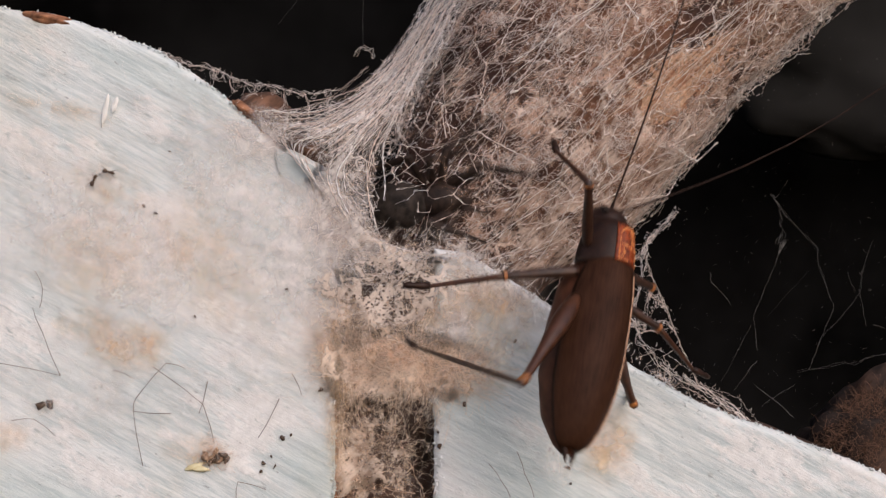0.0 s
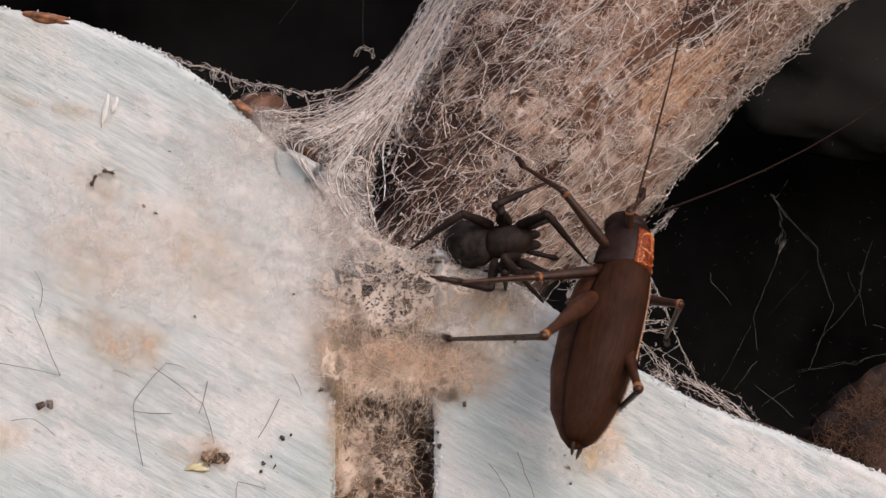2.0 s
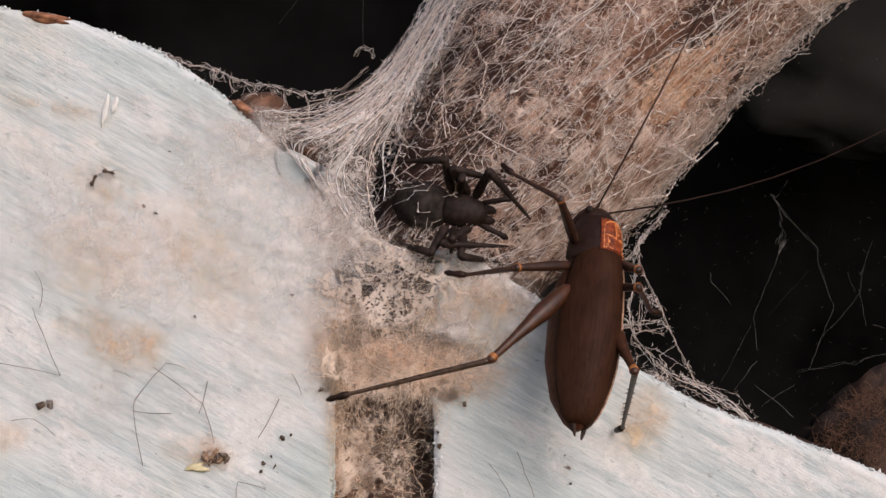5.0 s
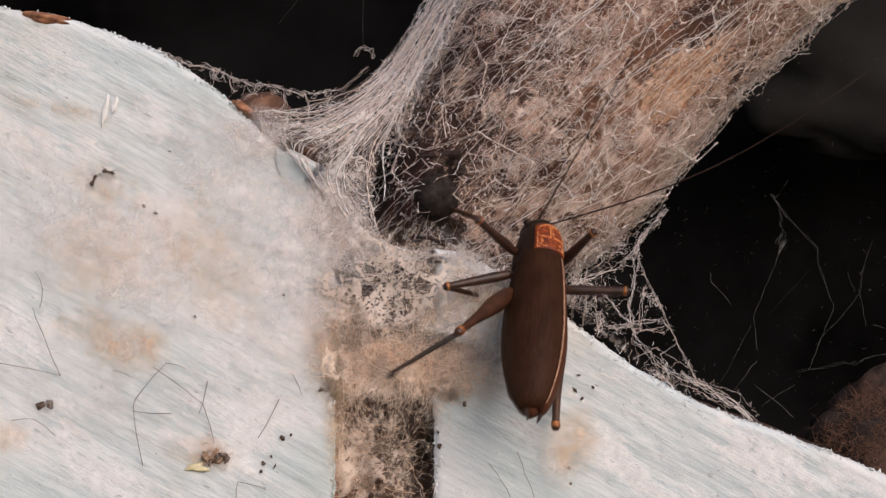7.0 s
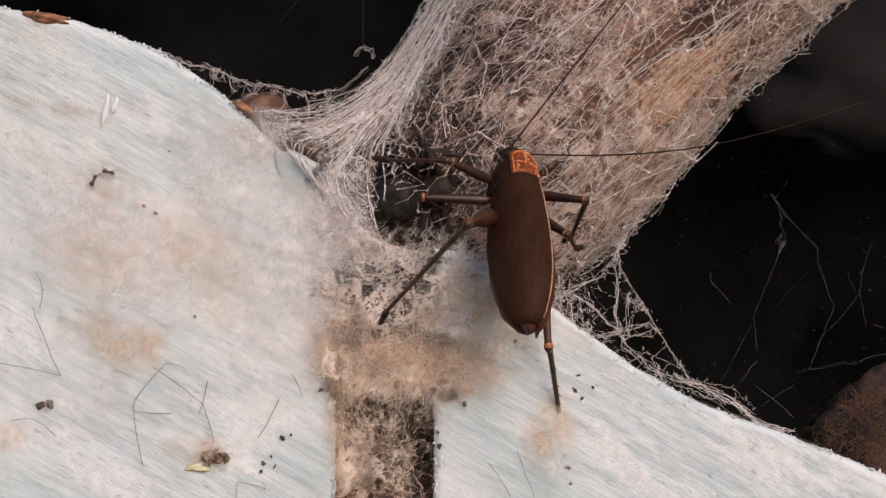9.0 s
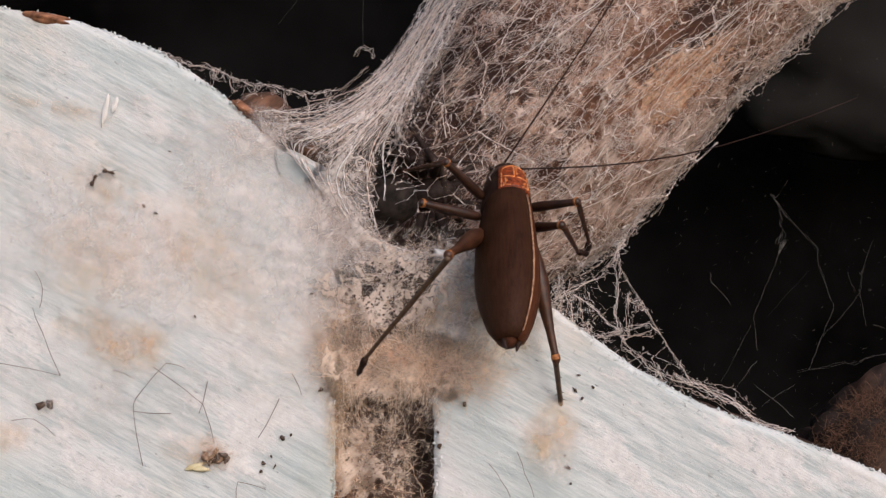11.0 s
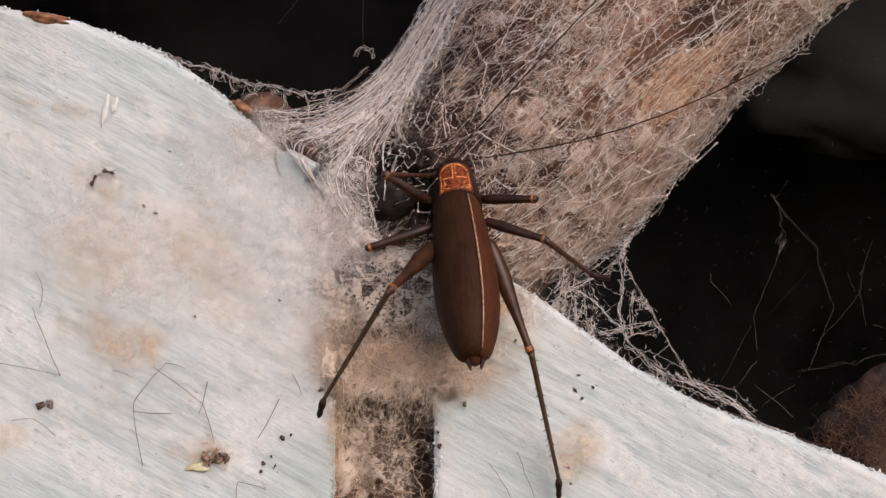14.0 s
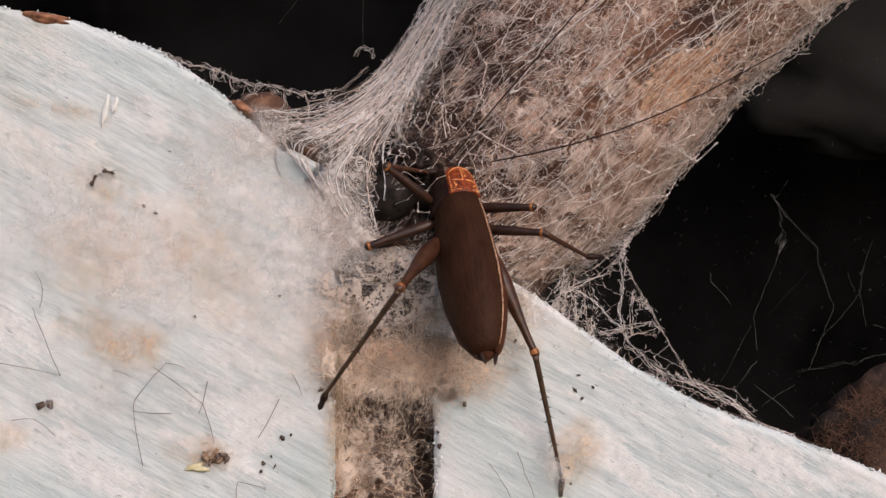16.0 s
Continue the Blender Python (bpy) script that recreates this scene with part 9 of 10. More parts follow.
    walk(SPIDER_LEGS["R2"][1], [(0, pose(0.00675, -0.00076, 0.00281, -11, 0, 33)), (0.2, pose(0.00318, -0.00192, 0.00376, -18, -12, -13)), (0.5, pose(0.00449, -0.00089, 0.00448, -23, -10, -7)), (0.7, pose(0.00415, -0.00029, 0.00503, -27, -15, -17)), (0.85, pose(0.00204, 0.00402, 0.00231, -18, -40, -78)), (1, pose(-0.00006, 0.00833, -0.00041, 16, -41, -157)), (1.5, pose(-0.00112, 0.00764, -0.00037, 17, -44, -147)), (2, pose(0.00502, 0.00752, 0.00328, -20, -44, -172)), (2.2, pose(0.00330, 0.00845, 0.00249, -13, -42, -163)), (2.5, pose(0.00320, 0.00837, 0.00267, -14, -42, -161)), (2.75, pose(0.00161, 0.00323, 0.00000, 37, -45, -142)), (3, pose(0.00002, -0.00191, -0.00267, 94, -57, -134)), (3.5, pose(-0.00324, 0.00394, 0.00094, 6, -72, -104)), (4, pose(-0.00338, 0.00333, 0.00019, 28, -71, -120)), (4.1, pose(0.00171, 0.00319, 0.00237, -52, -56, -11)), (4.2, pose(0.00681, 0.00305, 0.00455, -51, -20, 23)), (5.2, pose(0.00681, 0.00305, 0.00455, -51, -20, 23)), (6.3, pose(0.00681, 0.00305, 0.00455, -51, -20, 23)), (6.5, pose(0.00681, 0.00305, 0.00455, -51, -20, 23)), (7, pose(0.00681, 0.00305, 0.00455, -51, -20, 23)), (7.5, pose(0.00681, 0.00305, 0.00455, -51, -20, 23)), (8, pose(0.00681, 0.00305, 0.00455, -51, -20, 23)), (8.5, pose(0.00681, 0.00305, 0.00455, -51, -20, 23)), (9, pose(0.00681, 0.00305, 0.00455, -51, -20, 23)), (9.2, pose(0.00681, 0.00305, 0.00455, -51, -20, 23)), (11.3, pose(0.00681, 0.00305, 0.00455, -51, -20, 23)), (11.5, pose(0.00681, 0.00305, 0.00455, -51, -20, 23)), (12.5, pose(0.00681, 0.00305, 0.00455, -51, -20, 23)), (14, pose(0.00681, 0.00305, 0.00455, -51, -20, 23)), (15, pose(0.00681, 0.00305, 0.00455, -51, -20, 23)), (16, pose(0.00681, 0.00305, 0.00455, -51, -20, 23))])
    walk(SPIDER_LEGS["L3"][0], [(0, pose(-0.00289, 0.00153, 0.00000, 49, -0, 91)), (0.2, pose(-0.00289, 0.00153, 0.00000, 72, -0, 91)), (0.5, pose(-0.00289, 0.00153, 0.00000, 72, -0, 91)), (0.7, pose(-0.00289, 0.00153, 0.00000, 72, -0, 91)), (1, pose(-0.00289, 0.00153, 0.00000, 72, -0, 91)), (1.5, pose(-0.00289, 0.00153, 0.00000, 72, -0, 91)), (2, pose(-0.00289, 0.00153, 0.00000, 72, -0, 91)), (2.2, pose(-0.00289, 0.00153, 0.00000, 72, -0, 91)), (2.5, pose(-0.00289, 0.00153, 0.00000, 72, -0, 91)), (3, pose(-0.00289, 0.00153, 0.00000, 72, -0, 91)), (3.5, pose(-0.00289, 0.00153, 0.00000, 72, -0, 91)), (4, pose(-0.00289, 0.00153, 0.00000, 72, -0, 91)), (4.2, pose(-0.00289, 0.00153, 0.00000, 72, -0, 91)), (5.2, pose(-0.00289, 0.00153, 0.00000, 72, -0, 91)), (6.3, pose(-0.00289, 0.00153, 0.00000, 72, -0, 91)), (6.5, pose(-0.00289, 0.00153, 0.00000, 72, -0, 91)), (7, pose(-0.00289, 0.00153, 0.00000, 72, -0, 91)), (7.5, pose(-0.00289, 0.00153, 0.00000, 72, -0, 91)), (8, pose(-0.00289, 0.00153, 0.00000, 72, -0, 91)), (8.5, pose(-0.00289, 0.00153, 0.00000, 72, -0, 91)), (9, pose(-0.00289, 0.00153, 0.00000, 72, -0, 91)), (9.2, pose(-0.00289, 0.00153, 0.00000, 72, -0, 91)), (11.3, pose(-0.00289, 0.00153, 0.00000, 72, -0, 91)), (11.5, pose(-0.00289, 0.00153, 0.00000, 72, -0, 91)), (12.5, pose(-0.00289, 0.00153, 0.00000, 72, -0, 91)), (14, pose(-0.00289, 0.00153, 0.00000, 72, -0, 91)), (15, pose(-0.00289, 0.00153, 0.00000, 72, -0, 91)), (16, pose(-0.00289, 0.00153, 0.00000, 72, -0, 91))])
    walk(SPIDER_LEGS["L3"][1], [(0, pose(-0.00621, 0.00145, 0.00387, -23, -0, 7)), (0.2, pose(-0.00450, 0.00146, 0.00484, -80, 19, 22)), (0.5, pose(-0.00450, 0.00146, 0.00484, -80, 19, 22)), (0.7, pose(-0.00450, 0.00146, 0.00484, -80, 19, 22)), (1, pose(-0.00450, 0.00146, 0.00484, -80, 19, 22)), (1.5, pose(-0.00450, 0.00146, 0.00484, -80, 19, 22)), (2, pose(-0.00450, 0.00146, 0.00484, -80, 19, 22)), (2.2, pose(-0.00450, 0.00146, 0.00484, -80, 19, 22)), (2.5, pose(-0.00450, 0.00146, 0.00484, -80, 19, 22)), (3, pose(-0.00450, 0.00146, 0.00484, -80, 19, 22)), (3.5, pose(-0.00450, 0.00146, 0.00484, -80, 19, 22)), (4, pose(-0.00450, 0.00146, 0.00484, -80, 19, 22)), (4.2, pose(-0.00450, 0.00146, 0.00484, -80, 19, 22)), (5.2, pose(-0.00450, 0.00146, 0.00484, -80, 19, 22)), (6.3, pose(-0.00450, 0.00146, 0.00484, -80, 19, 22)), (6.5, pose(-0.00450, 0.00146, 0.00484, -80, 19, 22)), (7, pose(-0.00450, 0.00146, 0.00484, -80, 19, 22)), (7.5, pose(-0.00450, 0.00146, 0.00484, -80, 19, 22)), (8, pose(-0.00450, 0.00146, 0.00484, -80, 19, 22)), (8.5, pose(-0.00450, 0.00146, 0.00484, -80, 19, 22)), (9, pose(-0.00450, 0.00146, 0.00484, -80, 19, 22)), (9.2, pose(-0.00450, 0.00146, 0.00484, -80, 19, 22)), (11.3, pose(-0.00450, 0.00146, 0.00484, -80, 19, 22)), (11.5, pose(-0.00450, 0.00146, 0.00484, -80, 19, 22)), (12.5, pose(-0.00450, 0.00146, 0.00484, -80, 19, 22)), (14, pose(-0.00450, 0.00146, 0.00484, -80, 19, 22)), (15, pose(-0.00450, 0.00146, 0.00484, -80, 19, 22)), (16, pose(-0.00450, 0.00146, 0.00484, -80, 19, 22))])
    walk(SPIDER_LEGS["R3"][0], [(0, pose(0.00289, 0.00153, 0.00000, 72, 0, -93)), (0.2, pose(0.00289, 0.00153, 0.00000, 72, 0, -93)), (0.5, pose(0.00289, 0.00153, 0.00000, 72, -0, -93)), (0.7, pose(0.00289, 0.00153, 0.00000, 72, 0, -93)), (1, pose(0.00289, 0.00153, 0.00000, 72, 0, -93)), (1.5, pose(0.00289, 0.00153, 0.00000, 72, 0, -93)), (2, pose(0.00289, 0.00153, 0.00000, 72, 0, -93)), (2.2, pose(0.00289, 0.00153, 0.00000, 72, 0, -93)), (2.5, pose(0.00289, 0.00153, 0.00000, 72, 0, -93)), (3, pose(0.00289, 0.00153, 0.00000, 72, 0, -93)), (3.5, pose(0.00289, 0.00153, 0.00000, 72, -0, -93)), (4, pose(0.00289, 0.00153, 0.00000, 72, 0, -93)), (4.2, pose(0.00289, 0.00153, 0.00000, 72, 0, -93)), (5.2, pose(0.00289, 0.00153, 0.00000, 72, 0, -93)), (6.3, pose(0.00289, 0.00153, 0.00000, 72, -0, -93)), (6.5, pose(0.00289, 0.00153, 0.00000, 72, 0, -93)), (7, pose(0.00289, 0.00153, 0.00000, 72, -0, -93)), (7.5, pose(0.00289, 0.00153, 0.00000, 72, -0, -93)), (8, pose(0.00289, 0.00153, 0.00000, 72, 0, -93)), (8.5, pose(0.00289, 0.00153, 0.00000, 72, 0, -93)), (9, pose(0.00289, 0.00153, 0.00000, 72, -0, -93)), (9.2, pose(0.00289, 0.00153, 0.00000, 72, -0, -93)), (11.3, pose(0.00289, 0.00153, 0.00000, 72, 0, -93)), (11.5, pose(0.00289, 0.00153, 0.00000, 72, 0, -93)), (12.5, pose(0.00289, 0.00153, 0.00000, 72, 0, -93)), (14, pose(0.00289, 0.00153, 0.00000, 72, 0, -93)), (15, pose(0.00289, 0.00153, 0.00000, 72, -0, -93)), (16, pose(0.00289, 0.00153, 0.00000, 72, 0, -93))])
    walk(SPIDER_LEGS["R3"][1], [(0, pose(0.00450, 0.00146, 0.00484, -69, -0, -85)), (0.2, pose(0.00450, 0.00146, 0.00484, -69, -0, -85)), (0.5, pose(0.00450, 0.00146, 0.00484, -69, -0, -85)), (0.7, pose(0.00450, 0.00146, 0.00484, -69, -0, -85)), (1, pose(0.00450, 0.00146, 0.00484, -69, 0, -85)), (1.5, pose(0.00450, 0.00146, 0.00484, -69, 0, -85)), (2, pose(0.00450, 0.00146, 0.00484, -69, 0, -85)), (2.2, pose(0.00450, 0.00146, 0.00484, -69, 0, -85)), (2.5, pose(0.00450, 0.00146, 0.00484, -69, 0, -85)), (3, pose(0.00450, 0.00146, 0.00484, -69, 0, -85)), (3.5, pose(0.00450, 0.00146, 0.00484, -69, -0, -85)), (4, pose(0.00450, 0.00146, 0.00484, -69, 0, -85)), (4.2, pose(0.00450, 0.00146, 0.00484, -69, -0, -85)), (5.2, pose(0.00450, 0.00146, 0.00484, -69, 0, -85)), (6.3, pose(0.00450, 0.00146, 0.00484, -69, 0, -85)), (6.5, pose(0.00450, 0.00146, 0.00484, -69, 0, -85)), (7, pose(0.00450, 0.00146, 0.00484, -69, 0, -85)), (7.5, pose(0.00450, 0.00146, 0.00484, -69, -0, -85)), (8, pose(0.00450, 0.00146, 0.00484, -69, 0, -85)), (8.5, pose(0.00450, 0.00146, 0.00484, -69, 0, -85)), (9, pose(0.00450, 0.00146, 0.00484, -69, 0, -85)), (9.2, pose(0.00450, 0.00146, 0.00484, -69, 0, -85)), (11.3, pose(0.00450, 0.00146, 0.00484, -69, 0, -85)), (11.5, pose(0.00450, 0.00146, 0.00484, -69, 0, -85)), (12.5, pose(0.00450, 0.00146, 0.00484, -69, 0, -85)), (14, pose(0.00450, 0.00146, 0.00484, -69, 0, -85)), (15, pose(0.00450, 0.00146, 0.00484, -69, -0, -85)), (16, pose(0.00450, 0.00146, 0.00484, -69, 0, -85))])
    walk(SPIDER_LEGS["L4"][0], [(0, pose(-0.00255, 0.00034, 0.00000, 39, -0, 112)), (0.2, pose(-0.00255, 0.00034, 0.00000, 39, 0, 112)), (0.5, pose(-0.00255, 0.00034, 0.00000, 39, 0, 112)), (0.7, pose(-0.00255, 0.00034, 0.00000, 39, -0, 112)), (1, pose(-0.00255, 0.00034, 0.00000, 49, -26, 139)), (1.5, pose(-0.00255, 0.00034, 0.00000, 40, -19, 131)), (2, pose(-0.00255, 0.00034, 0.00000, 41, -24, 137)), (2.2, pose(-0.00255, 0.00034, 0.00000, 44, -22, 135)), (2.5, pose(-0.00255, 0.00034, 0.00000, 48, -3, 116)), (3, pose(-0.00255, 0.00034, 0.00000, 47, -22, 134)), (3.5, pose(-0.00255, 0.00034, 0.00000, 45, -19, 131)), (4, pose(-0.00255, 0.00034, 0.00000, 52, -19, 131)), (4.2, pose(-0.00255, 0.00034, 0.00000, 39, 0, 112)), (5.2, pose(-0.00255, 0.00034, 0.00000, 39, 0, 112)), (6.3, pose(-0.00255, 0.00034, 0.00000, 39, 0, 112)), (6.5, pose(-0.00255, 0.00034, 0.00000, 39, 0, 112)), (7, pose(-0.00255, 0.00034, 0.00000, 39, 0, 112)), (7.5, pose(-0.00255, 0.00034, 0.00000, 39, 0, 112)), (8, pose(-0.00255, 0.00034, 0.00000, 39, 0, 112)), (8.5, pose(-0.00255, 0.00034, 0.00000, 39, 0, 112)), (9, pose(-0.00255, 0.00034, 0.00000, 39, 0, 112)), (9.2, pose(-0.00255, 0.00034, 0.00000, 39, 0, 112)), (11.3, pose(-0.00255, 0.00034, 0.00000, 39, 0, 112)), (11.5, pose(-0.00255, 0.00034, 0.00000, 39, 0, 112)), (12.5, pose(-0.00255, 0.00034, 0.00000, 39, 0, 112)), (14, pose(-0.00255, 0.00034, 0.00000, 39, 0, 112)), (15, pose(-0.00255, 0.00034, 0.00000, 39, 0, 112)), (16, pose(-0.00255, 0.00034, 0.00000, 39, 0, 112))])
    walk(SPIDER_LEGS["L4"][1], [(0, pose(-0.00695, -0.00140, 0.00388, -40, -0, -172)), (0.2, pose(-0.00695, -0.00140, 0.00388, -40, -0, -172)), (0.5, pose(-0.00695, -0.00140, 0.00388, -40, -0, -172)), (0.7, pose(-0.00695, -0.00140, 0.00388, -40, 0, -172)), (1, pose(-0.00371, -0.00403, 0.00412, -21, 18, -142)), (1.5, pose(-0.00524, -0.00373, 0.00370, -17, 11, -161)), (2, pose(-0.00449, -0.00414, 0.00369, -17, 14, -154)), (2.2, pose(-0.00453, -0.00391, 0.00394, -19, 15, -151)), (2.5, pose(-0.00608, -0.00171, 0.00456, -23, 13, -154)), (3, pose(-0.00445, -0.00376, 0.00412, -20, 16, -147)), (3.5, pose(-0.00490, -0.00358, 0.00407, -20, 14, -152)), (4, pose(-0.00439, -0.00331, 0.00456, -24, 19, -140)), (4.2, pose(-0.00695, -0.00140, 0.00388, -40, -1, -171)), (5.2, pose(-0.00695, -0.00140, 0.00388, -40, -1, -171)), (6.3, pose(-0.00695, -0.00140, 0.00388, -40, -1, -171)), (6.5, pose(-0.00695, -0.00140, 0.00388, -40, -1, -171)), (7, pose(-0.00695, -0.00140, 0.00388, -40, -1, -171)), (7.5, pose(-0.00695, -0.00140, 0.00388, -40, -1, -171)), (8, pose(-0.00695, -0.00140, 0.00388, -40, -1, -171)), (8.5, pose(-0.00695, -0.00140, 0.00388, -40, -1, -171)), (9, pose(-0.00695, -0.00140, 0.00388, -40, -1, -171)), (9.2, pose(-0.00695, -0.00140, 0.00388, -40, -1, -171)), (11.3, pose(-0.00695, -0.00140, 0.00388, -40, -1, -171)), (11.5, pose(-0.00695, -0.00140, 0.00388, -40, -1, -171)), (12.5, pose(-0.00695, -0.00140, 0.00388, -40, -1, -171)), (14, pose(-0.00695, -0.00140, 0.00388, -40, -1, -171)), (15, pose(-0.00695, -0.00140, 0.00388, -40, -1, -171)), (16, pose(-0.00695, -0.00140, 0.00388, -40, -1, -171))])
    walk(SPIDER_LEGS["R4"][0], [(0, pose(0.00255, 0.00034, 0.00000, 39, -0, -112)), (0.2, pose(0.00255, 0.00034, 0.00000, 39, 0, -112)), (0.5, pose(0.00255, 0.00034, 0.00000, 39, -0, -112)), (0.7, pose(0.00255, 0.00034, 0.00000, 39, 0, -112)), (1, pose(0.00255, 0.00034, 0.00000, 53, -17, -95)), (1.5, pose(0.00255, 0.00034, 0.00000, 50, -9, -102)), (2, pose(0.00255, 0.00034, 0.00000, 47, -2, -108)), (2.2, pose(0.00255, 0.00034, 0.00000, 49, -6, -104)), (2.5, pose(0.00255, 0.00034, 0.00000, 52, -16, -97)), (3, pose(0.00255, 0.00034, 0.00000, 45, -4, -107)), (3.5, pose(0.00255, 0.00034, 0.00000, 47, 9, -119)), (4, pose(0.00255, 0.00034, 0.00000, 59, -20, -97)), (4.2, pose(0.00255, 0.00034, 0.00000, 39, -2, -113)), (5.2, pose(0.00255, 0.00034, 0.00000, 39, -2, -113)), (6.3, pose(0.00255, 0.00034, 0.00000, 39, -2, -113)), (6.5, pose(0.00255, 0.00034, 0.00000, 39, -2, -113)), (7, pose(0.00255, 0.00034, 0.00000, 39, -2, -113)), (7.5, pose(0.00255, 0.00034, 0.00000, 39, -2, -113)), (8, pose(0.00255, 0.00034, 0.00000, 39, -2, -113)), (8.5, pose(0.00255, 0.00034, 0.00000, 39, -2, -113)), (9, pose(0.00255, 0.00034, 0.00000, 39, -2, -113)), (9.2, pose(0.00255, 0.00034, 0.00000, 39, -2, -113)), (11.3, pose(0.00255, 0.00034, 0.00000, 39, -2, -113)), (11.5, pose(0.00255, 0.00034, 0.00000, 39, -2, -113)), (12.5, pose(0.00255, 0.00034, 0.00000, 39, -2, -113)), (14, pose(0.00255, 0.00034, 0.00000, 39, -2, -113)), (15, pose(0.00255, 0.00034, 0.00000, 39, -2, -113)), (16, pose(0.00255, 0.00034, 0.00000, 39, -2, -113))])
    walk(SPIDER_LEGS["R4"][1], [(0, pose(0.00695, -0.00140, 0.00388, -40, -0, 172)), (0.2, pose(0.00695, -0.00140, 0.00388, -40, 0, 172)), (0.5, pose(0.00695, -0.00140, 0.00388, -40, 0, 172)), (0.7, pose(0.00695, -0.00140, 0.00388, -40, 0, 172)), (1, pose(0.00633, 0.00142, 0.00469, -23, 1, 173)), (1.5, pose(0.00656, 0.00029, 0.00462, -23, -2, 168)), (2, pose(0.00655, -0.00086, 0.00448, -22, -2, 166)), (2.2, pose(0.00659, -0.00017, 0.00457, -22, -1, 169)), (2.5, pose(0.00640, 0.00121, 0.00468, -23, 0, 172)), (3, pose(0.00675, -0.00062, 0.00435, -21, 5, -175)), (3.5, pose(0.00586, -0.00224, 0.00446, -22, -8, 151)), (4, pose(0.00593, 0.00176, 0.00490, -25, 8, -172)), (4.2, pose(0.00695, -0.00140, 0.00388, -40, -1, 173)), (5.2, pose(0.00695, -0.00140, 0.00388, -40, -1, 173)), (6.3, pose(0.00695, -0.00140, 0.00388, -40, -1, 173)), (6.5, pose(0.00695, -0.00140, 0.00388, -40, -1, 173)), (7, pose(0.00695, -0.00140, 0.00388, -40, -1, 173)), (7.5, pose(0.00695, -0.00140, 0.00388, -40, -1, 173)), (8, pose(0.00695, -0.00140, 0.00388, -40, -1, 173)), (8.5, pose(0.00695, -0.00140, 0.00388, -40, -1, 173)), (9, pose(0.00695, -0.00140, 0.00388, -40, -1, 173)), (9.2, pose(0.00695, -0.00140, 0.00388, -40, -1, 173)), (11.3, pose(0.00695, -0.00140, 0.00388, -40, -1, 173)), (11.5, pose(0.00695, -0.00140, 0.00388, -40, -1, 173)), (12.5, pose(0.00695, -0.00140, 0.00388, -40, -1, 173)), (14, pose(0.00695, -0.00140, 0.00388, -40, -1, 173)), (15, pose(0.00695, -0.00140, 0.00388, -40, -1, 173)), (16, pose(0.00695, -0.00140, 0.00388, -40, -1, 173))])
    walk(SPIDER_ABDOMEN, [(t, pose(0, 0, 0, bend)) for t, bend in ((0, 0), (0.7, 0), (0.85, 25), (1, 52), (1.5, 50), (2, 46), (2.5, 48), (3, 44), (3.5, 46), (4, 55), (4.2, 48), (5.2, 30), (6.3, 12), (6.5, 4), (7, 0), (16, 0))])
    walk(CORNER, [(0, pose(0.03876, 0.00000, 0.97833, 0, 7, 0)), (0.5, pose(0.03893, 0.00000, 0.97850, 0, 5, 0)), (1, pose(0.03832, 0.00000, 0.97850, 0, 4, 0)), (1.5, pose(0.03825, 0.00000, 0.97856, 0, 5, 0)), (2, pose(0.03876, 0.00000, 0.97850, 0, 6, 0)), (2.5, pose(0.03842, 0.00000, 0.97867, 0, 4, 0)), (3, pose(0.03832, 0.00000, 0.97867, 0, 3, 0)), (3.5, pose(0.03818, 0.00000, 0.97877, 0, 2, 0)), (4, pose(0.03859, 0.00000, 0.97856, 0, 5, 0)), (4.2, pose(0.03832, 0.00000, 0.97867, 0, 4, 0)), (6.3, pose(0.03859, 0.00000, 0.97856, 0, 6, 0)), (6.5, pose(0.03832, 0.00000, 0.97867, 0, 4, 0)), (7, pose(0.03859, 0.00000, 0.97884, 0, 4, 0)), (7.5, pose(0.03842, 0.00000, 0.97884, 0, 4, 0)), (8, pose(0.03832, 0.00000, 0.97884, 0, 3, 0)), (8.5, pose(0.03818, 0.00000, 0.97884, 0, 3, 0)), (9, pose(0.03771, 0.00000, 0.97884, 0, -2, 0)), (9.2, pose(0.03774, 0.00000, 0.97884, 0, -2, 0)), (11.3, pose(0.03771, 0.00000, 0.97884, 0, -2, 0)), (11.5, pose(0.03771, 0.00000, 0.97884, 0, -2, 0)), (12, pose(0.03842, 0.00000, 0.97884, 0, 3, 0)), (12.5, pose(0.03791, 0.00000, 0.97884, 0, 0, 0)), (13, pose(0.03791, 0.00000, 0.97884, 0, 0, 0)), (16, pose(0.03791, 0.00000, 0.97884, 0, 0, 0))])
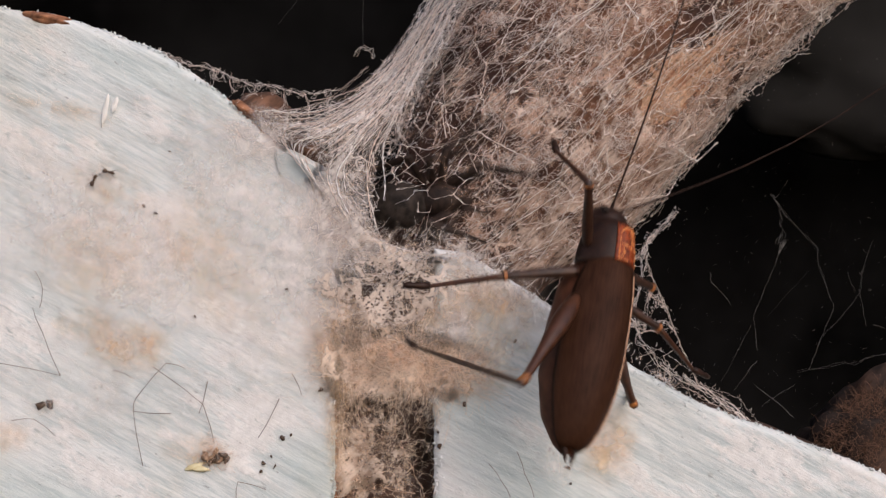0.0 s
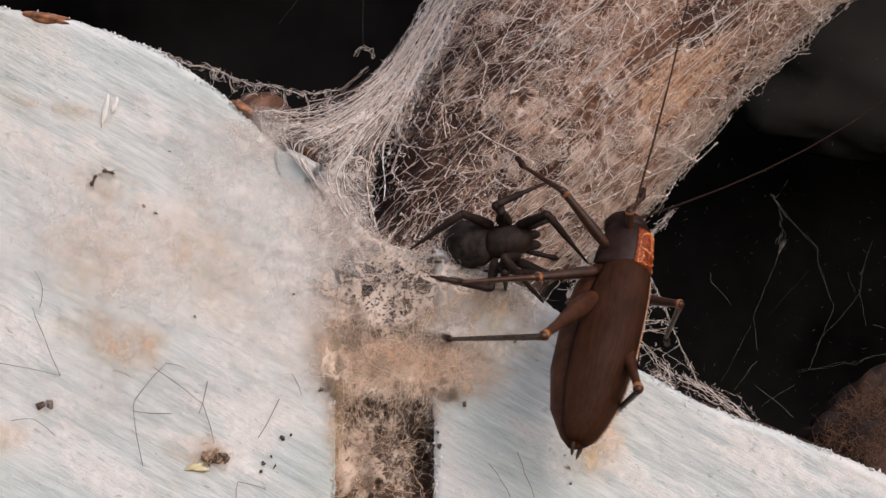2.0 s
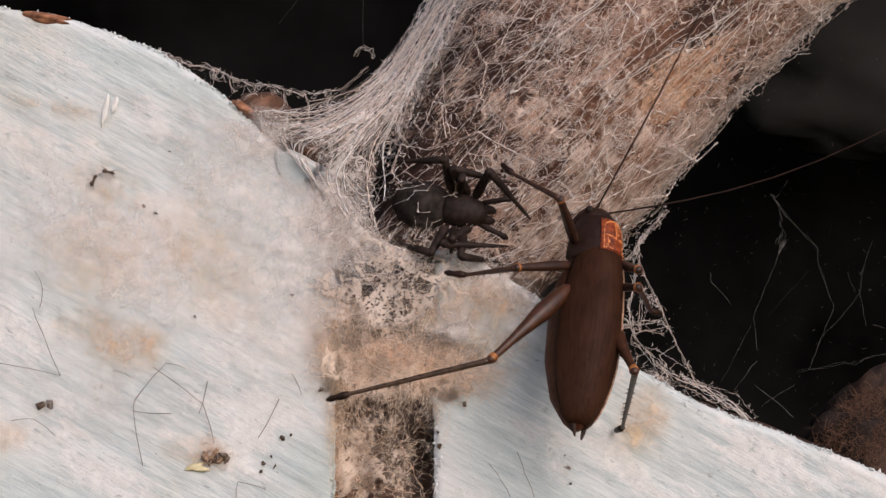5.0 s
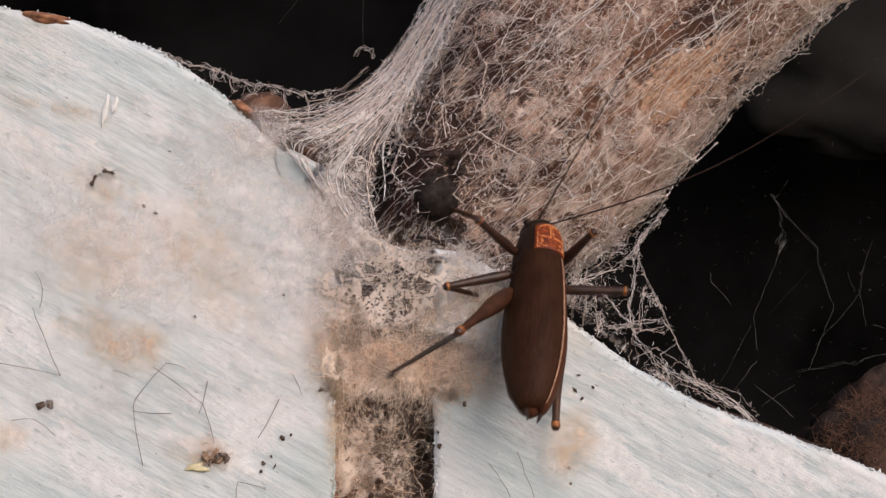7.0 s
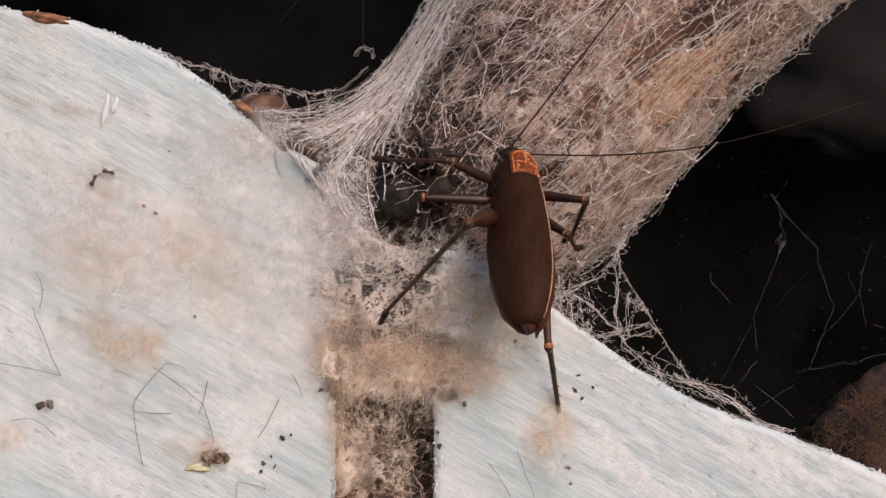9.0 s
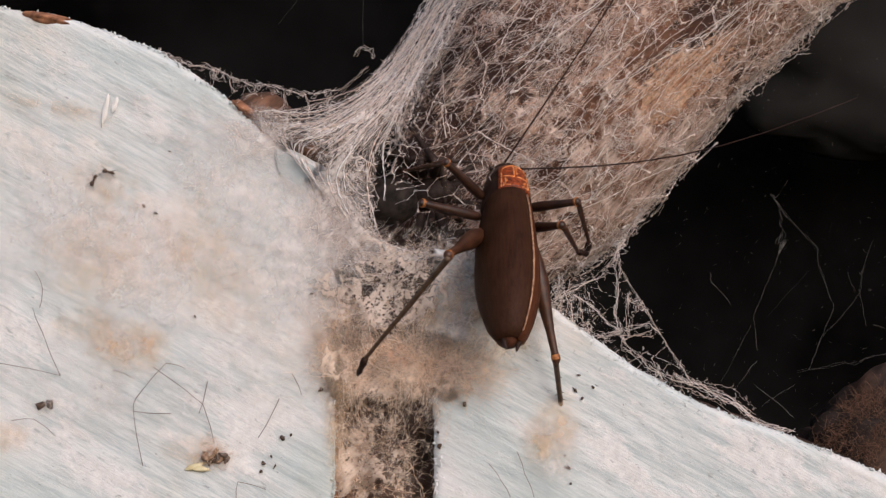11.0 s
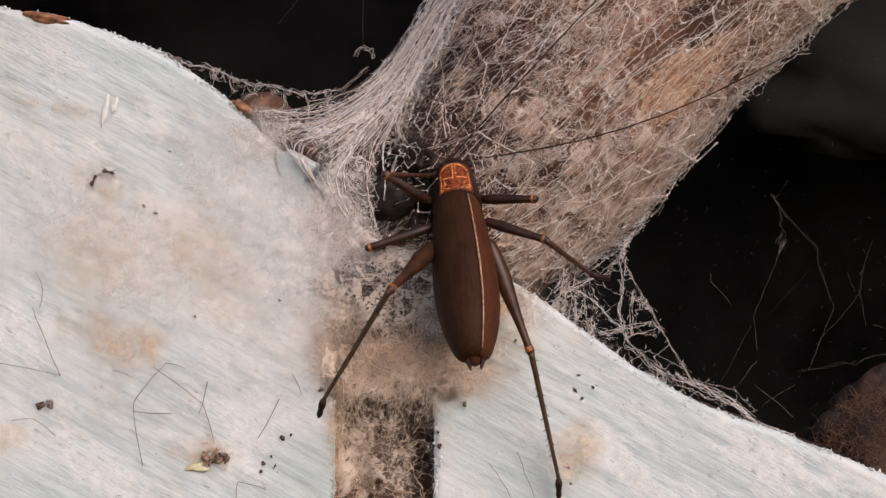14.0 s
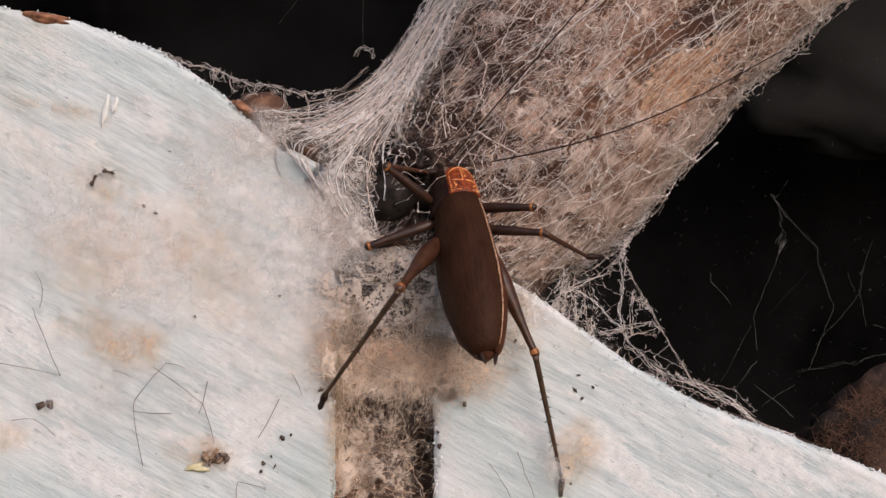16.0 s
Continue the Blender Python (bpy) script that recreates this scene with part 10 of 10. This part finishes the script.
    walk(TUFT, [(0, pose(0.02505, -0.00080, 0.97046, 0, -0, 0)), (0.5, pose(0.02844, -0.00080, 0.97046, 0, -0, 0)), (1, pose(0.02547, -0.00080, 0.96962, 0, -0, 0)), (1.5, pose(0.02336, -0.00080, 0.97046, 0, -0, 0)), (2, pose(0.02336, -0.00080, 0.97046, 0, -0, 0)), (2.5, pose(0.01447, -0.00080, 0.96962, 0, -0, 0)), (2.7, pose(0.01489, -0.00080, 0.96962, 0, -0, 0)), (3, pose(0.02463, -0.00080, 0.97427, 0, -0, 0)), (3.5, pose(0.02463, -0.00080, 0.97046, 0, -0, 0)), (4, pose(0.03394, -0.00080, 0.97258, 0, -0, 0)), (4.2, pose(0.02928, -0.00080, 0.97300, 0, -0, 0)), (6.3, pose(0.03521, -0.00080, 0.97639, 0, -0, 0)), (6.5, pose(0.03605, -0.00080, 0.97681, 0, -0, 0)), (7, pose(0.01913, -0.00080, 0.97046, 0, -0, 0)), (7.5, pose(0.01489, -0.00080, 0.97808, 0, -0, 0)), (8, pose(0.01320, -0.00080, 0.97808, 0, -0, 0)), (8.5, pose(0.01997, -0.00080, 0.96920, 0, -0, 0)), (9, pose(0.01616, -0.00080, 0.97258, 0, -0, 0)), (9.2, pose(0.01659, -0.00080, 0.97216, 0, -0, 0)), (11.3, pose(0.01616, -0.00080, 0.97216, 0, -0, 0)), (11.5, pose(0.01574, -0.00080, 0.97258, 0, -0, 0)), (12, pose(0.02166, -0.00080, 0.97808, 0, -0, 0)), (12.5, pose(0.01955, -0.00080, 0.96894, 0, -0, 0)), (13, pose(0.01980, -0.00080, 0.96920, 0, -0, 0)), (16, pose(0.01980, -0.00080, 0.96920, 0, -0, 0))])
    walk(SPECK, [(0, pose(-0.02336, -0.00140, 0.99401, 0, -0, 0)), (1.5, pose(-0.02261, -0.00140, 0.99334, 0, -0, 0)), (3.5, pose(-0.02168, -0.00140, 0.99317, 0, -0, 0)), (7, pose(-0.02379, -0.00140, 0.99308, 0, -0, 0)), (9, pose(-0.01948, -0.00140, 0.99317, 0, -0, 0)), (9.2, pose(-0.01974, -0.00140, 0.99317, 0, -0, 0)), (11.5, pose(-0.01957, -0.00140, 0.99334, 0, -0, 0)), (12.5, pose(-0.02396, -0.00140, 0.99291, 0, -0, 0)), (14, pose(-0.02438, -0.00140, 0.99232, 0, -0, 0)), (16, pose(-0.02438, -0.00140, 0.99300, 0, -0, 0))])


motions()
